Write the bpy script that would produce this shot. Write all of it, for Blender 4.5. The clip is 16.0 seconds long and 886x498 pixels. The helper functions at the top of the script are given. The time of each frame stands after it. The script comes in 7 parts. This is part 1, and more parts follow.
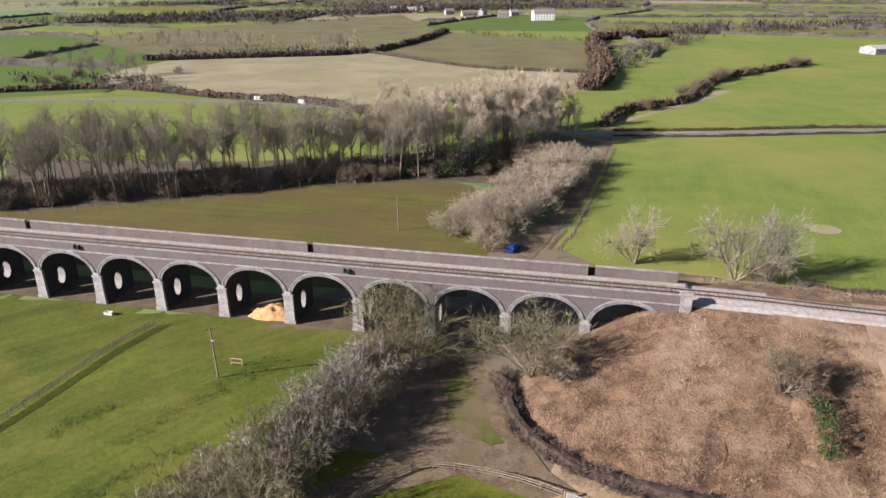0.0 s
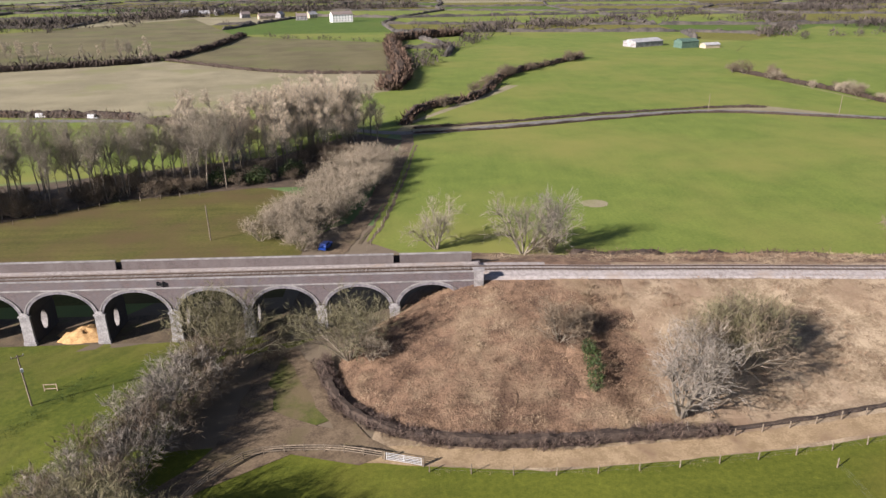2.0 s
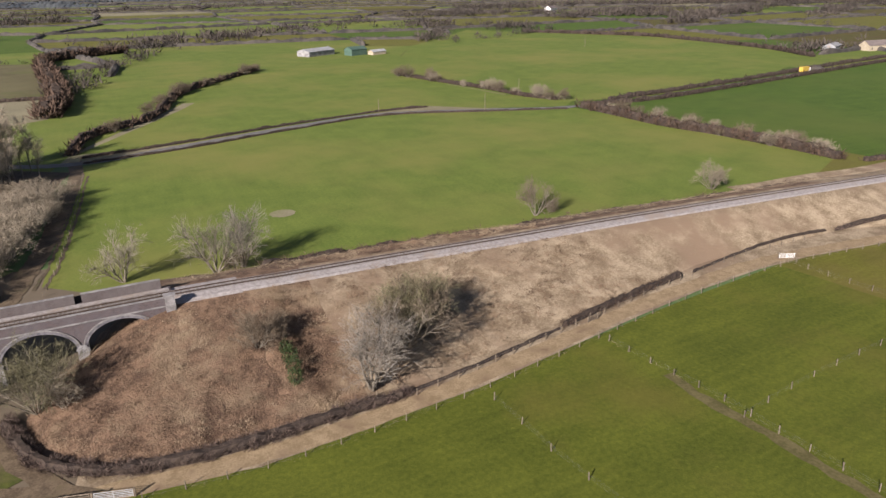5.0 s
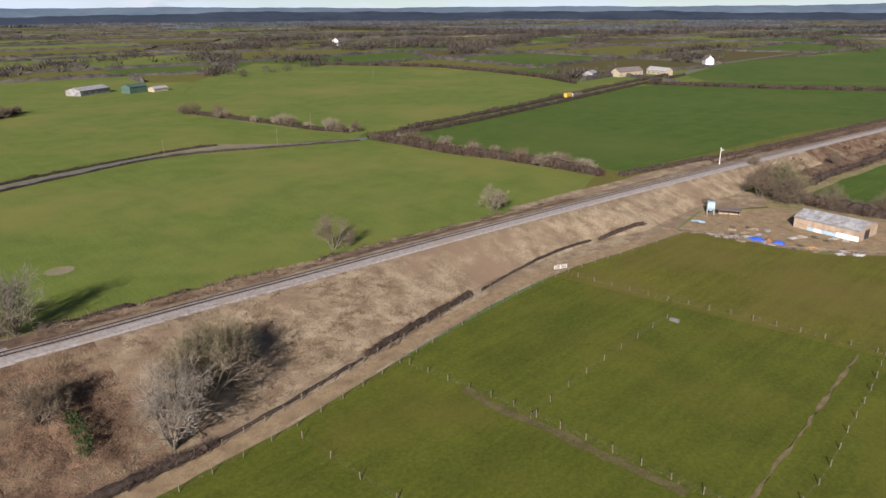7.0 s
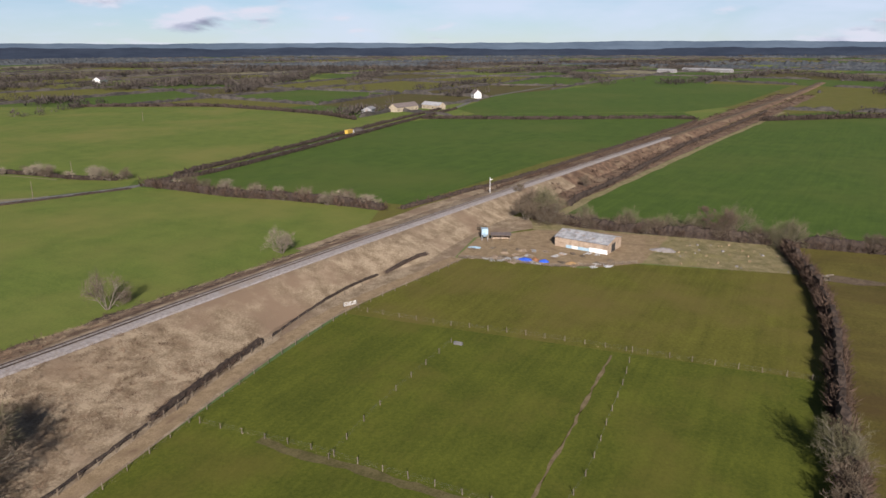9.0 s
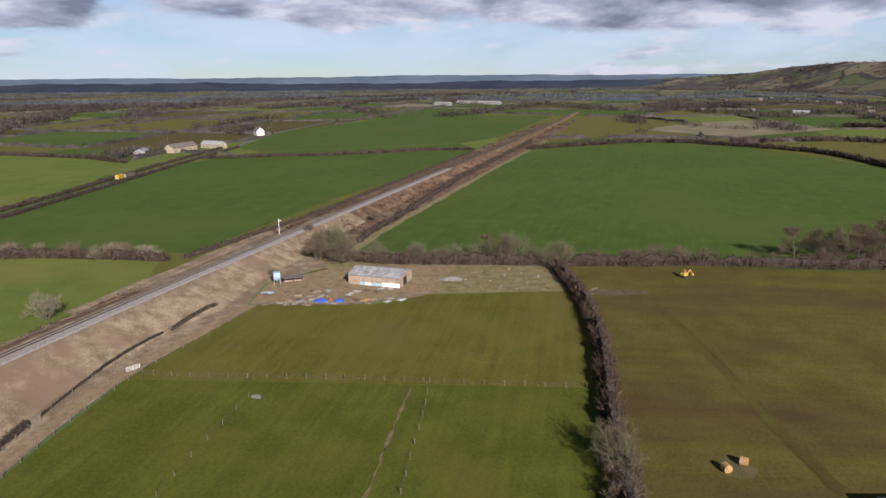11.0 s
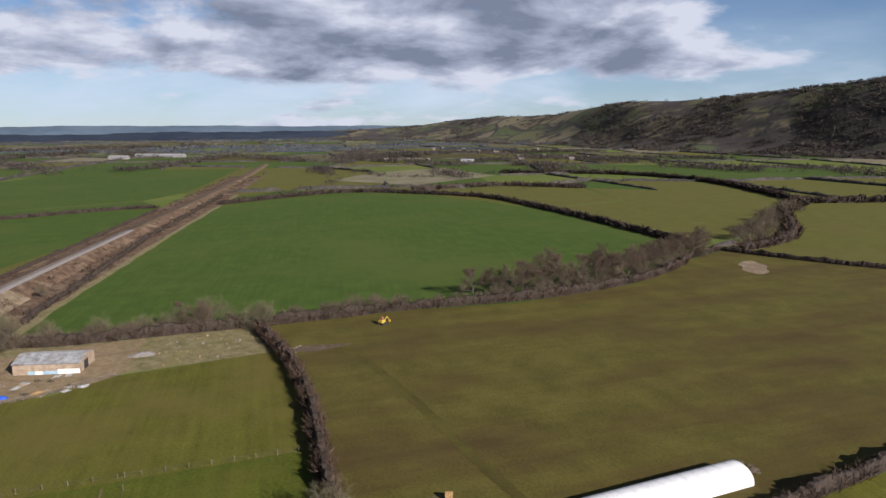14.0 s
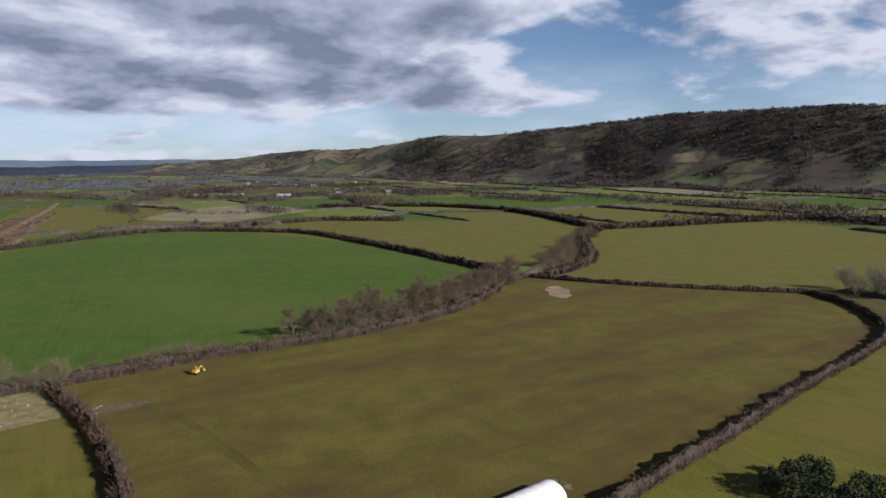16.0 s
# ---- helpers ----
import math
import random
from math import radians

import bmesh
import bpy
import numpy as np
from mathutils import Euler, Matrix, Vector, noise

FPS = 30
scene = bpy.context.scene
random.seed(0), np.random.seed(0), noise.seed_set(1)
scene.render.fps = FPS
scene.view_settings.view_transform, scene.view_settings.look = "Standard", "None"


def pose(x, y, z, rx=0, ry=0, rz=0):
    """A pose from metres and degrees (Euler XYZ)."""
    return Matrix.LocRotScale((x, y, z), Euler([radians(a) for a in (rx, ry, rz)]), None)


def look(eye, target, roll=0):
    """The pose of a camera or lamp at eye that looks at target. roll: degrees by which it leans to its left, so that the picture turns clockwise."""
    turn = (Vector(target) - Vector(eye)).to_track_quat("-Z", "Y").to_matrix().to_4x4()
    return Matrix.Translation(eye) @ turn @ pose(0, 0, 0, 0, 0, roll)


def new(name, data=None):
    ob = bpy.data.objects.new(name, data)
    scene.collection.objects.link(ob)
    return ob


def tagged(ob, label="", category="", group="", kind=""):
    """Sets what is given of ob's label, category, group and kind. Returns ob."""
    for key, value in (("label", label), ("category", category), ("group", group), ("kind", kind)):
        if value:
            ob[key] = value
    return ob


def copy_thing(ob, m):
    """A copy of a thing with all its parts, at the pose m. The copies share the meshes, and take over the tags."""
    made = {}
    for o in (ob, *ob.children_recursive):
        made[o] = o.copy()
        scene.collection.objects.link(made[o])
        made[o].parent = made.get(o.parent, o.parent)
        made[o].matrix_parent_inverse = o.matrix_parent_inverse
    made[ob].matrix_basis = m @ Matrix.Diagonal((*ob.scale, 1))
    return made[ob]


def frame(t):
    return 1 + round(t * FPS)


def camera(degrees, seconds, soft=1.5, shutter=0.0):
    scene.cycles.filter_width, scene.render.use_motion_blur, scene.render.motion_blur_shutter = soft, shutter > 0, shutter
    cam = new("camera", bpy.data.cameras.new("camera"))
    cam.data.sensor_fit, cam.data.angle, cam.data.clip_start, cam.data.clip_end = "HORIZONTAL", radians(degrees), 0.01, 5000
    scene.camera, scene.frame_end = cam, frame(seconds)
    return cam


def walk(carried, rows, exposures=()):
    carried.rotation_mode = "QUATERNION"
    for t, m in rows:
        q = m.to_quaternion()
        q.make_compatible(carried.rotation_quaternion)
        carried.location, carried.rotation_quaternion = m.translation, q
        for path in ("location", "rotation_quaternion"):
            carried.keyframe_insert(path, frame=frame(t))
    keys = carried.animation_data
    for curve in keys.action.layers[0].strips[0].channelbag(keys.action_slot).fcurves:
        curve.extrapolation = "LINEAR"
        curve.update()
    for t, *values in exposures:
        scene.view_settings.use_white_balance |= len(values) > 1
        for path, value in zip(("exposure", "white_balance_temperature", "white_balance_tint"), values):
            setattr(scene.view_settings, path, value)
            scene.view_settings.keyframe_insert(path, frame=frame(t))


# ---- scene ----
from mathutils.bvhtree import BVHTree

cam = camera(64.6, 16.0)
# seconds, eye x y z, yaw, pitch, lean to the left
PATH = [
    (0.0, 0.0, 0.0, 54.1, 0.005, -21.476, -0.253),
    (0.5, 0.68, -2.45, 54.66, -2.921, -21.449, -0.423),
    (1.0, 1.33, -4.89, 55.33, -6.364, -21.506, -0.487),
    (1.5, 1.59, -7.17, 55.99, -10.713, -21.528, -0.543),
    (2.0, 1.46, -9.37, 56.6, -15.35, -21.563, -0.457),
    (2.5, 1.39, -11.44, 57.25, -19.899, -21.585, -0.408),
    (3.0, 1.54, -13.39, 57.89, -24.029, -21.616, -0.482),
    (3.5, 1.71, -15.27, 58.47, -27.985, -21.638, -0.547),
    (4.0, 1.8, -16.98, 58.97, -32.015, -21.641, -0.62),
    (6.5, 1.19, -22.81, 61.88, -52.394, -19.665, -0.401),
    (7.0, 0.93, -24.1, 62.68, -56.55, -19.049, -0.313),
    (7.5, 0.52, -25.38, 63.42, -60.79, -18.421, -0.328),
    (8.0, -0.12, -26.37, 64.12, -65.2, -17.756, -0.278),
    (8.5, -0.53, -27.21, 64.71, -69.576, -17.085, -0.142),
    (9.0, -0.87, -27.86, 65.29, -73.846, -16.439, -0.161),
    (11.5, -1.81, -29.31, 68.58, -95.247, -13.282, -0.397),
    (12.0, -2.02, -29.39, 69.18, -99.472, -12.634, -0.323),
    (12.5, -2.31, -29.49, 69.67, -103.604, -11.978, -0.255),
    (13.0, -2.48, -29.53, 70.1, -107.669, -11.32, -0.244),
    (13.5, -2.28, -29.61, 70.58, -111.689, -10.707, -0.185),
    (14.0, -2.34, -29.57, 71.12, -115.691, -10.07, -0.168),
    (14.5, -2.46, -29.58, 71.62, -119.658, -9.41, -0.155),
    (15.0, -2.58, -29.71, 72.1, -123.443, -8.733, -0.213),
    (15.5, -2.8, -29.94, 72.56, -127.085, -8.1, -0.369),
    (16.0, -3.05, -30.13, 73.06, -130.416, -7.501, -0.369),
]
EXPOSURES = [(0.0, 1.53, 6450, 19), (3.5, 1.24, 6450, 19), (7.0, 0.76, 6450, 17), (9.0, 0.62, 6400, 17), (12.5, 0.52, 6350, 16), (16.0, 0.54, 6250, 14)]
walk(cam, [(t, pose(x, y, z, 90 + pitch, 0, yaw) @ pose(0, 0, 0, 0, 0, lean)) for t, x, y, z, yaw, pitch, lean in PATH], EXPOSURES)

# ---- light ----
SUN_FROM = Vector((-0.852, -0.304, 0.427))  # towards the sun, about 25 degrees up
sun_data = bpy.data.lights.new("sun", "SUN")
sun_data.energy, sun_data.angle, sun_data.color = 5.0, radians(0.6), (1.0, 0.94, 0.85)
sun = new("sun", sun_data)
sun.matrix_world = look((-300, -90, 150), Vector((-300, -90, 150)) - SUN_FROM)
world = bpy.data.worlds.new("sky")
scene.world = world
world.use_nodes = True


def sky_nodes():
    """A clear winter sky with a broken deck of grey cloud."""
    nt = world.node_tree
    nt.nodes.clear()
    N, Lk = nt.nodes.new, nt.links.new
    out, bg = N("ShaderNodeOutputWorld"), N("ShaderNodeBackground")
    sky = N("ShaderNodeTexSky")
    sky.sky_type, sky.sun_disc = "NISHITA", False
    sky.sun_elevation = math.asin(SUN_FROM.z)
    sky.sun_rotation = math.atan2(SUN_FROM.x, SUN_FROM.y)
    sky.air_density, sky.dust_density, sky.ozone_density = 0.9, 0.0, 3.0
    cool = N("ShaderNodeMix"); cool.data_type, cool.blend_type = "RGBA", "MULTIPLY"
    cool.inputs[0].default_value, cool.inputs[7].default_value = 1.0, (1.3, 1.62, 1.95, 1)
    Lk(sky.outputs[0], cool.inputs[6])
    co = N("ShaderNodeTexCoord")
    sep = N("ShaderNodeSeparateXYZ")
    Lk(co.outputs["Generated"], sep.inputs[0])
    lift = N("ShaderNodeMath"); lift.operation = "MAXIMUM"
    lift.inputs[1].default_value = 0.0
    Lk(sep.outputs[2], lift.inputs[0])
    def calc(op, a, b, c=None):
        n = N("ShaderNodeMath"); n.operation = op
        for k, val in enumerate((a, b, c)):
            if val is None:
                continue
            if isinstance(val, (int, float)):
                n.inputs[k].default_value = val
            else:
                Lk(val, n.inputs[k])
        return n.outputs[0]

    def span(value, lo, hi, to_lo, to_hi):
        n = N("ShaderNodeMapRange"); n.interpolation_type = "SMOOTHSTEP"
        for k, val in enumerate((lo, hi, to_lo, to_hi)):
            n.inputs[k + 1].default_value = val
        Lk(value, n.inputs[0])
        return n.outputs[0]

    # the deck lies flat overhead and draws together towards the horizon
    near = calc("ADD", lift.outputs[0], 0.24)
    flat = N("ShaderNodeCombineXYZ")
    for n in (0, 1):
        Lk(calc("DIVIDE", sep.outputs[n], near), flat.inputs[n])

    def deck(shift, scale, detail, rough=0.56):
        move = N("ShaderNodeVectorMath"); move.operation = "ADD"; move.inputs[1].default_value = shift
        Lk(flat.outputs[0], move.inputs[0])
        n = N("ShaderNodeTexNoise")
        n.inputs["Scale"].default_value, n.inputs["Detail"].default_value, n.inputs["Roughness"].default_value = scale, detail, rough
        n.inputs["Distortion"].default_value = 0.2
        Lk(move.outputs[0], n.inputs["Vector"])
        return n.outputs[0]

    wide = deck((5.3, 2.2, 1.0), 0.55, 2)
    fine = deck((5.3, 2.2, 1.0), 1.95, 9, 0.55)
    sunward = deck((5.13, 2.14, 1.0), 1.95, 7, 0.55)
    # thick cloud in the east, higher up; clearer to the south and close to the horizon
    east = calc("MULTIPLY_ADD", sep.outputs[0], 0.866, calc("MULTIPLY", sep.outputs[1], 0.5))
    bias = calc("ADD", span(east, -0.1, 0.6, -0.3, 0.04), span(sep.outputs[2], 0.04, 0.085, -0.16, 0.14))
    full = calc("ADD", calc("ADD", calc("MULTIPLY_ADD", wide, 0.7, -0.35), fine), bias)
    cover = span(full, 0.36, 0.50, 0.0, 1.0)
    lit = calc("MULTIPLY_ADD", calc("SUBTRACT", sunward, fine), 1.6, full)
    body = N("ShaderNodeValToRGB")
    e = body.color_ramp.elements
    e[0].position, e[0].color = 0.38, (17.6, 18.6, 20.6, 1)
    e[1].position, e[1].color = 0.72, (5.2, 6.2, 8.2, 1)
    e2 = e.new(0.52); e2.color = (11.0, 12.2, 15.0, 1)
    Lk(lit, body.inputs[0])
    # thin bright streaks low down
    haze = calc("MULTIPLY", span(deck((1.0, 7.0, 3.0), 0.8, 5), 0.36, 0.66, 0.3, 0.95), span(sep.outputs[2], 0.03, 0.16, 1.0, 0.15))
    veil = N("ShaderNodeMix"); veil.data_type = "RGBA"
    veil.inputs[7].default_value = (16.0, 18.8, 22.0, 1)
    Lk(haze, veil.inputs[0]); Lk(cool.outputs[2], veil.inputs[6])
    thin = calc("MULTIPLY", cover, span(sep.outputs[2], 0.30, 0.55, 1.0, 0.2))
    mix = N("ShaderNodeMix"); mix.data_type = "RGBA"
    Lk(thin, mix.inputs[0]); Lk(veil.outputs[2], mix.inputs[6]); Lk(body.outputs[0], mix.inputs[7])
    Lk(mix.outputs[2], bg.inputs[0])
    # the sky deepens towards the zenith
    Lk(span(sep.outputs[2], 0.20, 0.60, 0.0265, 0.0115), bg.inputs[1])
    Lk(bg.outputs[0], out.inputs[0])


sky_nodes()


# ---- materials ----
def material(name, dark, light, scale=1.0, rough=0.9, bump=0.2, fine=8.0, spots=None, spot_at=0.62, spot_scale=0.15, own=False, metal=0.0, vary=0.0, bump_dist=0.05):
    """Two colours mixed by noise at two scales; spots: a third colour in wide patches; own: pattern fixed to the thing; vary: shift from thing to thing."""
    m = bpy.data.materials.new(name)
    m.use_nodes = True
    nt = m.node_tree
    N, Lk = nt.nodes.new, nt.links.new
    bsdf = nt.nodes["Principled BSDF"]
    bsdf.inputs["Roughness"].default_value, bsdf.inputs["Metallic"].default_value = rough, metal
    bsdf.inputs["Specular IOR Level"].default_value = 0.25
    if own:
        where = N("ShaderNodeTexCoord").outputs["Object"]
    else:
        where = N("ShaderNodeNewGeometry").outputs["Position"]

    def noise_at(s, detail):
        t = N("ShaderNodeTexNoise")
        t.inputs["Scale"].default_value, t.inputs["Detail"].default_value = s, detail
        t.inputs["Roughness"].default_value = 0.62
        Lk(where, t.inputs["Vector"])
        return t.outputs[0]

    a, b = noise_at(scale, 10), noise_at(scale * fine, 4)
    add = N("ShaderNodeMath"); add.operation = "MULTIPLY_ADD"; add.inputs[1].default_value = 0.6
    Lk(b, add.inputs[0])
    half = N("ShaderNodeMath"); half.operation = "MULTIPLY_ADD"; half.inputs[1].default_value, half.inputs[2].default_value = 1.0, -0.3
    Lk(a, half.inputs[0]); Lk(half.outputs[0], add.inputs[2])
    ramp = N("ShaderNodeValToRGB")
    ramp.color_ramp.elements[0].position, ramp.color_ramp.elements[1].position = 0.37, 0.63
    ramp.color_ramp.elements[0].color, ramp.color_ramp.elements[1].color = (*dark, 1), (*light, 1)
    Lk(add.outputs[0], ramp.inputs[0])
    colour = ramp.outputs[0]
    if spots:
        s = noise_at(spot_scale, 5)
        r2 = N("ShaderNodeValToRGB")
        r2.color_ramp.elements[0].position, r2.color_ramp.elements[1].position = spot_at - 0.07, spot_at + 0.08
        Lk(s, r2.inputs[0])
        mx = N("ShaderNodeMix"); mx.data_type = "RGBA"
        Lk(r2.outputs[0], mx.inputs[0]); Lk(colour, mx.inputs[6]); mx.inputs[7].default_value = (*spots, 1)
        colour = mx.outputs[2]
    if vary:
        info = N("ShaderNodeObjectInfo")
        rng = N("ShaderNodeMapRange")
        rng.inputs[3].default_value, rng.inputs[4].default_value = 1 - vary, 1 + vary
        Lk(info.outputs["Random"], rng.inputs[0])
        hsv = N("ShaderNodeHueSaturation")
        Lk(rng.outputs[0], hsv.inputs["Value"]); Lk(colour, hsv.inputs["Color"])
        colour = hsv.outputs[0]
    Lk(colour, bsdf.inputs["Base Color"])
    if bump:
        bp = N("ShaderNodeBump")
        bp.inputs["Strength"].default_value, bp.inputs["Distance"].default_value = bump, bump_dist
        Lk(add.outputs[0], bp.inputs["Height"]); Lk(bp.outputs[0], bsdf.inputs["Normal"])
    return m


def turf(name, dark, light, patch, turn=0.0, streak=0.25, patch_scale=0.02, patch_at=0.58, speck=0.0, bands=1.0):
    """Grass or young corn: fine mottling, streaks along one direction, soft wide patches, pale tussocks."""
    m = bpy.data.materials.new(name)
    m.use_nodes = True
    nt = m.node_tree
    N, Lk = nt.nodes.new, nt.links.new
    bsdf = nt.nodes["Principled BSDF"]
    bsdf.inputs["Roughness"].default_value, bsdf.inputs["Specular IOR Level"].default_value = 0.95, 0.15
    where = N("ShaderNodeNewGeometry").outputs["Position"]
    along = N("ShaderNodeMapping")
    along.inputs["Rotation"].default_value = (0, 0, radians(-turn))
    Lk(where, along.inputs[0])
    long = N("ShaderNodeMapping"); long.inputs["Scale"].default_value = (0.05, 1.0, 1.0)
    Lk(along.outputs[0], long.inputs[0])

    def grain(vector, scale, detail, rough=0.6):
        n = N("ShaderNodeTexNoise")
        n.inputs["Scale"].default_value, n.inputs["Detail"].default_value, n.inputs["Roughness"].default_value = scale, detail, rough
        Lk(vector, n.inputs["Vector"])
        return n.outputs[0]

    total = None
    fine = grain(where, 1.3, 6, 0.7)
    for value, weight in ((fine, 0.45), (grain(where, 0.09, 4), 0.30), (grain(long.outputs[0], 0.45, 4), streak), (grain(where, 6.0, 2), 0.25)):
        n = N("ShaderNodeMath"); n.operation = "MULTIPLY_ADD"
        n.inputs[1].default_value, n.inputs[2].default_value = weight, -0.5 * weight
        Lk(value, n.inputs[0])
        if total is None:
            total = n.outputs[0]
        else:
            add = N("ShaderNodeMath"); add.operation = "ADD"
            Lk(total, add.inputs[0]); Lk(n.outputs[0], add.inputs[1])
            total = add.outputs[0]
    ramp = N("ShaderNodeValToRGB")
    e = ramp.color_ramp.elements
    e[0].position, e[0].color, e[1].position, e[1].color = 0.0, (*dark, 1), 1.0, (*light, 1)
    fit = N("ShaderNodeMapRange"); fit.inputs[1].default_value, fit.inputs[2].default_value = -0.13, 0.13
    Lk(total, fit.inputs[0]); Lk(fit.outputs[0], ramp.inputs[0])
    colour = ramp.outputs[0]

    def over(colour, value, lo, hi, tint, most):
        n = N("ShaderNodeMapRange"); n.inputs[1].default_value, n.inputs[2].default_value, n.inputs[4].default_value = lo, hi, most
        Lk(value, n.inputs[0])
        mx = N("ShaderNodeMix"); mx.data_type = "RGBA"; mx.inputs[7].default_value = (*tint, 1)
        Lk(n.outputs[0], mx.inputs[0]); Lk(colour, mx.inputs[6])
        return mx.outputs[2]

    wide = N("ShaderNodeMapping"); wide.inputs["Scale"].default_value = (bands, 1.0, 1.0)
    Lk(along.outputs[0], wide.inputs[0])
    colour = over(colour, grain(wide.outputs[0], patch_scale, 7, 0.62), patch_at - 0.09, patch_at + 0.12, patch, 0.8)
    if speck:
        colour = over(colour, grain(where, 0.33, 3, 0.75), 0.67, 0.74, tuple(1.9 * c for c in light), speck)
    Lk(colour, bsdf.inputs["Base Color"])
    bp = N("ShaderNodeBump"); bp.inputs["Strength"].default_value, bp.inputs["Distance"].default_value = 0.5, 0.12
    Lk(fine, bp.inputs["Height"]); Lk(bp.outputs[0], bsdf.inputs["Normal"])
    return m


def brick_material(name, one, two, mortar, dirt):
    """Brick courses in world size, with soot and damp stains."""
    m = bpy.data.materials.new(name)
    m.use_nodes = True
    nt = m.node_tree
    N, Lk = nt.nodes.new, nt.links.new
    bsdf = nt.nodes["Principled BSDF"]
    bsdf.inputs["Roughness"].default_value = 0.88
    co = N("ShaderNodeTexCoord")
    turn = N("ShaderNodeMapping"); turn.inputs["Rotation"].default_value = (radians(90), 0, 0)
    Lk(co.outputs["Object"], turn.inputs[0])
    br = N("ShaderNodeTexBrick")
    br.inputs["Scale"].default_value = 1.0
    br.inputs["Brick Width"].default_value, br.inputs["Row Height"].default_value = 0.45, 0.15
    br.inputs["Mortar Size"].default_value = 0.02
    br.inputs["Color1"].default_value, br.inputs["Color2"].default_value = (*one, 1), (*two, 1)
    br.inputs["Mortar"].default_value = (*mortar, 1)
    Lk(turn.outputs[0], br.inputs["Vector"])
    big = N("ShaderNodeTexNoise"); big.inputs["Scale"].default_value, big.inputs["Detail"].default_value = 0.35, 8
    big.inputs["Roughness"].default_value = 0.65
    st = N("ShaderNodeMapping"); st.inputs["Scale"].default_value = (1.0, 1.0, 0.45)
    Lk(co.outputs["Object"], st.inputs[0]); Lk(st.outputs[0], big.inputs["Vector"])
    rp = N("ShaderNodeValToRGB"); rp.color_ramp.elements[0].position, rp.color_ramp.elements[1].position = 0.42, 0.66
    Lk(big.outputs[0], rp.inputs[0])
    mx = N("ShaderNodeMix"); mx.data_type = "RGBA"
    Lk(rp.outputs[0], mx.inputs[0]); Lk(br.outputs[0], mx.inputs[6]); mx.inputs[7].default_value = (*dirt, 1)
    Lk(mx.outputs[2], bsdf.inputs["Base Color"])
    bp = N("ShaderNodeBump"); bp.inputs["Strength"].default_value, bp.inputs["Distance"].default_value = 0.5, 0.02
    Lk(br.outputs["Fac"], bp.inputs["Height"]); bp.invert = True
    Lk(bp.outputs[0], bsdf.inputs["Normal"])
    return m


GRASS = turf("grass_bright", (0.066, 0.103, 0.018), (0.148, 0.182, 0.037), (0.17, 0.168, 0.045), 75, 0.1, 0.012, 0.55)
GRASS_WEST = turf("grass_meadow", (0.036, 0.055, 0.007), (0.102, 0.118, 0.0165), (0.128, 0.12, 0.028), 48, 0.35, 0.05)
GRASS_OLIVE = turf("grass_olive", (0.056, 0.05, 0.0105), (0.14, 0.12, 0.028), (0.07, 0.045, 0.018), -97, 0.12, 0.04, 0.53, bands=0.32)
GRASS_YELLOW = turf("grass_yellowed", (0.075, 0.076, 0.015), (0.142, 0.138, 0.031), (0.12, 0.105, 0.03), 10, 0.25, 0.02)
GRASS_MUDDY = turf("grass_muddy", (0.063, 0.065, 0.0095), (0.138, 0.133, 0.022), (0.132, 0.104, 0.03), -12, 0.25, 0.03, 0.53, 0.25)
GRASS_DULL = turf("grass_dull", (0.046, 0.049, 0.012), (0.108, 0.10, 0.028), (0.085, 0.06, 0.028), -13, 0.25, 0.05, 0.5)
GRASS_PADDOCK = turf("grass_paddock", (0.045, 0.059, 0.0066), (0.11, 0.123, 0.0155), (0.118, 0.105, 0.021), -12, 0.2, 0.03, 0.6, 0.3)
PASTURE_WORN = turf("worn_pasture", (0.05, 0.041, 0.0105), (0.09, 0.074, 0.018), (0.10, 0.09, 0.02), 180, 0.4, 0.06, 0.5)
WHEAT = turf("winter_wheat", (0.036, 0.068, 0.0105), (0.078, 0.122, 0.019), (0.083, 0.108, 0.022), -17, 0.22, 0.008, 0.56)
STUBBLE = material("stubble", (0.155, 0.138, 0.084), (0.228, 0.204, 0.128), 0.03, 0.95, 0.4, 50, (0.164, 0.164, 0.0738), 0.6, 0.02)
PLOUGH = material("ploughed_earth", (0.07866, 0.06805, 0.03165), (0.118, 0.1041, 0.0489), 0.03, 0.95, 0.4, 50, (0.09177, 0.1001, 0.02877), 0.58, 0.02)
DIRT = material("dirt_lane", (0.1971, 0.1416, 0.08064), (0.3046, 0.2285, 0.1389), 0.5, 0.95, 0.5, 8, (0.1702, 0.1165, 0.07168), 0.6, 0.25)
# mud colour, lowered for the shade on the floor under the arches
MUD = material("mud_with_shade", (0.0624, 0.0468, 0.0312), (0.1186, 0.09048, 0.05616), 0.4, 0.9, 0.5, 8, (0.05616, 0.0624, 0.01872), 0.62, 0.2)
SCRUB = material("dead_bracken", (0.075, 0.046, 0.03), (0.195, 0.126, 0.08), 0.35, 0.95, 0.9, 9, (0.235, 0.172, 0.11), 0.58, 0.09, bump_dist=0.4)
STRAW = material("dead_grass", (0.16, 0.118, 0.074), (0.33, 0.262, 0.178), 0.22, 0.95, 0.7, 11, (0.2, 0.142, 0.095), 0.55, 0.06, bump_dist=0.2)
ROUGH = material("rough_dead_grass", (0.1365, 0.1235, 0.052), (0.26, 0.2145, 0.117), 0.3, 0.95, 0.7, 9, (0.208, 0.182, 0.078), 0.58, 0.1, bump_dist=0.2)
EARTH_TRACK = material("trodden_earth", (0.08, 0.058, 0.037), (0.15, 0.112, 0.072), 0.4, 0.95, 0.5, 8, (0.085, 0.07, 0.035), 0.6, 0.2)
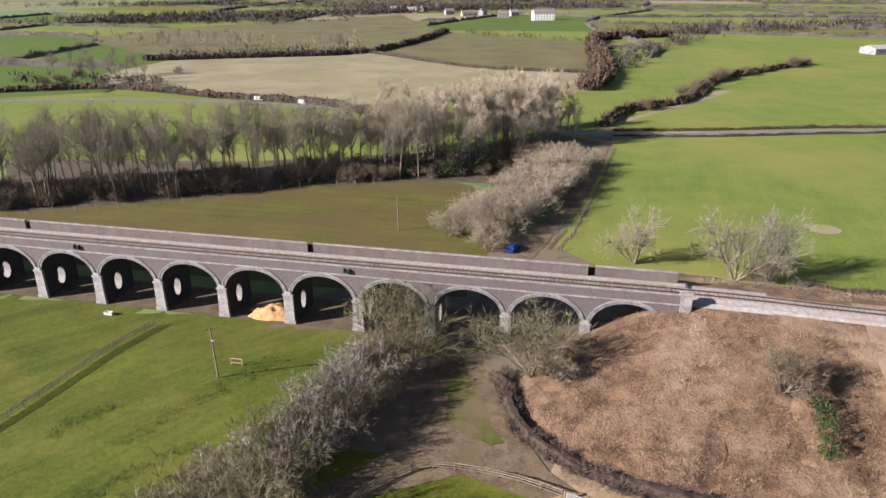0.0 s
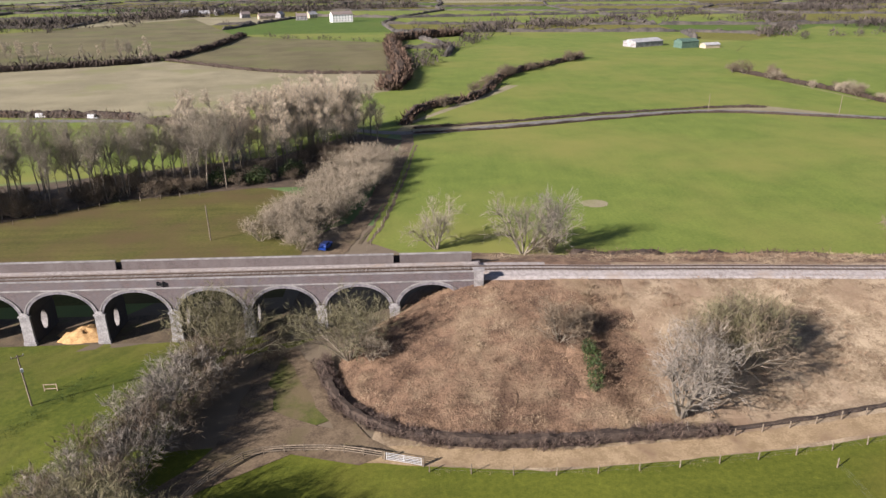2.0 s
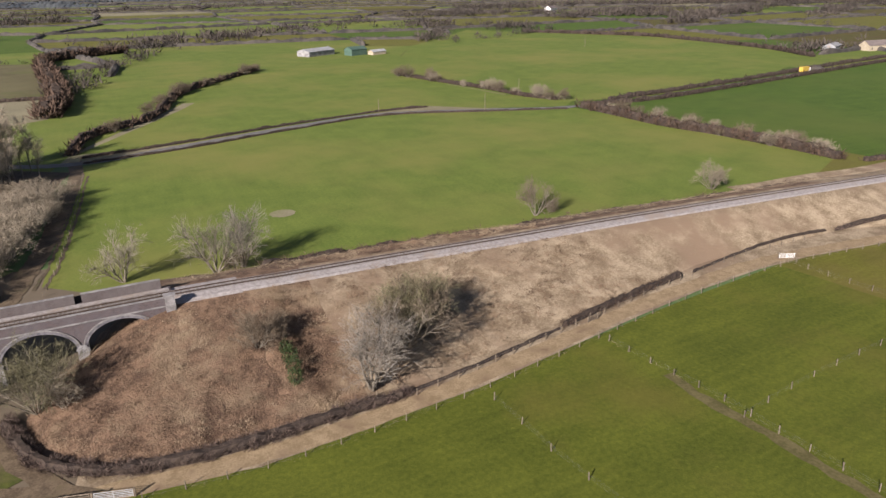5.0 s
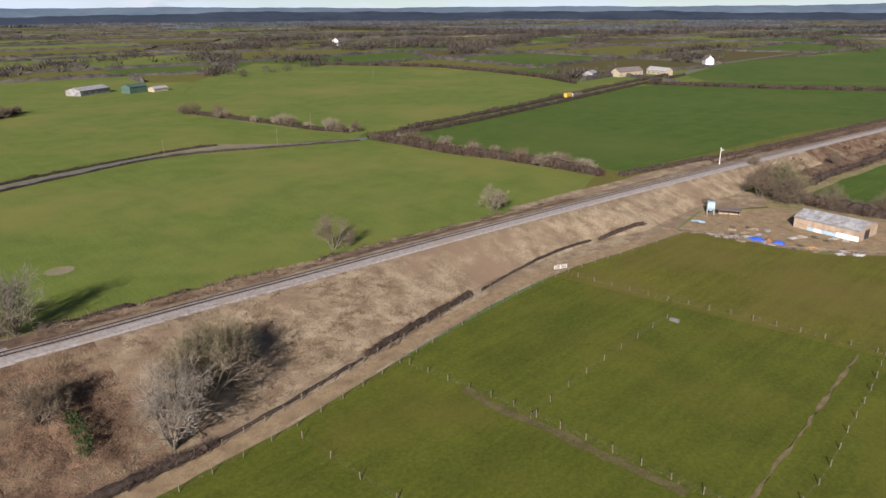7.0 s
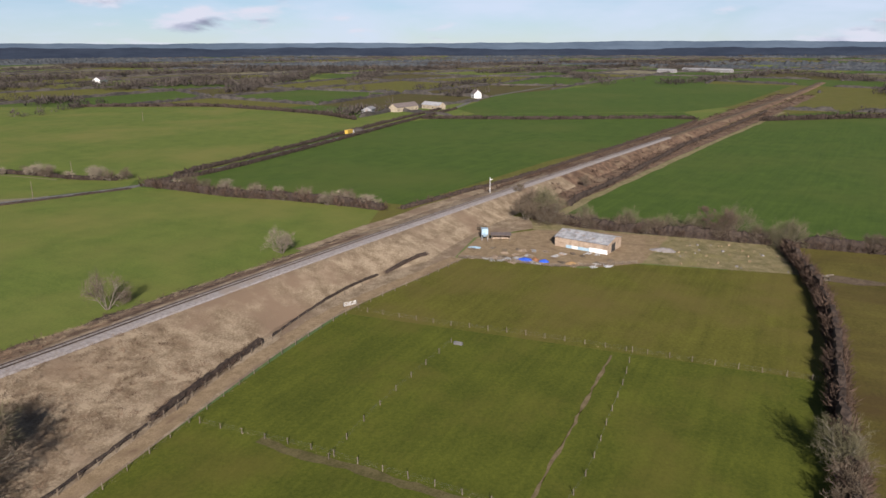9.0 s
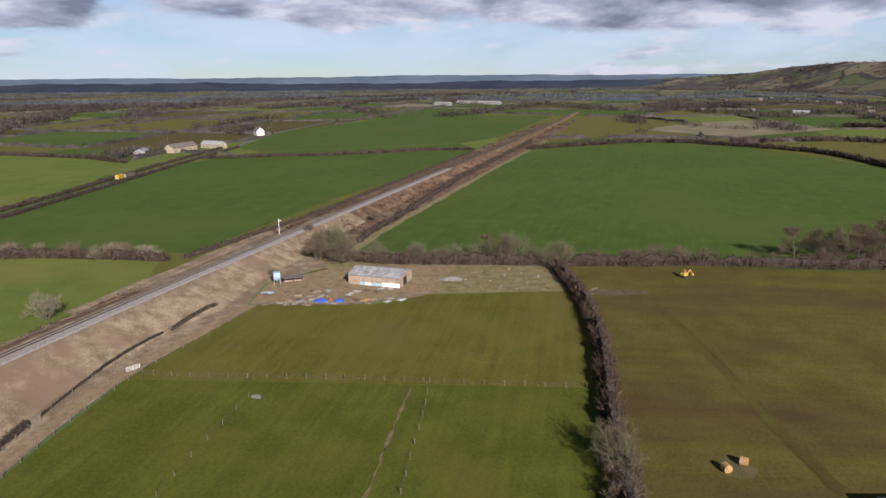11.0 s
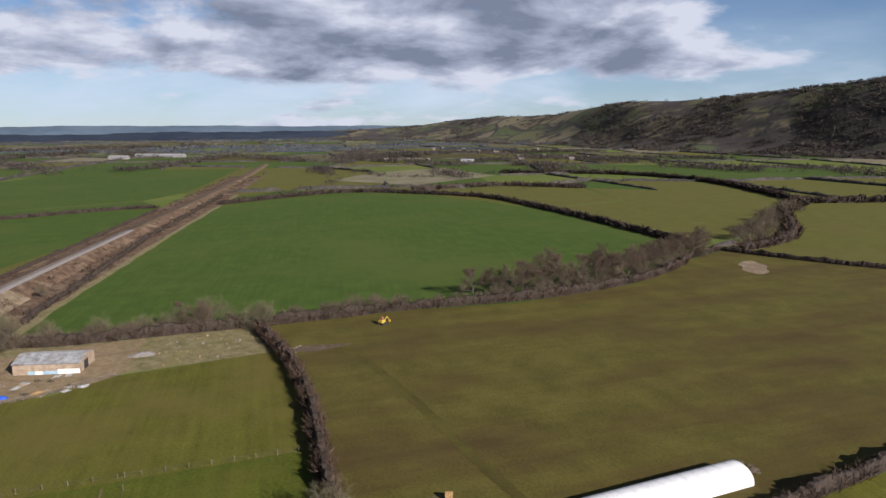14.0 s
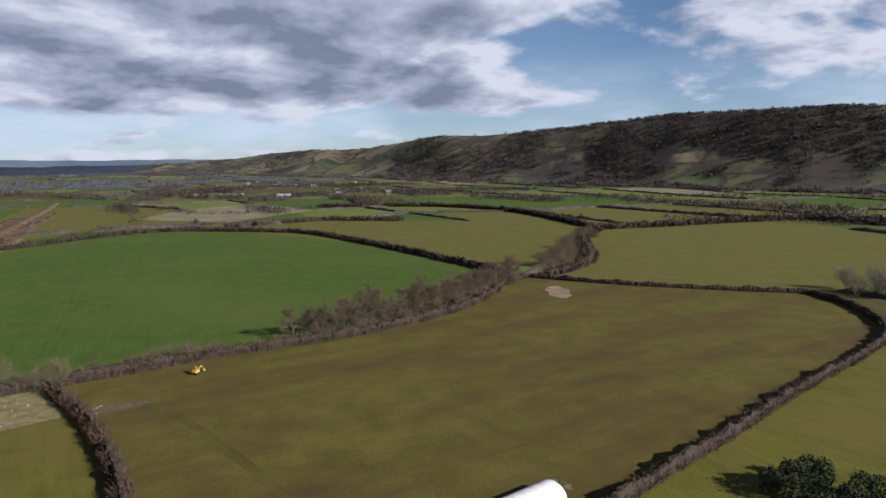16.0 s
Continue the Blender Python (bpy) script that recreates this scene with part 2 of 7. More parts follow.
COARSE = material("coarse_grass", (0.028, 0.046, 0.009), (0.066, 0.092, 0.02), 0.8, 0.95, 0, 6)
PATH_EARTH = material("dry_path", (0.12, 0.092, 0.045), (0.19, 0.148, 0.08), 0.6, 0.95, 0.4, 8)
WORN = material("worn_turf", (0.075, 0.066, 0.022), (0.125, 0.105, 0.045), 0.3, 0.95, 0.5, 8)
BALLAST = material("ballast", (0.205, 0.185, 0.176), (0.315, 0.29, 0.278), 1.5, 0.95, 0.6, 6, (0.25, 0.21, 0.18), 0.6, 0.2)
ASPHALT = material("asphalt", (0.10, 0.098, 0.095), (0.16, 0.155, 0.15), 0.4, 0.85, 0.2, 12)
BRICK = brick_material("blue_brick", (0.06, 0.046, 0.05), (0.108, 0.074, 0.07), (0.112, 0.098, 0.098), (0.10, 0.09, 0.096))
# sooty brick, darkened further to hold the shade inside the arches
SHADED_SOOT = brick_material("shaded_sooty_brick", (0.0198, 0.0176, 0.01848), (0.0308, 0.0264, 0.0264), (0.0352, 0.033, 0.0308), (0.0132, 0.01232, 0.01232))
DARKBRICK = brick_material("dark_parapet_brick", (0.06, 0.046, 0.045), (0.095, 0.07, 0.066), (0.10, 0.088, 0.085), (0.115, 0.10, 0.095))
RING = material("arch_ring_brick", (0.085, 0.08, 0.09), (0.19, 0.18, 0.19), 0.8, 0.85, 0.3, 6, own=True)
STONE = material("pale_pier_stone", (0.15, 0.145, 0.145), (0.32, 0.31, 0.305), 0.5, 0.85, 0.4, 7, (0.15, 0.135, 0.135), 0.6, 0.3, own=True)
COPING = material("coping_stone", (0.15, 0.142, 0.138), (0.27, 0.257, 0.25), 0.7, 0.9, 0.4, 7, own=True)
SLEEPER = material("sleeper", (0.15, 0.132, 0.118), (0.235, 0.21, 0.19), 2.0, 0.9, 0.4, 6, own=True, vary=0.25)
# rust brown, made darker to stand for the rails' shadowed sides
STEEL = material("rail_steel", (0.05, 0.034, 0.026), (0.10, 0.07, 0.055), 2.0, 0.5, 0.1, 6, metal=0.5)
BARK = material("grey_bark", (0.1148, 0.09676, 0.0738), (0.2214, 0.1927, 0.1517), 1.5, 0.9, 0.6, 6, own=True, vary=0.2)
TWIG = material("bare_twigs", (0.08, 0.06, 0.041), (0.165, 0.129, 0.089), 1.5, 0.9, 0, 6, own=True, vary=0.22)
TWIG_PALE = material("pale_twigs", (0.125, 0.11, 0.092), (0.235, 0.21, 0.178), 1.5, 0.9, 0, 6, own=True, vary=0.15)
TWIG_OLIVE = material("olive_twigs", (0.085, 0.077, 0.042), (0.18, 0.163, 0.092), 1.5, 0.9, 0, 6, own=True, vary=0.15)
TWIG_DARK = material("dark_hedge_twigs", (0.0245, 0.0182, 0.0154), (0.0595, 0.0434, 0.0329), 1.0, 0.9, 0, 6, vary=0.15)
TWIG_LANE = material("hawthorn_twigs", (0.06, 0.042, 0.035), (0.15, 0.108, 0.088), 1.6, 0.9, 0, 6, vary=0.15)
TWIG_BROWN = material("brown_hedge_twigs", (0.034, 0.0215, 0.0155), (0.106, 0.07, 0.049), 1.6, 0.9, 0, 6, vary=0.15)
DARKBARK = material("dark_oak_bark", (0.055, 0.044, 0.034), (0.13, 0.105, 0.08), 1.5, 0.9, 0.6, 6, own=True, vary=0.2)
TWIG_OAK = material("brown_oak_twigs", (0.066, 0.045, 0.031), (0.15, 0.106, 0.074), 1.5, 0.9, 0, 6, own=True, vary=0.25)
TWIG_CLUMP = material("pale_tan_twigs", (0.29, 0.238, 0.172), (0.47, 0.40, 0.305), 1.5, 0.9, 0, 6, own=True, vary=0.15)
TWIG_WOOD = material("grey_olive_twigs", (0.135, 0.12, 0.088), (0.26, 0.232, 0.172), 1.5, 0.9, 0, 6, own=True, vary=0.2)
TWIG_DENSE = material("warm_brown_twigs", (0.085, 0.066, 0.046), (0.19, 0.15, 0.108), 1.5, 0.9, 0, 6, own=True, vary=0.15)
LANE_GRASS = turf("lane_grass", (0.036, 0.05, 0.011), (0.085, 0.092, 0.023), (0.13, 0.095, 0.06), 80, 0.4, 0.16, 0.5)
IVY = material("ivy_leaves", (0.016, 0.028, 0.009), (0.045, 0.065, 0.018), 1.2, 0.6, 0, 6)
WOOD = material("weathered_wood", (0.10, 0.08, 0.06), (0.21, 0.17, 0.125), 2.0, 0.85, 0.4, 6, own=True, vary=0.2)
WHITE = material("white_paint", (0.66, 0.65, 0.62), (0.82, 0.81, 0.79), 0.6, 0.7, 0.1, 6, own=True)
DARKBED = material("oily_ballast", (0.14, 0.12, 0.108), (0.235, 0.21, 0.19), 1.5, 0.95, 0.6, 6, (0.11, 0.092, 0.08), 0.6, 0.25)
LITTER = material("leaf_litter", (0.046, 0.034, 0.024), (0.088, 0.066, 0.046), 0.3, 0.95, 0.6, 8, (0.042, 0.042, 0.0168), 0.62, 0.1)
SHEET = material("corrugated_sheet", (0.21, 0.215, 0.222), (0.38, 0.385, 0.392), 0.6, 0.55, 0.2, 6, (0.24, 0.17, 0.12), 0.62, 0.5, own=True, vary=0.12)
BOARD = material("timber_boards", (0.25, 0.185, 0.13), (0.38, 0.30, 0.225), 0.8, 0.85, 0.3, 8, own=True, vary=0.12)
SLATE = material("roof_slate", (0.12, 0.10, 0.095), (0.20, 0.165, 0.15), 0.8, 0.8, 0.3, 6, own=True)
COTSWOLD = material("honey_stone", (0.28, 0.23, 0.16), (0.42, 0.36, 0.27), 0.6, 0.85, 0.3, 7, own=True)
GREENSHED = material("green_cladding", (0.05, 0.09, 0.07), (0.08, 0.13, 0.10), 0.5, 0.6, 0.1, 6, own=True)
BLUE = material("blue_tarpaulin", (0.02, 0.07, 0.42), (0.05, 0.14, 0.62), 1.0, 0.6, 0.4, 5, own=True)
PALEBLUE = material("pale_blue_tank", (0.24, 0.36, 0.45), (0.36, 0.48, 0.56), 1.0, 0.6, 0.2, 5, own=True)
YELLOW = material("yellow_paint", (0.4125, 0.27, 0.036), (0.525, 0.36, 0.072), 1.0, 0.6, 0.2, 5, own=True)
CARBLUE = material("blue_car_paint", (0.008, 0.035, 0.19), (0.012, 0.05, 0.25), 1.0, 0.3, 0, 5, own=True)
RUBBER = material("black_rubber", (0.02, 0.02, 0.02), (0.04, 0.04, 0.04), 2.0, 0.8, 0.1, 5, own=True)
GLASS = material("dark_window_glass", (0.02, 0.025, 0.03), (0.04, 0.045, 0.05), 1.0, 0.12, 0, 5, own=True)
GALV = material("galvanised_steel", (0.42, 0.43, 0.44), (0.58, 0.59, 0.60), 2.0, 0.45, 0.1, 6, own=True, metal=0.3)
SHEETING = material("white_plastic_sheet", (0.72, 0.73, 0.74), (0.84, 0.84, 0.85), 0.8, 0.4, 0.15, 5, own=True)
RUST = material("rusty_iron", (0.16, 0.07, 0.035), (0.30, 0.15, 0.08), 1.5, 0.85, 0.4, 6, own=True)
STRAWHEAP = material("straw_heap", (0.28, 0.165, 0.07), (0.46, 0.30, 0.14), 1.2, 0.95, 0.7, 7, own=True)
CONIFER = material("conifer_needles", (0.018, 0.03, 0.012), (0.045, 0.065, 0.025), 1.0, 0.8, 0, 6)
FARWOOD = material("far_bare_wood", (0.034, 0.029, 0.026), (0.082, 0.068, 0.056), 0.01, 0.95, 0, 8)
# blue of the two ridges is distance haze put into the base colour
RIDGE_HAZED = material("hazed_ridge", (0.014, 0.024, 0.046), (0.03, 0.044, 0.07), 0.004, 0.95, 0, 6)
RIDGE_PALE_HAZED = material("hazed_farthest_ridge", (0.085, 0.125, 0.175), (0.12, 0.168, 0.222), 0.002, 0.95, 0, 6)
TWIG_TAN = material("tan_twigs", (0.17, 0.14, 0.10), (0.30, 0.255, 0.19), 1.5, 0.9, 0, 6, own=True, vary=0.15)
WIRE = material("dull_wire", (0.10, 0.10, 0.10), (0.18, 0.18, 0.17), 2.0, 0.6, 0, 6, own=True)
BELT_NEAR = material("far_tree_belt", (0.03825, 0.0357, 0.034), (0.085, 0.0748, 0.06375), 0.03, 0.95, 0, 8)
# bluish tint paints the haze on the farther trees
BELT_FAR_HAZED = material("hazed_tree_belt", (0.03, 0.036, 0.044), (0.06, 0.066, 0.07), 0.02, 0.95, 0, 8)
# bare wood toned dark, to stand for cloud shade over the hill
HILLWOOD = material("cloud_shaded_wood", (0.036, 0.031, 0.028), (0.09, 0.073, 0.06), 0.01, 0.95, 0, 8)


# ---- tools ----
def mesh_from(name, verts, faces, mats, smooth=False, picks=None):
    me = bpy.data.meshes.new(name)
    if isinstance(verts, np.ndarray):
        me.from_pydata(verts.tolist(), [], faces.tolist())
    else:
        me.from_pydata([tuple(v) for v in verts], [], [tuple(f) for f in faces])
    for m in mats if isinstance(mats, (list, tuple)) else [mats]:
        me.materials.append(m)
    if picks is not None:
        me.polygons.foreach_set("material_index", picks)
    if smooth:
        me.polygons.foreach_set("use_smooth", [True] * len(me.polygons))
    me.update()
    return me


def piece(name, verts, faces, mats, parent=None, label="", smooth=False, at=None):
    ob = new(name, mesh_from(name, verts, faces, mats, smooth))
    if parent:
        ob.parent = parent
    if at is not None:
        ob.matrix_basis = at
    if label:
        ob["label"] = label
    return ob


def box(cx, cy, cz, sx, sy, sz, taper=1.0):
    """Eight corners and six faces of a block centred on cx, cy with its foot at cz; taper shrinks the top."""
    v = []
    for k, s in ((0, 1.0), (1, taper)):
        for a, b in ((-1, -1), (1, -1), (1, 1), (-1, 1)):
            v.append((cx + a * sx / 2 * s, cy + b * sy / 2 * s, cz + k * sz))
    return v, [(3, 2, 1, 0), (4, 5, 6, 7), (0, 1, 5, 4), (1, 2, 6, 5), (2, 3, 7, 6), (3, 0, 4, 7)]


def join(*chunks):
    v, f = [], []
    for a, b in chunks:
        n = len(v)
        v += list(a)
        f += [tuple(i + n for i in q) for q in b]
    return v, f


def spline(points, step):
    """A smooth line through the points, in even steps."""
    p = [np.array(q, float) for q in points]
    p = [2 * p[0] - p[1]] + p + [2 * p[-1] - p[-2]]
    out = []
    for a, b, c, d in zip(p, p[1:], p[2:], p[3:]):
        n = max(2, int(np.linalg.norm(c - b) / 2))
        for t in np.arange(n) / n:
            out.append(0.5 * (2 * b + (c - a) * t + (2 * a - 5 * b + 4 * c - d) * t**2 + (3 * b - a - 3 * c + d) * t**3))
    out.append(p[-2])
    out = np.array(out)
    run = np.r_[0, np.cumsum(np.linalg.norm(np.diff(out[:, :2], axis=0), axis=1))]
    at = np.linspace(0, run[-1], max(2, int(run[-1] / step) + 1))
    return np.stack([np.interp(at, run, out[:, n]) for n in range(out.shape[1])], 1)


def sides(line):
    """The way to the left of the line at each of its points."""
    d = np.gradient(line[:, :2], axis=0)
    d /= np.linalg.norm(d, axis=1)[:, None] + 1e-9
    return np.stack([-d[:, 1], d[:, 0]], 1)


def ribbon(line, profile):
    """Verts and faces of a profile of (offset to the left, height) swept along a line of x, y, z."""
    left = sides(line)
    n = len(profile)
    v = [(p[0] + l[0] * o, p[1] + l[1] * o, p[2] + h) for p, l in zip(line, left) for o, h in profile]
    f = [(i * n + j + 1, i * n + j, (i + 1) * n + j, (i + 1) * n + j + 1) for i in range(len(line) - 1) for j in range(n - 1)]
    return v, f


# the viaduct's front line: start, direction, across
V0, VD = np.array([-74.72, 119.12]), np.array([math.cos(radians(-12.84)), math.sin(radians(-12.84))])
VN = np.array([-VD[1], VD[0]])
SPAN = 12.4


def smooth01(a, b, x):
    t = min(1.0, max(0.0, (x - a) / (b - a)))
    return t * t * (3 - 2 * t)


def ground_z(x, y):
    """Level land with a shallow valley under the viaduct."""
    u = (x - V0[0]) * VD[0] + (y - V0[1]) * VD[1]
    v = (x - V0[0]) * VN[0] + (y - V0[1]) * VN[1] - 4
    return -2.3 * math.exp(-(v / 17) ** 2) * (1 - smooth01(66, 96, u))


LANDS = []


def land(name, outline, mat, lift, label, cell=0):
    """A patch of land that follows the ground, lift metres over it."""
    LANDS.append([tuple(c) for c in outline])
    bm = bmesh.new()
    face = bm.faces.new([bm.verts.new((x, y, 0)) for x, y in outline])
    if cell:
        for axis in (0, 1):
            lo, hi = min(p[axis] for p in outline), max(p[axis] for p in outline)
            for c in np.arange(lo + cell, hi, cell):
                co, no = [0, 0, 0], [0, 0, 0]
                co[axis], no[axis] = c, 1
                bmesh.ops.bisect_plane(bm, geom=bm.verts[:] + bm.edges[:] + bm.faces[:], plane_co=co, plane_no=no)
    for v in bm.verts:
        v.co.z = ground_z(v.co.x, v.co.y) + lift
    bmesh.ops.recalc_face_normals(bm, faces=bm.faces[:])
    if bm.faces and sum(f.normal.z for f in bm.faces) < 0:
        bmesh.ops.reverse_faces(bm, faces=bm.faces[:])
    bmesh.ops.triangulate(bm, faces=[f for f in bm.faces if len(f.verts) > 4])
    me = bpy.data.meshes.new(name)
    bm.to_mesh(me)
    bm.free()
    me.materials.append(mat)
    return tagged(new(name, me), label, "field", kind="structure")


# ---- ground and fields ----
def make_ground():
    """One sheet to the horizon: fine cells near, wide ones far."""
    ax = np.unique(np.r_[np.arange(-200, 330, 6), np.arange(330, 900, 60), np.arange(900, 6001, 500), np.arange(-6000, -600, 500), np.arange(-600, -200, 50)])
    ay = np.unique(np.r_[np.arange(-100, 260, 6), np.arange(260, 900, 60), np.arange(900, 6001, 500), np.arange(-6000, -700, 500), np.arange(-700, -100, 50)])
    nx = len(ax)
    v = [(x, y, ground_z(x, y)) for y in ay for x in ax]
    f = [(j * nx + i, j * nx + i + 1, (j + 1) * nx + i + 1, (j + 1) * nx + i) for j in range(len(ay) - 1) for i in range(nx - 1)]
    return tagged(piece("ground", v, f, FARLAND), "level farmland of green and brown fields reaching the horizon", "ground", kind="structure")


def farland_material():
    """Near: pasture. Far: a patchwork of fields about 250 m wide."""
    m = bpy.data.materials.new("farmland")
    m.use_nodes = True
    nt = m.node_tree
    N, Lk = nt.nodes.new, nt.links.new
    bsdf = nt.nodes["Principled BSDF"]
    bsdf.inputs["Roughness"].default_value = 0.95
    geo = N("ShaderNodeNewGeometry")
    vor = N("ShaderNodeTexVoronoi"); vor.inputs["Scale"].default_value = 0.0042
    vor.inputs["Randomness"].default_value = 0.85
    Lk(geo.outputs["Position"], vor.inputs["Vector"])
    sep = N("ShaderNodeSeparateColor"); Lk(vor.outputs["Color"], sep.inputs[0])
    rp = N("ShaderNodeValToRGB"); rp.color_ramp.interpolation = "CONSTANT"
    e = rp.color_ramp.elements
    e[0].position, e[0].color = 0.0, (0.11, 0.145, 0.035, 1)
    e[1].position, e[1].color = 0.3, (0.065, 0.115, 0.03, 1)
    for p, c in ((0.5, (0.085, 0.088, 0.035, 1)), (0.66, (0.11, 0.085, 0.055, 1)), (0.76, (0.045, 0.055, 0.03, 1)), (0.93, (0.12, 0.118, 0.05, 1))):
        e.new(p).color = c
    Lk(sep.outputs[0], rp.inputs[0])
    no = N("ShaderNodeTexNoise"); no.inputs["Scale"].default_value, no.inputs["Detail"].default_value = 0.02, 10
    no.inputs["Roughness"].default_value = 0.7
    Lk(geo.outputs["Position"], no.inputs["Vector"])
    mp = N("ShaderNodeMapRange"); mp.inputs[3].default_value, mp.inputs[4].default_value = 0.72, 1.28
    mp.inputs[1].default_value, mp.inputs[2].default_value = 0.3, 0.7
    Lk(no.outputs[0], mp.inputs[0])
    hs = N("ShaderNodeHueSaturation"); Lk(rp.outputs[0], hs.inputs["Color"]); Lk(mp.outputs[0], hs.inputs["Value"])
    Lk(hs.outputs[0], bsdf.inputs["Base Color"])
    return m


FARLAND = farland_material()
make_ground()
FIELDS = [
    ("field_west", GRASS_WEST, 0.05, 6, "bright green meadow beside the viaduct", [(-160, 40), (-14, 40), (-14, 70), (-6, 97), (4, 101), (-160, 139)]),
    ("field_paddock", GRASS_PADDOCK, 0.05, 0, "short green paddock grass", [(-14, 40), (-14, 70), (-6, 97), (8, 97), (12, 66), (34, 56), (60, 50), (115, 46), (150, 42), (142, -66), (108, -62), (85, -58), (-10, -58)]),
    ("field_muddy", GRASS_MUDDY, 0.06, 0, "worn brownish paddock grass below the barn", [(150, 42), (178, 36), (204, 24), (206, 5), (203, -12), (212, -27), (214, -75), (187, -74), (165, -72), (142, -66)]),
    ("field_sheep", GRASS_OLIVE, 0.05, 0, "olive grazing pasture with worn tracks", [(245, -77), (187, -75), (144, -69), (113, -63), (85, -56), (60, -54), (60, -150), (81, -169), (84, -242), (90, -341), (122, -391), (149, -413), (230, -362), (281, -342), (268, -300), (238, -242), (232, -177), (241, -133)]),
    ("field_wheat_south", WHEAT, 0.08, 0, "deep green field of young winter wheat", [(264, 10), (346, -10), (524, -68), (700, -125), (770, -210), (720, -260), (667, -325), (500, -362), (319, -352), (281, -342), (270, -300), (240, -242), (234, -177), (243, -133), (247, -71), (250, -11)]),
    ("field_north", GRASS, 0.05, 6, "large bright green pasture north of the railway", [(24, 138), (40, 185), (58, 242), (97, 246), (143, 250), (193, 250), (238, 224), (272, 203), (262, 75), (217, 66), (131, 92), (60, 114), (36, 120)]),
    ("field_north_upper", GRASS, 0.06, 0, "bright green field beyond the road", [(62, 262), (125, 327), (230, 449), (285, 375), (276, 250), (221, 256), (143, 257), (97, 253)]),
    ("field_north_east", GRASS, 0.07, 0, "green pasture beyond the road junction", [(285, 375), (420, 520), (600, 640), (672, 356), (590, 219), (425, 190), (323, 197), (285, 215), (278, 250)]),
    ("field_triangle", WHEAT, 0.07, 0, "green field between the road and the railway", [(325, 184), (425, 178), (573, 171), (652, 130), (720, -60), (652, -75), (524, -36), (402, 24), (270, 66), (280, 190)]),
    ("field_far_east", WHEAT, 0.10, 0, "green field beyond a hedge", [(655, 130), (725, -62), (800, -110), (1200, -235), (1250, 0), (900, 160), (700, 160)]),
    ("field_valley", GRASS_DULL, 0.05, 6, "dull olive grass behind the viaduct", [(-180, 160), (-105, 166), (-70, 174), (-35, 189), (0, 192), (22, 170), (10, 138), (4, 116), (-150, 150)]),
    ("field_behind_wood", GRASS, 0.05, 0, "green strip of pasture behind the trees", [(-300, 300), (-170, 350), (-45, 300), (60, 262), (40, 225), (-20, 215), (-130, 215), (-300, 230)]),
    ("field_stubble", STUBBLE, 0.08, 0, "pale tan stubble field", [(-185, 487), (-77, 515), (-55, 530), (19, 440), (87, 411), (72, 348), (-45, 310), (-175, 366), (-200, 415)]),
    ("field_plough", PLOUGH, 0.10, 0, "brown ploughed field", [(-50, 535), (3, 724), (127, 606), (87, 416), (19, 446)]),
    ("field_plough_west", PLOUGH, 0.10, 0, "brown ploughed field on rising ground", [(-330, 660), (-293, 789), (-57, 1037), (-2, 724), (-58, 540), (-77, 522), (-185, 494)]),
    ("field_farm_green", GRASS, 0.09, 0, "green pasture below the farm sheds", [(150, 500), (228, 457), (285, 378), (420, 520), (330, 600), (190, 640)]),
    ("field_small_green", GRASS, 0.09, 0, "small green field by the hedge", [(92, 411), (150, 500), (225, 455), (122, 332), (64, 268), (76, 350)]),
]
for name, mat, lift, cell, label, outline in FIELDS:
    land(name, outline, mat, lift, label, cell)

# ---- railway ----
DECK = 8.35
T_END = tuple(V0 + 113 * VD + 4.5 * VN)
TRACK = spline([(*(V0 - 60 * VD + 4.5 * VN), DECK), (*(V0 + 50 * VD + 4.5 * VN), DECK), (*T_END, DECK), (59, 92.5, 8.1), (80, 87.2, 7.8), (104, 80.6, 7.5), (131, 73.5, 7.2), (169, 63, 6.7),
                (217, 49, 6.1), (277, 30.5, 5.5), (345, 9.5, 4.7), (524, -49, 3.4), (760, -128, 2.6), (1205, -268, 2.0), (2200, -560, 1.5)], 3.0)
along = (TRACK[:, :2] - V0) @ VD
EARTH = TRACK[along > 111]


def hedge_foot(x):
    """How far north the foot of the bank lies, by the lane."""
    return np.interp(x, [16, 33, 46, 59, 71, 93, 129, 150, 168, 188, 203, 230, 300], [67, 60, 58, 56, 55, 54.5, 53.5, 52, 48.5, 42, 34, 30, 14])


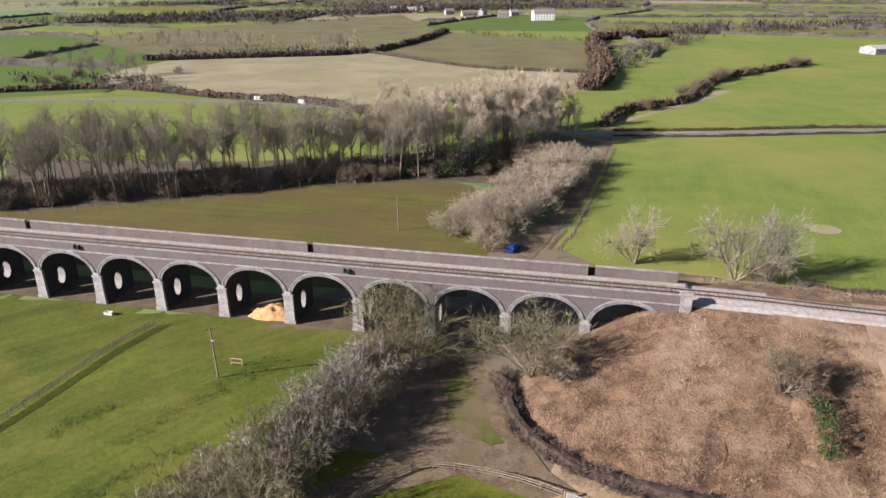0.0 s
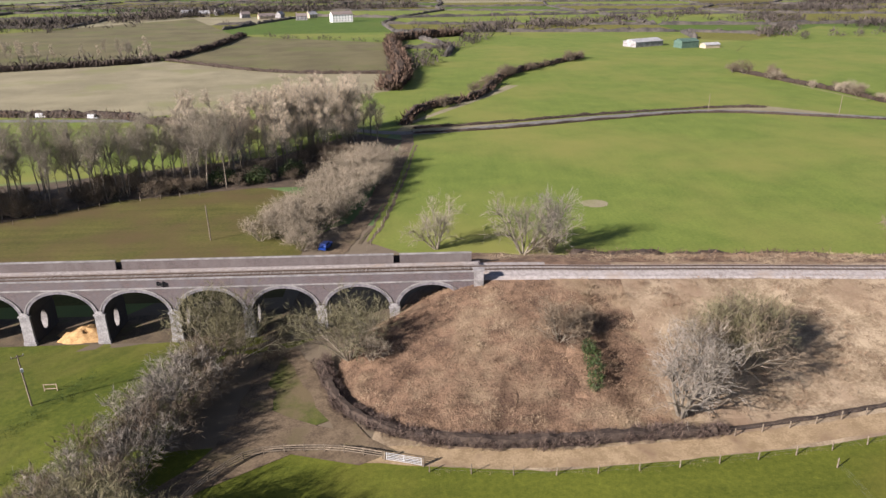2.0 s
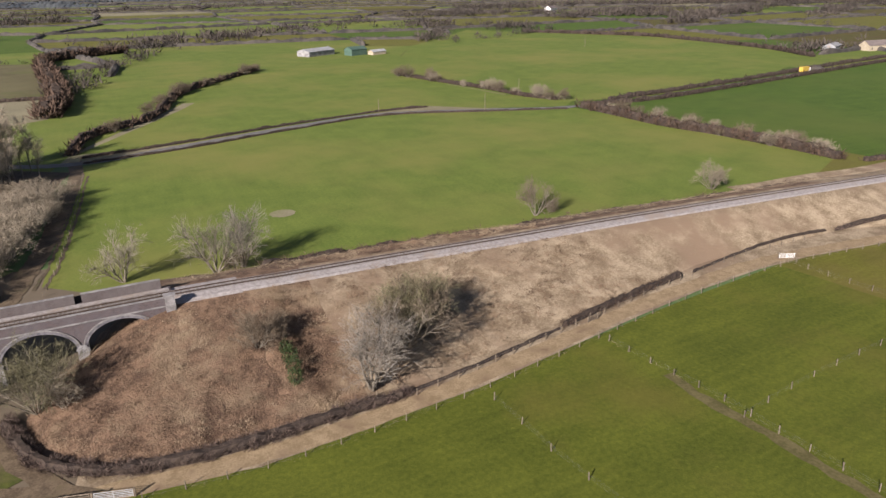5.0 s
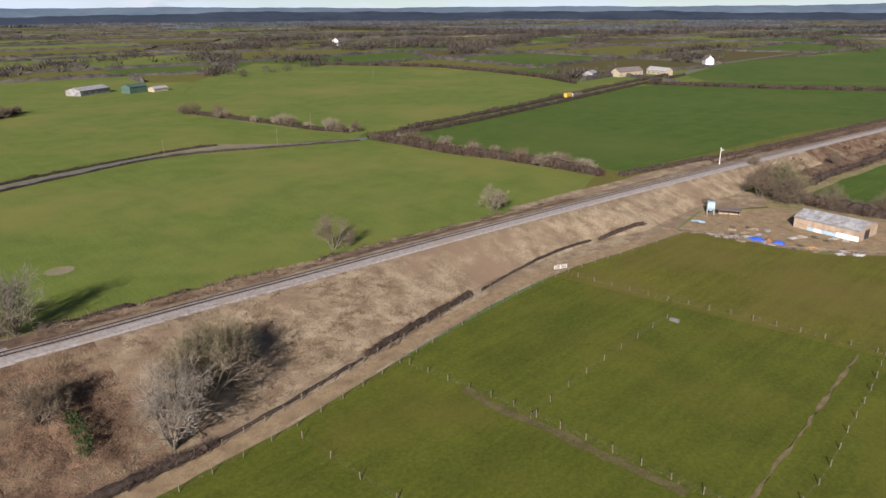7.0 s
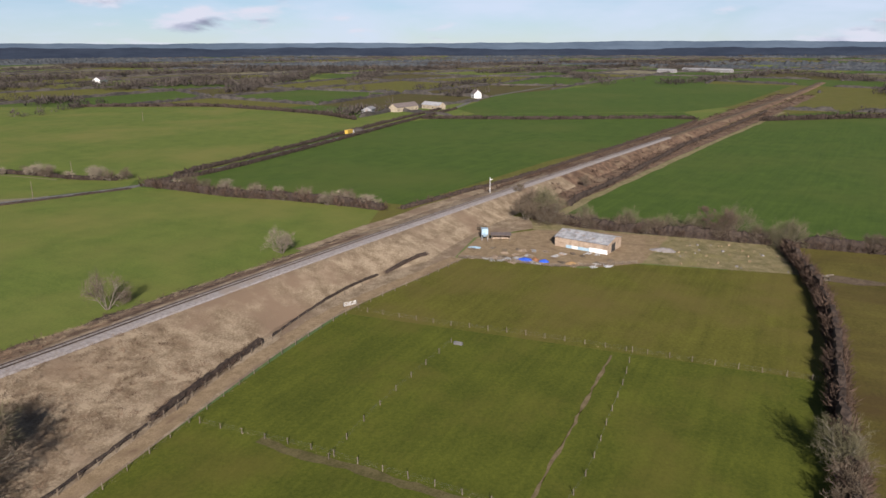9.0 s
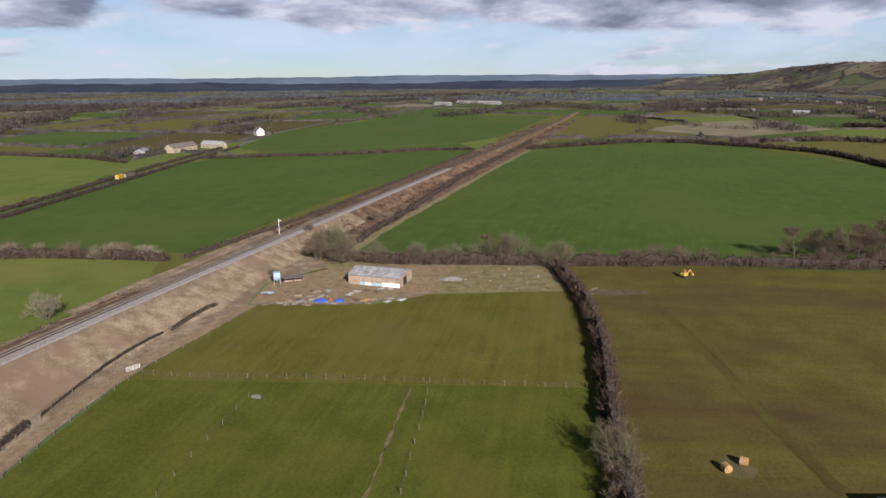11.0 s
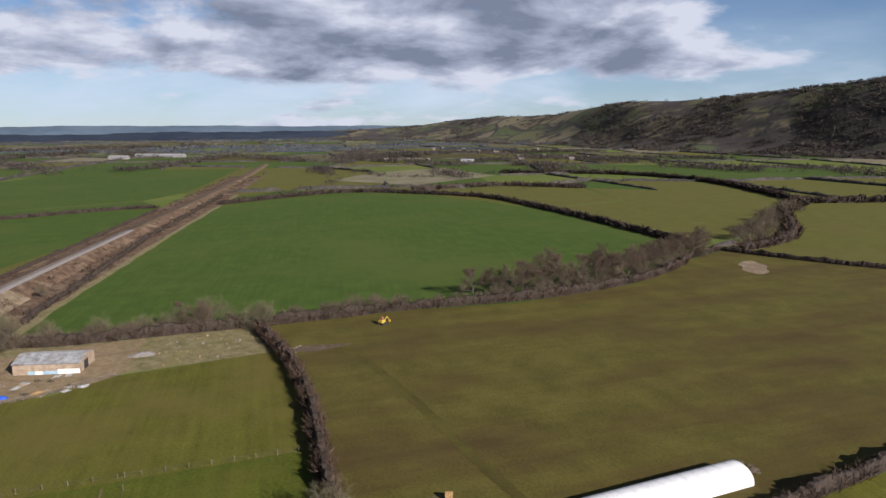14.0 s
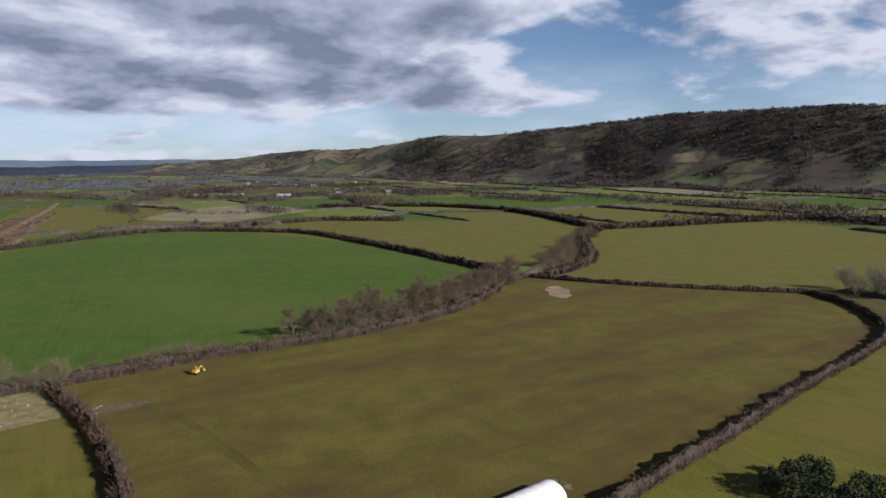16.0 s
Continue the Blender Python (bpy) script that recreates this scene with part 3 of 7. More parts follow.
def make_bank():
    """The embankment: a ballasted top and two uneven slopes, with the end round the abutment."""
    line = EARTH[EARTH[:, 0] < 1300]
    left = sides(line)
    rows = 11
    v, f, picks = [], [], []
    r = random.Random(3)
    for p, l in zip(line, left):
        top = p[2] - 0.75
        foot = (p[1] - hedge_foot(p[0] - 0.24 * (p[1] - 56))) / max(0.2, l[1]) - 4
        south_w = max(2.2 * top, foot) if p[0] < 290 else 2.2 * top
        north_w = 1.9 * top
        prof = [(4 + 1.25 * north_w, 0), (4 + 0.85 * north_w, top * 0.56), (4 + 0.5 * north_w, top * 0.76), (4 + 0.16 * north_w, top * 0.93), (3.9, top), (-3.9, top)]
        prof += [(-4 - south_w * k / 5, top * (1 - (k / 5) ** 0.9)) for k in range(1, 6)] if p[0] > 48.5 else [(-4 - 0.02 * k, top - 0.8 * k) for k in range(1, 6)]
        for n, (o, h) in enumerate(prof):
            edge = n in (0, len(prof) - 1)
            w = 0 if n in (4, 5) else r.uniform(-0.35, 0.35)
            v.append((p[0] + l[0] * (o + w), p[1] + l[1] * (o + w), (-0.3 if edge else h + w * 0.6)))
    for i in range(len(line) - 1):
        for j in range(len(prof) - 1):
            n = len(prof)
            f.append((i * n + j + 1, i * n + j, (i + 1) * n + j, (i + 1) * n + j + 1))
            x = line[i][0]
            picks.append(2 if j == 4 and x < 48 else (1 if x < 330 and ((j > 3 and x > 60) or (x > 118 and j > 4) or (j < 4 and x > 200)) else 0))
    ob = new("railway_embankment", mesh_from("railway_embankment", v, f, [SCRUB, STRAW, BALLAST], True, picks))
    return tagged(ob, "long earth embankment covered in dead grass and bracken", "embankment", kind="structure")


make_bank()


def bank_end():
    """The rounded end of the bank, from the abutment down to the lane."""
    foot = spline([(26, 107, 0), (23, 101, 0), (16, 95, 0), (10, 86, 0), (9.5, 76, 0), (15.5, 67.5, 0), (24, 62.5, 0), (33, 60, 0), (45.6, 57.6, 0)], 1.5)
    head = spline([(36, 103, 7.4), (36, 98, 7.6), (36, 95.3, 7.6), (36.3, 94.8, 7.6), (36.8, 94.4, 7.6), (37.6, 94.1, 7.6), (40, 93.5, 7.55), (45, 92.2, 7.5), (53, 90.2, 7.4)], 0.5)
    n, rows = len(foot), 14
    head = np.stack([np.interp(np.linspace(0, 1, n), np.linspace(0, 1, len(head)), head[:, c]) for c in range(3)], 1)
    r = random.Random(5)
    v, f = [], []
    for k in range(rows):
        t = k / (rows - 1)
        for i in range(n):
            p = head[i] * (1 - t) + foot[i] * t
            w = r.uniform(-0.4, 0.4) * t if 0 < k < rows - 1 and 0 < i < n - 1 else 0
            z = head[i][2] * (1 - t**0.92) + w - (0.3 if k == rows - 1 else 0)
            v.append((p[0] + w, p[1] - w, z + ground_z(p[0], p[1]) * t))
    f = [(k * n + i, (k + 1) * n + i, (k + 1) * n + i + 1, k * n + i + 1) for k in range(rows - 1) for i in range(n - 1)]
    ob = piece("bank_end", v, f, SCRUB, smooth=True)
    return tagged(ob, "rounded end of the bank thick with brown bracken", "embankment", kind="structure")


bank_end()
NEAR_RAIL = TRACK[TRACK[:, 0] < 1300]
for part_name, run, mat, words in (("trackbed_viaduct", TRACK[along < 115], DARKBED, "dark oily ballast bed on the viaduct"), ("trackbed_bank", NEAR_RAIL[(along[: len(NEAR_RAIL)] > 111) & (NEAR_RAIL[:, 0] < 502)], BALLAST, "pale grey ballast bed of a single railway track"), ("trackbed_far", NEAR_RAIL[NEAR_RAIL[:, 0] > 499], EARTH_TRACK, "brown ballast bed of the far railway")):
    tagged(piece(part_name, *ribbon(run, [(2.3, -0.66), (1.5, -0.2), (-1.5, -0.2), (-2.3, -0.36), (-3.0, -0.44), (-3.5, -0.72)] if mat is BALLAST else [(2.6, -0.62), (1.6, -0.2), (-1.6, -0.2), (-2.6, -0.62)]), mat), words, "railway", kind="structure")


def rail_strip(name, x0, x1, near, far, mat, lift, label):
    """A strip of ground beside the railway, between two distances from it."""
    line = TRACK[(TRACK[:, 0] > x0) & (TRACK[:, 0] < x1)][::4].copy()
    line[:, 2] = lift
    r = random.Random(int(x0) + len(name))
    v = []
    for p, l in zip(line, sides(line)):
        a, b = near + r.uniform(-0.6, 0.6), far + r.uniform(-0.8, 0.8)
        v += [(p[0] + l[0] * a, p[1] + l[1] * a, p[2]), (p[0] + l[0] * b, p[1] + l[1] * b, p[2])]
    f = [(2 * i, 2 * i + 1, 2 * i + 3, 2 * i + 2) if far < near else (2 * i + 1, 2 * i, 2 * i + 2, 2 * i + 3) for i in range(len(line) - 1)]
    return tagged(piece(name, v, [q[::-1] for q in f], mat), label, "verge", kind="structure")


rail_strip("scrub_strip_south", 285, 1000, -9, -26, SCRUB, 0.16, "strip of brown scrub below the railway")
rail_strip("verge_strip_south", 262, 760, -26, -30, ROUGH, 0.17, "pale dead grass along the edge of the wheat")
rail_strip("verge_strip_north", 190, 345, 9, 25, STRAW, 0.14, "strip of dead grass above the railway")
rail_strip("scrub_strip_north", 300, 1000, 8, 19, SCRUB, 0.16, "strip of brown scrub above the railway")
for side in (0.72, -0.72):
    prof = [(side - 0.07, -0.17), (side - 0.05, 0.03), (side + 0.05, 0.03), (side + 0.07, -0.17)][::-1]
    tagged(piece("rail", *ribbon(TRACK[TRACK[:, 0] < 1300], prof), STEEL), "rust-brown steel rail on sleepers, darkened for its shaded side", "rail", "rails of the track")


# ---- viaduct ----
def make_viaduct():
    """A brick railway viaduct; its own x runs along the front, y across, z up from the level ground."""
    thing = tagged(new("viaduct"), "long purple-brown brick railway viaduct with round arches", "viaduct")
    thing.matrix_basis = pose(V0[0], V0[1], 0, 0, 0, -12.84)
    half, spring, depth, top, rise = (SPAN - 1.5) / 2, 3.2, 8.4, 8.0, 4.15
    N = 20
    curve = [(half * math.cos(math.pi * (1 - i / N)), spring + rise * math.sin(math.pi * i / N)) for i in range(N + 1)]
    # one bay of spandrel, arch and soffit, from pier middle to pier middle
    v, f = [], []
    xs = [-SPAN / 2] + [c[0] for c in curve] + [SPAN / 2]
    zs = [spring] + [c[1] for c in curve] + [spring]
    n = len(xs)
    for y in (0.0, depth):
        v += [(x, y, z) for x, z in zip(xs, zs)] + [(x, y, top) for x in xs]
    for i in range(n - 1):
        f += [(i, i + 1, n + i + 1, n + i), (2 * n + i + 1, 2 * n + i, 3 * n + i, 3 * n + i + 1), (n + i, n + i + 1, 3 * n + i + 1, 3 * n + i)]
    body = mesh_from("arch", v, f, BRICK)
    v, f = [], []
    for y in (0.02, depth - 0.02):
        v += [(x * 0.998, y, z - 0.004) for x, z in curve]
    f = [(i + 1, i, N + 1 + i, N + 2 + i) for i in range(N)]
    soffit = mesh_from("soffit", v, f, SHADED_SOOT, True)

    def ring(r0, r1, proud, y0, mat, name):
        v, f = [], []
        for i in range(N + 1):
            a = math.pi * (1 - i / N)
            for r, y in ((r0, y0), (r0, y0 - proud), (r1, y0 - proud), (r1, y0)):
                v.append(((half + r) * math.cos(a), y, spring + (rise + r) * math.sin(a)))
        for i in range(N):
            for j in range(3):
                f.append((4 * i + j, 4 * i + j + 1, 4 * i + j + 5, 4 * i + j + 4))
        return mesh_from(name, v, f, mat)

    ring_a, ring_b = ring(0.0, 0.42, 0.10, 0, RING, "arch_ring"), ring(0.46, 0.66, 0.16, 0, COPING, "hood_mould")

    # pier with an oval opening through it
    v, f = [], []
    M, low, t = 32, -4.0, 1.5
    hole_c = (depth / 2, 0.75)
    for x in (-t / 2, t / 2):
        for kind in (0, 1):
            for i in range(M):
                a = 2 * math.pi * i / M
                c, s = math.cos(a), math.sin(a)
                if kind == 0:
                    v.append((x, hole_c[0] + 1.0 * c, hole_c[1] + 1.75 * s))
                else:
                    k = min((depth / 2) / max(abs(c), 1e-6), ((spring - hole_c[1]) if s > 0 else (hole_c[1] - low)) / max(abs(s), 1e-6))
                    v.append((x, hole_c[0] + k * c, hole_c[1] + k * s))
    for i in range(M):
        j = (i + 1) % M
        f += [(i, j, M + j, M + i), (2 * M + j, 2 * M + i, 3 * M + i, 3 * M + j), (j, i, 2 * M + i, 2 * M + j), (M + i, M + j, 3 * M + j, 3 * M + i)]
    pier = mesh_from("pier", v, f, SHADED_SOOT)
    # added pale sleeve; its tone stands for sun on the opening's jamb
    v = [(x, hole_c[0] + 0.985 * math.cos(2 * math.pi * i / M), hole_c[1] + 1.735 * math.sin(2 * math.pi * i / M)) for x in (-t / 2 - 0.02, t / 2 + 0.02) for i in range(M)]
    lit_sleeve = mesh_from("opening_lining", v, [((i + 1) % M, i, M + i, M + (i + 1) % M) for i in range(M)], COPING, True)
    front = mesh_from("pier_facing", *join(box(0, -0.02, -4.0, 1.95, 0.5, 7.2, 0.86), box(0, -0.05, -4.0, 2.15, 0.6, 2.6, 0.97)), STONE)
    cap = mesh_from("impost", *join(box(0, -0.05, 3.2, 1.95, 0.55, 0.28), box(0, -0.05, 3.48, 1.5, 0.45, 0.5, 0.7)), STONE)

    def put(name, me, x, y=0.0, z=0.0, flip=False):
        ob = new(name, me)
        ob.parent = thing
        ob.matrix_basis = pose(x, y, z, 0, 0, 180 if flip else 0)
        return ob

    for k in range(-5, 9):
        x = (k + 0.5) * SPAN
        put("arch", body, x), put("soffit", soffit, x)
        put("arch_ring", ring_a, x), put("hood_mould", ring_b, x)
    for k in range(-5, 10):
        put("pier", pier, k * SPAN), put("opening_lining", lit_sleeve, k * SPAN), put("pier_facing", front, k * SPAN), put("impost", cap, k * SPAN)
    x0, x1 = -5 * SPAN, 114.2
    mid, length = (x0 + x1) / 2, x1 - x0
    # solid abutment at the bank
    piece("abutment", *join(box(113.1, depth / 2, -3, 2.9, depth, 11.0)), BRICK, thing)
    piece("pilaster", *join(box(113.6, 0.1, 0.0, 1.6, 1.2, 9.75), box(113.6, 0.1, 9.75, 1.9, 1.5, 0.25)), COPING, thing, "stone pilaster at the end of the parapet")
    # string course, near parapet and coping
    piece("string_course", *box(mid, -0.02, 7.85, length, 0.3, 0.22), COPING, thing)
    piece("near_parapet", *box(mid, 0.22, 8.0, length, 0.42, 1.45), BRICK, thing)
    piece("near_coping", *box(mid, 0.2, 9.45, length, 0.54, 0.12), COPING, thing)
    # far parapet in lengths with refuge gaps
    cuts = [x0, -8.0, 50.7, 99.6, 113.6]
    for a, b in zip(cuts, cuts[1:]):
        piece("far_parapet", *box((a + b) / 2, depth - 0.22, 8.0, b - a - 1.1, 0.42, 1.7), DARKBRICK, thing)
        piece("far_coping", *box((a + b) / 2, depth - 0.22, 9.7, b - a - 1.0, 0.56, 0.14), COPING, thing)
    for c in cuts[1:4]:
        piece("refuge", *join(box(c, depth + 0.55, 7.6, 1.5, 0.12, 1.6), box(c - 0.7, depth + 0.25, 7.6, 0.1, 0.7, 1.6), box(c + 0.7, depth + 0.25, 7.6, 0.1, 0.7, 1.6)), SHADED_SOOT, thing)
    for c in (9.5, 60.5):
        piece("bracket_cage", *join(box(c, -0.25, 8.5, 1.0, 0.5, 0.08), box(c - 0.46, -0.25, 8.5, 0.08, 0.5, 0.7), box(c + 0.46, -0.25, 8.5, 0.08, 0.5, 0.7), box(c, -0.48, 8.9, 1.0, 0.06, 0.08)), RUBBER, thing, "small black iron platform on the parapet")
    # pale walkway beside the far parapet
    piece("deck", *box(mid, depth / 2, 7.9, length, depth - 0.9, 0.12), DARKBED, thing)
    piece("walkway", *box(mid, 7.2, 8.02, length, 1.0, 0.12), BALLAST, thing, "pale gravel walkway beside the track")
    return thing


make_viaduct()


# ---- lanes ----
def lane(name, pts, width, mat, label, lift=0.09, cat="lane"):
    line = spline([(x, y, 0) for x, y in pts], 2.0)
    line[:, 2] = [ground_z(x, y) + lift for x, y in line[:, :2]]
    r = random.Random(len(pts))
    left = sides(line)
    v, f = [], []
    for p, l in zip(line, left):
        for o in (width / 2 + r.uniform(-0.3, 0.3), width / 6, -width / 6, -width / 2 + r.uniform(-0.3, 0.3)):
            v.append((p[0] + l[0] * o, p[1] + l[1] * o, p[2]))
    for i in range(len(line) - 1):
        for j in range(3):
            f.append((4 * i + j + 1, 4 * i + j, 4 * i + j + 4, 4 * i + j + 5))
    return tagged(piece(name, v, f, mat), label, cat, kind="structure")


lane("lane", [(-2, 72), (6, 67), (15, 62), (32, 56.5), (48, 53.5), (67, 51.5), (89, 50.5), (106, 50), (125, 48.5), (145, 46), (160, 42), (185, 33), (203, 27)], 3.8, DIRT, "sandy dirt farm lane along the bank")
lane("lane_arch", [(-18, 58), (-8, 66), (-3, 75), (0, 86), (3, 97), (8, 112), (14, 128), (20, 141), (30, 163), (40, 190), (53, 226), (58, 246)], 4.6, EARTH_TRACK, "muddy brown lane passing under an arch", 0.08)
lane("lane_spur", [(4, 94), (6, 84), (8, 74), (11, 66)], 2.6, EARTH_TRACK, "earth track joining two lanes", 0.1)
lane("road", [(-260, 318), (-150, 330), (-45, 304), (20, 275), (56, 248), (97, 249), (143, 253), (193, 252), (238, 226), (272, 204), (323, 193), (425, 185), (573, 176), (698, 165), (856, 165), (1100, 120)], 5.5, ASPHALT, "narrow grey country road", 0.12, "road")
lane("rut_north", [(22, 137), (29, 152), (42.5, 190), (55, 228)], 0.7, MUD, "dark wheel rut along the field's edge", 0.085)
lane("rut_north_far", [(24, 136.4), (31, 151.4), (44.5, 189.4), (57, 227.4)], 0.7, MUD, "dark wheel rut along the field's edge", 0.085)
lane("worn_path", [(143, -24), (123, -21), (104, -18), (91, -16), (80, -14)], 0.55, PATH_EARTH, "narrow worn path across the paddock", 0.085)
lane("mud_strip", [(92, 32), (90, 24), (89, 14), (87, 4), (85, -8)], 2.0, WORN, "muddy strip beside a paddock fence", 0.085)
lane("sheep_track", [(214, -92), (190, -97), (151, -98), (125, -97), (98, -97)], 3.0, PASTURE_WORN, "worn brown track across the pasture", 0.085)
VERGE = [(14, 70), (24, 64.5), (33, 62.5), (46, 60.5), (59, 58.5), (71, 57.5), (93, 57), (129, 56), (150, 54), (168, 50.5), (188, 44), (205, 36)]
land("verge_bank", [(11, 63), (32, 54), (67, 49), (89, 48), (106, 47.3), (125, 46), (145, 43.3), (160, 39.5), (185, 30.5), (203, 24.5)][0:] + VERGE[::-1], STRAW, 0.07, "strip of dead grass beside the lane")
land("lane_meadow", [(-3, 69), (0, 84), (3, 93), (6, 82), (8, 72)], LANE_GRASS, 0.075, "wedge of grass between two tracks")
land("lane_junction", [(-9, 62), (-5, 71), (-1, 78), (2, 74.5), (6, 71), (11, 68), (15, 63), (10, 61.5), (2, 66)], EARTH_TRACK, 0.105, "trodden earth where the lanes meet")
land("yard", [(204, 27), (228, 26), (244, 8), (247, -14), (247, -38), (213, -29.5), (206, -18), (203, -2), (204, 14)], DIRT, 0.075, "trodden earth farmyard round a barn")
land("yard_bank", [(199, 25), (204, 27.5), (228, 27), (247, 8), (262, 14), (262, 34), (206, 37)], STRAW, 0.072, "dead grass between the bank and the farmyard")
land("barn_back", [(244, 9), (263, 13), (253.5, -10), (249.5, -38), (247, -38), (247, -14)], ROUGH, 0.09, "rough dead grass behind the barn")
land("rough_pasture", [(213, -29.5), (247, -38), (247, -72), (214, -74.5)], ROUGH, 0.075, "rough dead grass with rubble beside the barn")
land("bare_patch", [(85.9 + 3.6 * math.cos(a / 10 * math.pi) * (1 + 0.12 * math.sin(3 * a)), 148.5 + 3.3 * math.sin(a / 10 * math.pi)) for a in range(20)], STUBBLE, 0.09, "bare oval patch of sandy earth in the pasture")
land("bare_patch_sheep", [(241 + 13 * math.cos(a / 12 * math.pi) - 5 * math.sin(a / 12 * math.pi), -320 - 12 * math.cos(a / 12 * math.pi) - 4 * math.sin(a / 12 * math.pi) * (1 + 0.4 * math.sin(a * 1.7))) for a in range(24)], STRAW, 0.09, "pale scraped earth at the field's far end")
land("worn_earth", [(214, -77), (216, -84), (211, -100), (208, -88), (210, -79)], EARTH_TRACK, 0.09, "worn earth in a field gateway")
land("junction_green", [(222, 257), (240, 230), (273, 207), (286, 214), (283, 245), (277, 252)], GRASS, 0.045, "corner of green grass beside the road junction")
land("field_tan", [(874, -292), (994, -389), (1049, -534), (855, -524), (763, -362)], STUBBLE, 0.3, "pale stubble field in the distance")
land("field_dull_one", [(500, -366), (664, -330), (712, -440), (640, -515), (520, -470)], GRASS_YELLOW, 0.15, "dull green field between dark hedges")
land("field_dull_two", [(322, -358), (496, -366), (516, -470), (640, -520), (500, -640), (420, -600), (380, -520), (300, -415)], GRASS_YELLOW, 0.12, "yellow-green pasture between hedges")
land("field_olive_south", [(288, -352), (300, -420), (375, -515), (430, -590), (335, -830), (160, -700), (120, -520), (150, -420), (232, -366)], GRASS_YELLOW, 0.12, "broad yellow-green field beyond a hedge")
land("field_corner", [(77, -108), (79, -166), (83, -242), (88, -341), (60, -380), (-80, -340), (-80, -108)], GRASS_MUDDY, 0.07, "mown green field beyond the hedge")
land("field_far_south", [(660, -720), (790, -690), (1120, -705), (890, -960), (620, -1000)], WHEAT, 0.3, "dark green field below the hill")

land("rail_verge", [(42, 116), (60, 112), (104, 99), (131, 91), (169, 79), (217, 64), (262, 50), (262, 42), (217, 57), (169, 70), (131, 81), (104, 88), (60, 99.5), (40, 105)], SCRUB, 0.08, "strip of brown scrub beside the railway")
land("wood_floor", [(-175, 146), (-105, 164), (-70, 172), (-35, 187), (0, 189), (16, 186), (36, 200), (54, 236), (40, 252), (10, 226), (-60, 212), (-135, 216)], LITTER, 0.085, "dark leaf litter on the floor of the wood")

def across(u, v):
    return tuple(V0 + u * VD + v * VN)


land("arch_floor", [across(-60, -0.4), across(84, -0.4), across(84, 10), across(-60, 10)], MUD, 0.09, "bare trodden earth under the arches", 5)

# ---- plants ----
def tubes(segs, n):
    """Verts and faces of open tapered tubes: rows of (foot, head, radius at foot, radius at head)."""
    p, q = np.array([g[0] for g in segs], float), np.array([g[1] for g in segs], float)
    rad = np.array([(g[2], g[3]) for g in segs], float)
    d = q - p
    d /= np.linalg.norm(d, axis=1)[:, None] + 1e-9
    ref = np.where(np.abs(d[:, 2:]) > 0.8, (0.3, 0.9, 0.2), (0, 0, 1.0))
    side = np.cross(d, ref)
    side /= np.linalg.norm(side, axis=1)[:, None] + 1e-9
    w = np.cross(d, side)
    turn = 2 * math.pi * np.arange(n) / n
    ring = np.cos(turn)[None, :, None] * side[:, None] + np.sin(turn)[None, :, None] * w[:, None]
    v = np.concatenate([p[:, None] + ring * rad[:, 0, None, None], q[:, None] + ring * rad[:, 1, None, None]], 1).reshape(-1, 3)
    i = np.arange(n)
    j = (i + 1) % n
    one = np.stack([i, j, n + j, n + i], 1)
    f = (one[None] + 2 * n * np.arange(len(p))[:, None, None]).reshape(-1, 4)
    return v, f


def blades_of(segs):
    """One thin tapering blade for each twig."""
    p, q = np.array([g[0] for g in segs], float), np.array([g[1] for g in segs], float)
    w = np.array([g[2] for g in segs], float)[:, None] * 1.5
    r = np.random.RandomState(len(segs))
    side = np.cross(q - p, r.normal(0, 1, p.shape))
    side /= np.linalg.norm(side, axis=1)[:, None] + 1e-9
    v = np.stack([p - side * w, p + side * w, q], 1).reshape(-1, 3)
    return v, np.arange(len(v)).reshape(-1, 3)


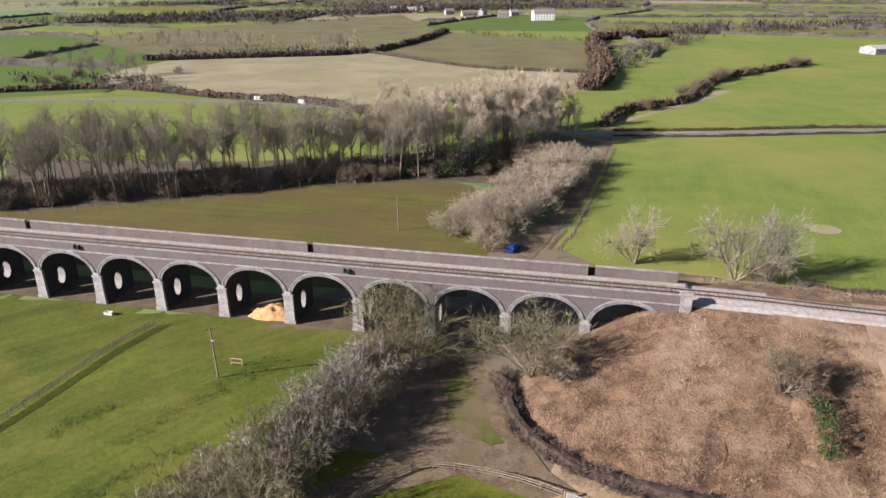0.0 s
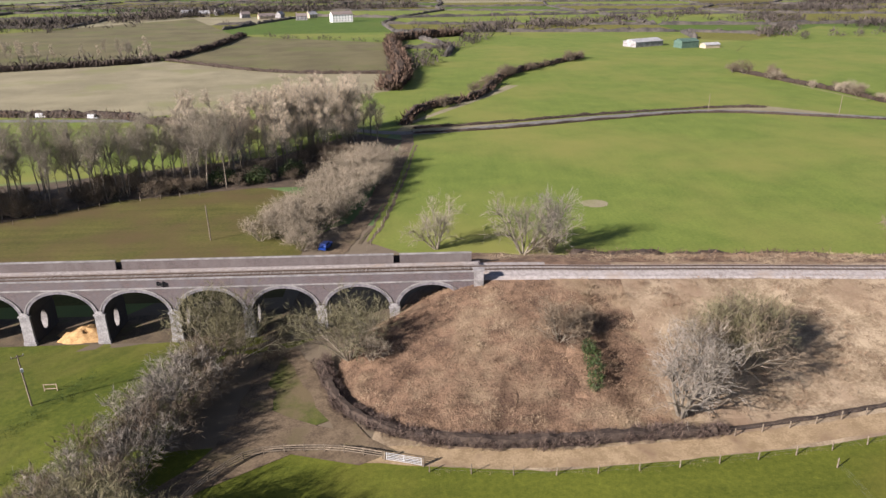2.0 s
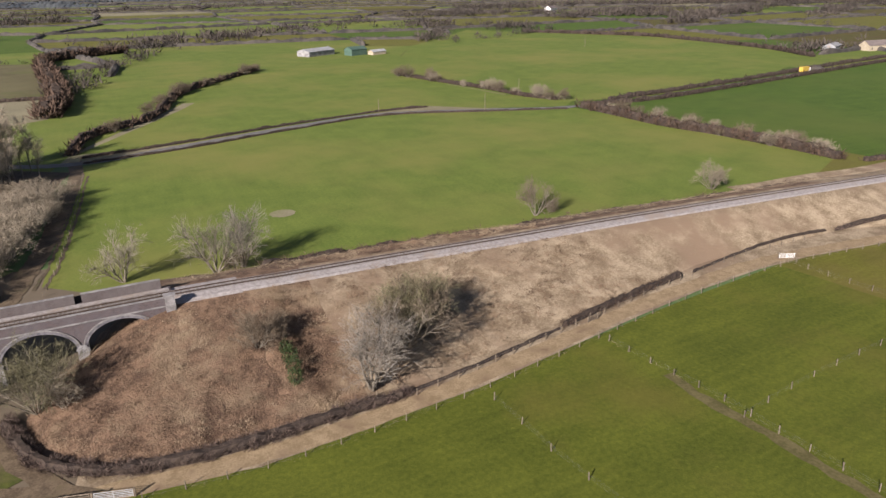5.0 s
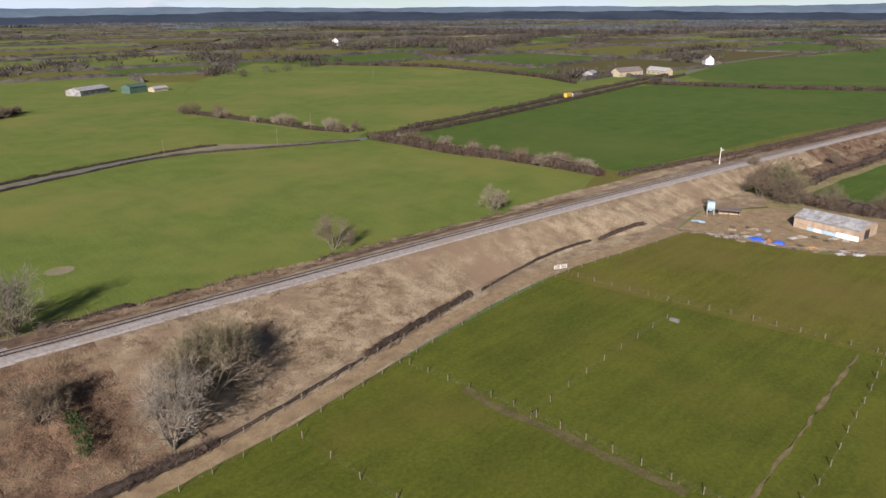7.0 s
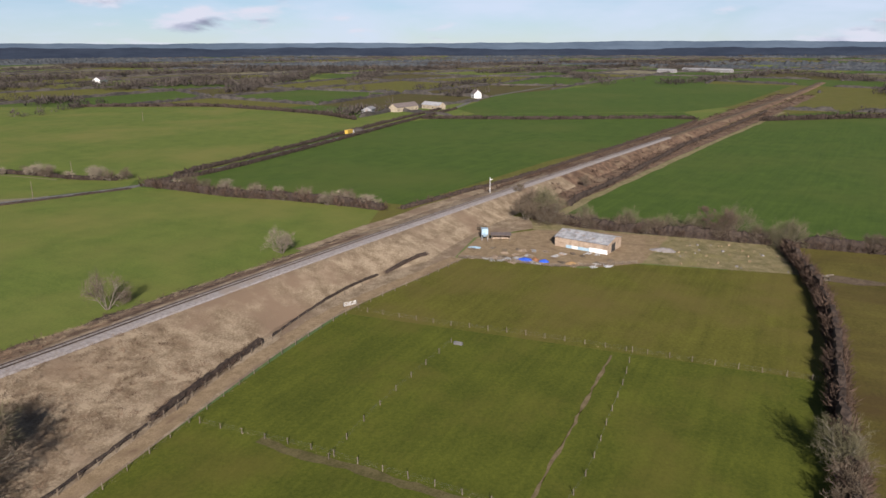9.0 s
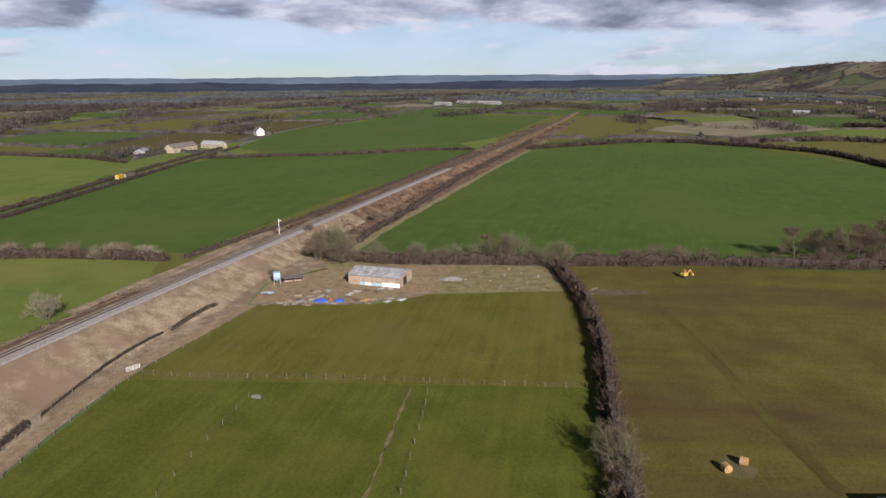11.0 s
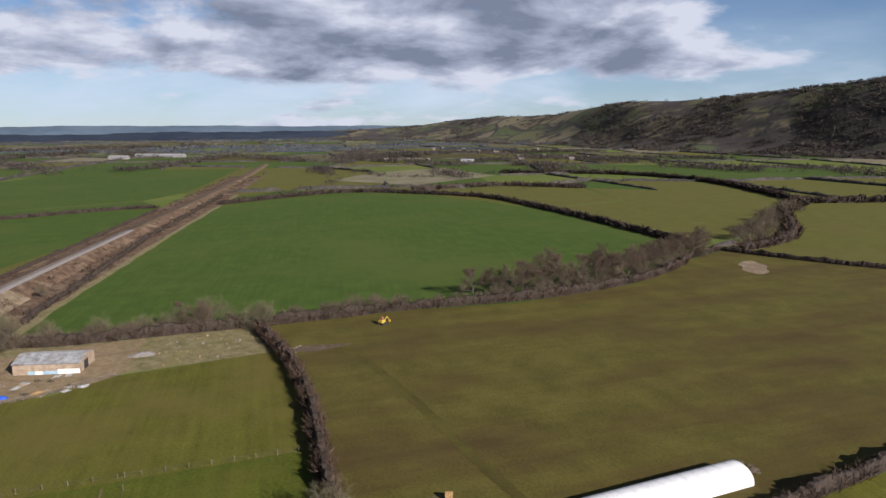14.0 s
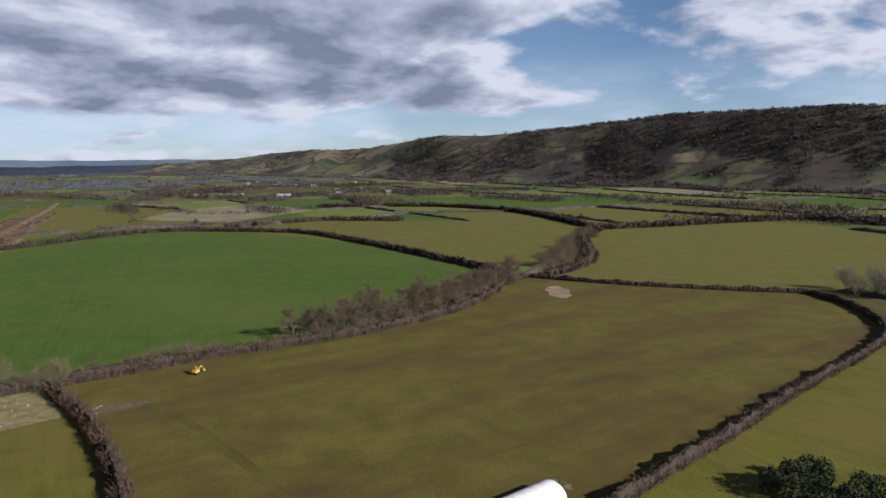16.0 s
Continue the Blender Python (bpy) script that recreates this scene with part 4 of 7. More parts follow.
def grow(seed, height, spread, stems=1, bole=0.3, boughs=8, forks=6, sprays=5, twigs=5, girth=0.25, lift=0.6, twig=0.035, droop=0.0):
    """Limbs and twigs of a leafless tree or bush, foot at the origin."""
    r = np.random.RandomState(seed)
    limbs, fine = [], []

    def bend(d, amount):
        d = d + r.normal(0, amount, 3)
        return d / np.linalg.norm(d)

    def bough(p, d, length, rad, level):
        pts, q = [p], p
        for k in range(3):
            d = bend(d, 0.14 if level else 0.05)
            d[2] += 0.06 * lift - droop * level
            q = q + d / np.linalg.norm(d) * length / 3
            pts.append(q)
        for k in range(3):
            a, b = rad * (1 - 0.28 * k), rad * (1 - 0.28 * (k + 1))
            (limbs if level < 3 else fine).append((pts[k], pts[k + 1], max(a, twig), max(b, twig * 0.7)))
        count = (boughs, forks, sprays, twigs)[level]
        for c in range(count):
            t = r.uniform(0.25 if level else bole, 1.0) * 2.999
            k = int(t)
            s = pts[k] + (pts[k + 1] - pts[k]) * (t - k)
            side = r.normal(0, 1, 3)
            side -= d * side.dot(d)
            side /= np.linalg.norm(side) + 1e-9
            nd = d * lift + side * (0.75 if level else spread / height * 2.2)
            nd[2] += 0.12
            nd /= np.linalg.norm(nd)
            tip = 1 - 0.45 * t / 3
            if level < 2:
                bough(s, nd, length * r.uniform(0.42, 0.6) * tip * (1.0 if level else spread / height * 2.0 + 0.15), rad * 0.5, level + 1)
            else:
                e = s + nd * length * r.uniform(0.5, 0.9)
                m = (s + e) / 2 + r.normal(0, 0.05 * length, 3)
                fine.append((s, m, twig, twig * 0.8)), fine.append((m, e, twig * 0.8, twig * 0.4))
                for _ in range(twigs):
                    h = r.uniform(0.3, 1)
                    z = bend(nd, 0.55)
                    o = s + (e - s) * h
                    fine.append((o, o + z * length * r.uniform(0.25, 0.55), twig * 0.7, twig * 0.35))

    for k in range(stems):
        if stems == 1:
            bough(np.zeros(3), np.array([r.normal(0, 0.04), r.normal(0, 0.04), 1.0]), height * 0.82, girth, 0)
        else:
            a, o = 2 * math.pi * (k + r.uniform(0, 0.7)) / stems, r.uniform(0.2, 1.0)
            d = np.array([math.cos(a) * o * spread / height * 1.5, math.sin(a) * o * spread / height * 1.5, 1.0])
            bough(np.array([math.cos(a) * 0.3, math.sin(a) * 0.3, -0.1]), d / np.linalg.norm(d), height * r.uniform(0.6, 0.85), girth, 1)
    return limbs, fine


def make_tree(name, label, category, bark, twig_mat, group="", **shape):
    limbs, fine = grow(**shape)
    thing = tagged(new(name), label, category, group)
    piece("trunk", *tubes(limbs, 4), bark, thing, smooth=True)
    piece("crown", *blades_of(fine), twig_mat, thing)
    return thing


def plant(proto, x, y, z=None, turn=0.0, size=1.0, label="", tall=1.0):
    z = surface_z(x, y) if z is None else z
    m = pose(x, y, z - 0.08, 0, 0, turn) @ Matrix.Diagonal((size, size, size * tall, 1))
    ob = copy_thing(proto, m)
    if label:
        ob["label"] = label
    return ob


def bank_tree():
    verts, faces = [], []
    for name in ("railway_embankment", "bank_end"):
        me, k = bpy.data.objects[name].data, len(verts)
        verts += [v.co.copy() for v in me.vertices]
        faces += [tuple(i + k for i in f.vertices) for f in me.polygons]
    return BVHTree.FromPolygons(verts, faces)


BANK = bank_tree()


def bank_z(x, y):
    """The height of the railway bank at a place, or None beside it."""
    at = BANK.ray_cast((x, y, 50), (0, 0, -1))[0]
    return None if at is None else at.z


def surface_z(x, y):
    """The height of the bank or the ground at a place."""
    z = bank_z(x, y)
    return ground_z(x, y) if z is None else max(z, ground_z(x, y))


bpy.context.view_layer.update()
rnd = random.Random(11)
WOODTREE = [make_tree("woodland_tree", "tall slender leafless tree in a strip of woodland", "tree", BARK, TWIG_WOOD, "trees of the wood", seed=20 + k, height=24, spread=7.0, boughs=17, forks=7, sprays=6, twigs=4, girth=0.24, lift=0.8, twig=0.015, bole=0.4) for k in range(4)]
POPLAR = [make_tree("pale_tree", "tall pale-twigged leafless tree in a dense clump", "tree", BARK, TWIG_CLUMP, "trees of the clump", seed=40 + k, height=23, spread=6.0, boughs=16, forks=8, sprays=7, twigs=4, girth=0.22, lift=0.95, twig=0.021, bole=0.12) for k in range(4)]
BUSH = [make_tree("bare_bush", "wide leafless grey-brown bush", "bush", BARK, TWIG, "bushes", seed=60 + k, height=7, spread=4.6, stems=12, forks=7, sprays=7, twigs=6, girth=0.08, lift=0.7, twig=0.021) for k in range(3)]
BUSH_PALE = [make_tree("pale_bush", "wide leafless bush of pale straw-coloured twigs", "bush", BARK, TWIG_TAN, "pale bushes", seed=70 + k, height=6.5, spread=4.4, stems=12, forks=7, sprays=7, twigs=6, girth=0.08, lift=0.7, twig=0.018) for k in range(3)]
BUSH_GREY = [make_tree("grey_bush", "leafless silver-grey thorn bush beside the lane", "bush", BARK, TWIG_PALE, "grey bushes", seed=75 + k, height=7, spread=4.6, stems=12, forks=7, sprays=7, twigs=6, girth=0.08, lift=0.7, twig=0.021) for k in range(2)]
BUSH_OLIVE = [make_tree("willow_bush", "tall olive-grey leafless willow bush", "bush", BARK, TWIG_OLIVE, seed=80 + k, height=9, spread=4.4, stems=13, forks=8, sprays=7, twigs=6, girth=0.10, lift=0.8, twig=0.018) for k in range(2)]
SPREAD = [make_tree("spreading_tree", "leafless broad-crowned tree with pale bark", "tree", BARK, (TWIG_PALE, TWIG_DENSE, TWIG_WOOD)[k], seed=90 + k, height=13.5, spread=7.4, stems=6, boughs=9, forks=10, sprays=9, twigs=5, girth=0.27, lift=0.7, twig=0.026) for k in range(3)]
OAK = [make_tree("oak_tree", "dark leafless oak in the row above the pasture", "tree", DARKBARK, TWIG_OAK, "oaks of the hedge", seed=110 + k, height=15.5, spread=7.8, stems=1, boughs=15, forks=8, sprays=7, twigs=4, girth=0.34, lift=0.6, twig=0.032, bole=0.2) for k in range(3)]
SHRUB = [make_tree("wood_shrub", "low dark shrub under the woodland trees", "bush", BARK, TWIG, "shrubs of the wood", seed=130 + k, height=5.5, spread=4.2, stems=7, forks=5, sprays=5, twigs=4, girth=0.07, lift=0.7, twig=0.035) for k in range(2)]
PROTOS = SHRUB + BUSH_GREY + OAK + WOODTREE + POPLAR + BUSH + BUSH_PALE + BUSH_OLIVE + SPREAD

# the strip of woodland and the pale clump behind the viaduct


def wood_edge(x):
    """The near edge of the wood."""
    return float(np.interp(x, [-150, -105, -70, -35, -13, 11, 40], [152, 163, 171, 186, 188, 191, 215]))


for k in range(120):
    x = -142 + 138 * (k + rnd.uniform(0, 1)) / 120
    plant(WOODTREE[k % 4], x, wood_edge(x) + 3 + 24 * rnd.random() ** 1.3, turn=rnd.uniform(0, 360), size=rnd.uniform(0.68, 1.0))
for k in range(92):
    t = rnd.random()
    x, y = -14 + 56 * t + rnd.uniform(-12, 10), 195 + 48 * t + rnd.uniform(-8, 38) * (1 - 0.4 * t)
    if x > 46:
        x -= 10
    plant(POPLAR[k % 4], x, y, turn=rnd.uniform(0, 360), size=rnd.uniform(0.7, 1.08))
# understorey
for k in range(150):
    x = -140 + 175 * rnd.random()
    plant((SHRUB + BUSH)[k % 5], x, wood_edge(x) + 2 + 20 * rnd.random() ** 1.6, turn=rnd.uniform(0, 360), size=rnd.uniform(0.5, 0.95), label="brown leafless shrub under the woodland trees")
# bushes along the lane north of the viaduct
for k in range(17):
    t = k / 16
    for s in (-4.5, 0.5, 5):
        if rnd.random() < 0.85:
            plant(BUSH_PALE[(k + int(s)) % 3], 4 + 34 * t + s + rnd.uniform(-1, 1), 139 + 66 * t - s * 0.5, turn=rnd.uniform(0, 360), size=rnd.uniform(0.9, 1.3))
# the row of bushes between the meadow and the lane
# the last seven willows are unseen, added to shade the grass by the lane
for k, (x, y, s, kind) in enumerate([(-7.5, 97, 1.12, 2), (-4.5, 94, 0.8, 2), (-9.5, 89, 0.95, 0), (-12, 85.5, 1.0, 1), (-7.5, 86, 0.75, 0), (-14, 79, 1.05, 1), (-10.5, 80, 0.8, 0), (-17, 74, 1.0, 1), (-13.5, 73, 0.95, 0), (-19.5, 69, 0.95, 0),
                                 (-16, 67, 0.9, 1), (-22, 65, 0.9, 1), (-18.5, 62, 0.85, 0), (-25, 60, 0.9, 0), (-22, 57, 0.9, 1), (-28, 55, 0.9, 1), (-24, 51, 1.1, 2), (-19, 53, 1.0, 2), (-17, 48, 1.15, 2), (-26, 46, 1.1, 2), (-20, 43, 1.2, 2), (-12, 45, 0.9, 2), (-9, 49, 0.8, 2)]):
    plant((BUSH, BUSH_GREY, BUSH_OLIVE)[kind][k % 2], x, y, turn=rnd.uniform(0, 360), size=s * 1.2)
plant(BUSH_OLIVE[1], 12.5, 86.5, turn=40, size=1.5, tall=0.78, label="olive-grey leafless bush at the foot of the bank")
plant(BUSH_PALE[1], 15.5, 84, turn=140, size=0.8)
# trees on and beside the railway bank
plant(SPREAD[0], 53.6, 59.3, turn=20, size=1.0, label="pale leafless ash tree on the bank with leaning trunks")
plant(SPREAD[1], 64.5, 64.5, turn=200, size=1.0, tall=0.9, label="dense leafless broad tree on the bank")
plant(BUSH_OLIVE[0], 66, 66, turn=10, size=1.2, label="dense brown leafless bush on the bank")
plant(BUSH_OLIVE[1], 70, 66.5, turn=70, size=1.1, label="dense brown leafless bush on the bank")
plant(BUSH[1], 68, 67, turn=80, size=1.45, label="dark twiggy bush on the bank")
plant(BUSH[0], 60.5, 62.5, turn=80, size=0.9)
plant(BUSH[0], 43.5, 77, turn=30, size=1.0, label="grey tangled bush on the bank")
plant(BUSH[2], 46.5, 78, turn=60, size=0.7)
for x, y, s, p in ((38, 129, 0.72, SPREAD[2]), (55, 121, 0.85, SPREAD[2]), (61, 120, 0.82, SPREAD[0]), (136, 101, 0.68, SPREAD[1]), (141, 100, 0.5, BUSH[0]), (193, 82.5, 1.1, BUSH_PALE[2]), (58, 118, 0.6, BUSH[1])):
    plant(p, x, y, turn=rnd.uniform(0, 360), size=s, tall=1.25, label="leafless tree beside the railway fence")


def scatter(name, label, category, spots, mat, blades, size, lean=0.7, wide=0.16, seed=1, kind="stuff"):
    """Many thin upright blades about each spot (x, y, z, height, radius): scrub, tufts, far trees."""
    r = np.random.RandomState(seed)
    x, y, z, h, rad = np.repeat(np.array(spots, float), blades, axis=0).T
    n = len(x)
    a, o = r.uniform(0, 2 * math.pi, n), rad * np.sqrt(r.uniform(0, 1, n))
    foot = np.stack([x + np.cos(a) * o, y + np.sin(a) * o, z + r.uniform(0, 0.75, n) * h * (1 - 0.5 * o / np.maximum(rad, 1e-3))], 1)
    reach = size * h * r.uniform(0.35, 1.0, n)
    d = np.stack([np.cos(a) * lean + r.normal(0, 0.4, n), np.sin(a) * lean + r.normal(0, 0.4, n), r.uniform(0.2, 1.0, n)], 1)
    d *= (reach / np.linalg.norm(d, axis=1))[:, None]
    t, w = r.uniform(0, 2 * math.pi, n), wide * reach * r.uniform(0.5, 1.3, n)
    across = np.stack([np.cos(t) * w, np.sin(t) * w, 0 * t], 1)
    tip = foot + d
    tip[:, 2] = np.minimum(tip[:, 2], z + h * 1.1)
    v = np.stack([foot - across, foot + across, tip], 1).reshape(-1, 3)
    f = np.arange(3 * n).reshape(-1, 3)
    return tagged(piece(name, v, f, mat), label, category, kind=kind)


def along_line(pts, step, width, height, seed, rough=0.25):
    r = random.Random(seed)
    line = spline([(x, y, 0) for x, y in pts], step)
    left = sides(line)
    out = []
    for p, l in zip(line, left):
        for _ in range(max(1, int(width / step))):
            o = r.uniform(-width / 2, width / 2) * 0.8
            out.append((p[0] + l[0] * o, p[1] + l[1] * o, surface_z(p[0] + l[0] * o, p[1] + l[1] * o), height * r.uniform(1 - rough, 1 + rough), step * 0.9))
    return out


def hedge(label, pts, width, height, mat, step=0.8, blades=60, seed=1, size=0.5, core=True, wide=0.06, rough=0.25):
    """A hedge: a lumpy core of stems, always in the darkest twig colour, with a coat of twigs."""
    thing = tagged(new("hedge"), label, "hedge")
    r = np.random.RandomState(seed)
    if core:
        line = spline([(x, y, 0) for x, y in pts], 1.0)
        left = sides(line)
        v, f = [], []
        swell = np.convolve(r.normal(0, 0.32, len(line) + 4), np.ones(5) / 5, 'valid')
        for k, (p, l) in enumerate(zip(line, left)):
            end = 0.15 if k in (0, len(line) - 1) else 1.0
            w, h = width / 2 * 0.55 * end, height * 0.8 * end
            g = surface_z(p[0], p[1]) - 0.1
            for o, z in ((w, 0), (w * 0.95, h * 0.6), (w * 0.5, h), (-w * 0.5, h), (-w * 0.95, h * 0.6), (-w, 0)):
                n = r.normal(0, 0.05 * width) if z else 0
                v.append((p[0] + l[0] * (o + n), p[1] + l[1] * (o + n), g + z * (1 + swell[k] + r.normal(0, 0.04))))
        for i in range(len(line) - 1):
            for j in range(5):
                f.append((6 * i + j + 1, 6 * i + j, 6 * i + j + 6, 6 * i + j + 7))
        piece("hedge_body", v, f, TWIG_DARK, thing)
    crown = scatter("twig_coat", "", "", along_line(pts, step, width, height, seed, rough), mat, blades, size, 0.5, wide, seed)
    del crown["kind"]
    crown.parent = thing
    return thing


hedge("dark clipped hedge at the foot of the bank", [(8.3, 88), (8.6, 80), (10.5, 73), (16, 66.5), (24, 62), (33, 59.3), (46, 57), (57, 55)], 2.8, 1.7, TWIG_LANE, seed=2, blades=110)
hedge("low thin hedge at the foot of the bank", [(57, 55.2), (71, 54.2), (92, 53.8)], 1.3, 0.75, TWIG_LANE, seed=3, blades=22)
hedge("dark reddish hedge along the lane", [(92, 54), (110, 53.6), (129, 52.6)], 2.2, 1.5, TWIG_BROWN, seed=4)
hedge("patchy low hedge along the lane", [(132, 52), (150, 51), (168, 47.5), (180, 44)], 1.2, 0.7, TWIG_LANE, seed=5, blades=16)
hedge("short thick hedge beside the farmyard track", [(182, 43), (190, 40.5), (202, 36)], 1.6, 1.1, TWIG_LANE, seed=6)
hedge("tall dark field hedge between the paddock and the pasture", [(247, -74), (213, -75.5), (189, -75), (166, -72.5), (142, -68), (123, -64.5), (105, -62), (86, -58)], 3.6, 4.6, TWIG_BROWN, seed=7, step=1.1, blades=60)
hedge("thick dark hedge behind the barn", [(262, 12), (252, -10), (249, -40), (246, -71)], 5.0, 4.4, TWIG_BROWN, seed=8, step=1.3, blades=40)
hedge("dark hedge between the wheat and the pasture", [(246, -74), (244, -104), (243, -133), (236, -177), (236, -206), (241, -242), (258, -285), (275, -312), (283, -340)], 4.5, 4.2, TWIG_BROWN, seed=9, step=1.3, blades=36)
hedge("dark hedge across the end of the pasture", [(283, -342), (230, -363), (179, -393), (149, -414)], 3.4, 3.2, TWIG_DARK, seed=10, step=1.6, blades=30)
hedge("long dark hedge beside the pasture", [(149, -414), (118, -391), (90, -341), (85, -242), (82, -203), (80.5, -169), (79, -140), (77, -110)], 3.6, 3.7, TWIG_BROWN, seed=11, step=1.2, blades=36)
for n, (label, pts, w, h, mat) in enumerate([
    ("brown hedge beside the country road", [(60, 246), (97, 244.5), (143, 248.5), (193, 248), (236, 222), (268, 201)], 2.0, 1.1, TWIG_BROWN),
    ("brown hedge beyond the country road", [(62, 255), (97, 255), (143, 258.5), (195, 258), (222, 252)], 2.2, 1.3, TWIG_BROWN),
    ("overgrown hedge of small trees and scrub", [(276, 200), (271, 173), (266, 147), (266, 120), (263, 93), (259, 72)], 6.0, 4.2, TWIG_BROWN),
    ("hedge with scrubby trees", [(285, 360), (284, 308), (284, 270), (281, 245), (284, 222)], 5.0, 2.6, TWIG_BROWN),
    ("hedge between green fields", [(60, 262), (76, 292), (110, 318), (144, 377), (190, 420), (230, 452)], 4.5, 3.8, TWIG_BROWN),
    ("dark hedge beside the straight road", [(285, 200), (323, 188), (425, 180), (573, 171), (698, 160)], 4.0, 2.6, TWIG_DARK),
    ("dark hedge beyond the straight road", [(300, 202), (425, 192), (573, 184), (690, 174)], 4.5, 2.8, TWIG_DARK),
    ("hedge round a far pasture", [(618, 564), (660, 439), (652, 383), (617, 279), (577, 219)], 6.0, 4.0, TWIG_DARK),
    ("dark hedge across the wheat", [(600, 165), (607, 138), (623, 56), (653, -28), (656, -68)], 6.0, 3.5, TWIG_DARK),
    ("dark hedge along the railway", [(285, 1), (303, -2), (356, -18), (465, -47), (506, -60), (670, -114), (740, -136)], 4.0, 2.4, TWIG_DARK),
    ("brown scrub along the railway fence", [(262, 66), (300, 50), (347, 30), (420, 5), (524, -30), (640, -68)], 4.0, 2.0, TWIG_BROWN),
    ("dark hedge beyond the wheat", [(656, -121), (714, -250), (667, -321), (594, -366), (500, -364), (450, -360), (348, -347), (300, -340)], 6.0, 5.0, TWIG_DARK),
    ("dark far hedge between green fields", [(640, -515), (708, -442), (698, -330)], 7.0, 6.0, TWIG_DARK),
    ("dark far hedge below the hill", [(435, -603), (520, -650), (640, -700), (790, -690), (900, -560)], 8.0, 6.5, TWIG_DARK),
    ("hedge with trees at a field corner", [(276, -351), (298, -420), (378, -514), (431, -589)], 9.0, 5.5, TWIG_BROWN),
    ("dark far hedge round the broad field", [(431, -589), (400, -664), (340, -836), (246, -839)], 9.0, 7.0, TWIG_DARK),
    ("hedge below the stubble", [(-230, 350), (-175, 362), (-139, 351), (-110, 335), (-53, 312), (-28, 290), (40, 272)], 4.5, 3.6, TWIG_BROWN),
    ("dark hedge above the stubble", [(-200, 487), (-116, 507), (-77, 515), (-55, 533)], 6.0, 4.5, TWIG_DARK),
    ("hedge beside the ploughed field", [(-50, 535), (-20, 620), (3, 724)], 6.0, 4.5, TWIG_DARK),
    ("hedge at the ploughed field's edge", [(-52, 532), (19, 443), (87, 413)], 3.5, 2.4, TWIG_BROWN),
    ("tall hedge of trees", [(72, 350), (92, 412), (127, 606), (160, 640), (205, 660)], 11.0, 7.5, TWIG_BROWN),
    ("scrub along the railway bank", [(60, 109), (80, 104), (104, 98), (131, 91), (169, 80), (217, 65)], 5.0, 1.3, TWIG_BROWN),
]):
    far = max(math.hypot(x, y) for x, y in pts) > 350
    hedge(label, pts, w, h, mat, seed=20 + n, step=2.4 if far else 1.6, blades=30, size=0.6, core=True, wide=0.16 if far else 0.1, rough=0.4)

# bracken and tufts on the bank
rs = random.Random(9)
spots = []
for k in range(5200):
    x, y = rs.uniform(10, 118), rs.uniform(56, 100)
    z = bank_z(x, y)
    if z is not None and 0.1 < z < 7.2:
        spots.append((x, y, z - 0.1, rs.uniform(0.3, 0.95), 0.6))
for k in range(420):
    t = rs.random()
    x, y = 53.5 - 8 * t + rs.gauss(0, 0.9), 90 - 32.5 * t
    z = bank_z(x, y)
    if z is not None:
        spots.append((x, y, z - 0.15, rs.uniform(0.5, 1.0), 0.8))
BRACKEN = material("bracken_stems", (0.07, 0.042, 0.028), (0.25, 0.168, 0.108), 0.3, 0.95, 0, 9, (0.30, 0.235, 0.155), 0.55, 0.12)
scatter("bracken", "brown dead bracken and bramble covering the bank", "bracken", spots, BRACKEN, 30, 1.0, 0.8, 0.045, 3)
spots = []
for k in range(4200):
    t = rs.random()
    x = 42 + 225 * t
    side = rs.choice((-1, 1, 1))
    yc = np.interp(x, TRACK[:, 0], TRACK[:, 1])
    y = yc + (rs.uniform(7, 18.5) if side > 0 else -rs.uniform(6, 26))
    z = surface_z(x, y)
    if z > -0.1:
        spots.append((x, y, z - 0.05, rs.uniform(0.25, 0.6), 0.6))
scatter("dead_grass_tufts", "tufts of straw-coloured dead grass on the bank", "grass", spots, STRAW, 20, 1.0, 0.8, 0.06, 4)
spots = []
for (xa, ya), (xb, yb), n in (((-40, 72), (-25, 94), 260), ((-41, 62), (-31, 72), 160), ((-50, 74), (-44, 81), 120), ((-36, 60), (-30, 66), 80)):
    for k in range(n):
        w = rs.random()
        spots.append((xa + (xb - xa) * w + rs.gauss(0, 1.0), ya + (yb - ya) * w + rs.gauss(0, 0.8), ground_z(xa, ya) + 0.04, rs.uniform(0.15, 0.4), 0.35))
for k in range(700):
    x, y = rs.uniform(-70, -14), rs.uniform(56, 108)
    if x < -12 - (96 - y) * 0.36:
        spots.append((x, y, ground_z(x, y) + 0.04, rs.uniform(0.08, 0.2), 0.4))
scatter("grass_tufts", "coarse dark tufts of grass in the meadow", "grass", spots, COARSE, 16, 1.0, 0.8, 0.12, 14)


spots = []
FAR_RAIL = TRACK[(TRACK[:, 0] > 285) & (TRACK[:, 0] < 1000)]
for p, l in zip(FAR_RAIL, sides(FAR_RAIL)):
    for _ in range(9):
        o = rs.choice((-1, 1)) * rs.uniform(6, 22)
        x, y = p[0] + l[0] * o, p[1] + l[1] * o
        if noise.noise((x * 0.05, y * 0.05, 6.0)) > -0.1:
            spots.append((x, y, surface_z(x, y), rs.uniform(0.6, 2.2), rs.uniform(0.8, 1.8)))
scatter("railway_scrub", "dark brown bramble and thorn beside the far railway", "scrub", spots, TWIG_BROWN, 18, 0.8, 0.6, 0.14, 17)
spots = []
for k in range(1500):
    x, y = rs.uniform(212, 247), rs.uniform(-74, -30)
    spots.append((x, y, 0.05, rs.uniform(0.25, 0.7), 0.5))
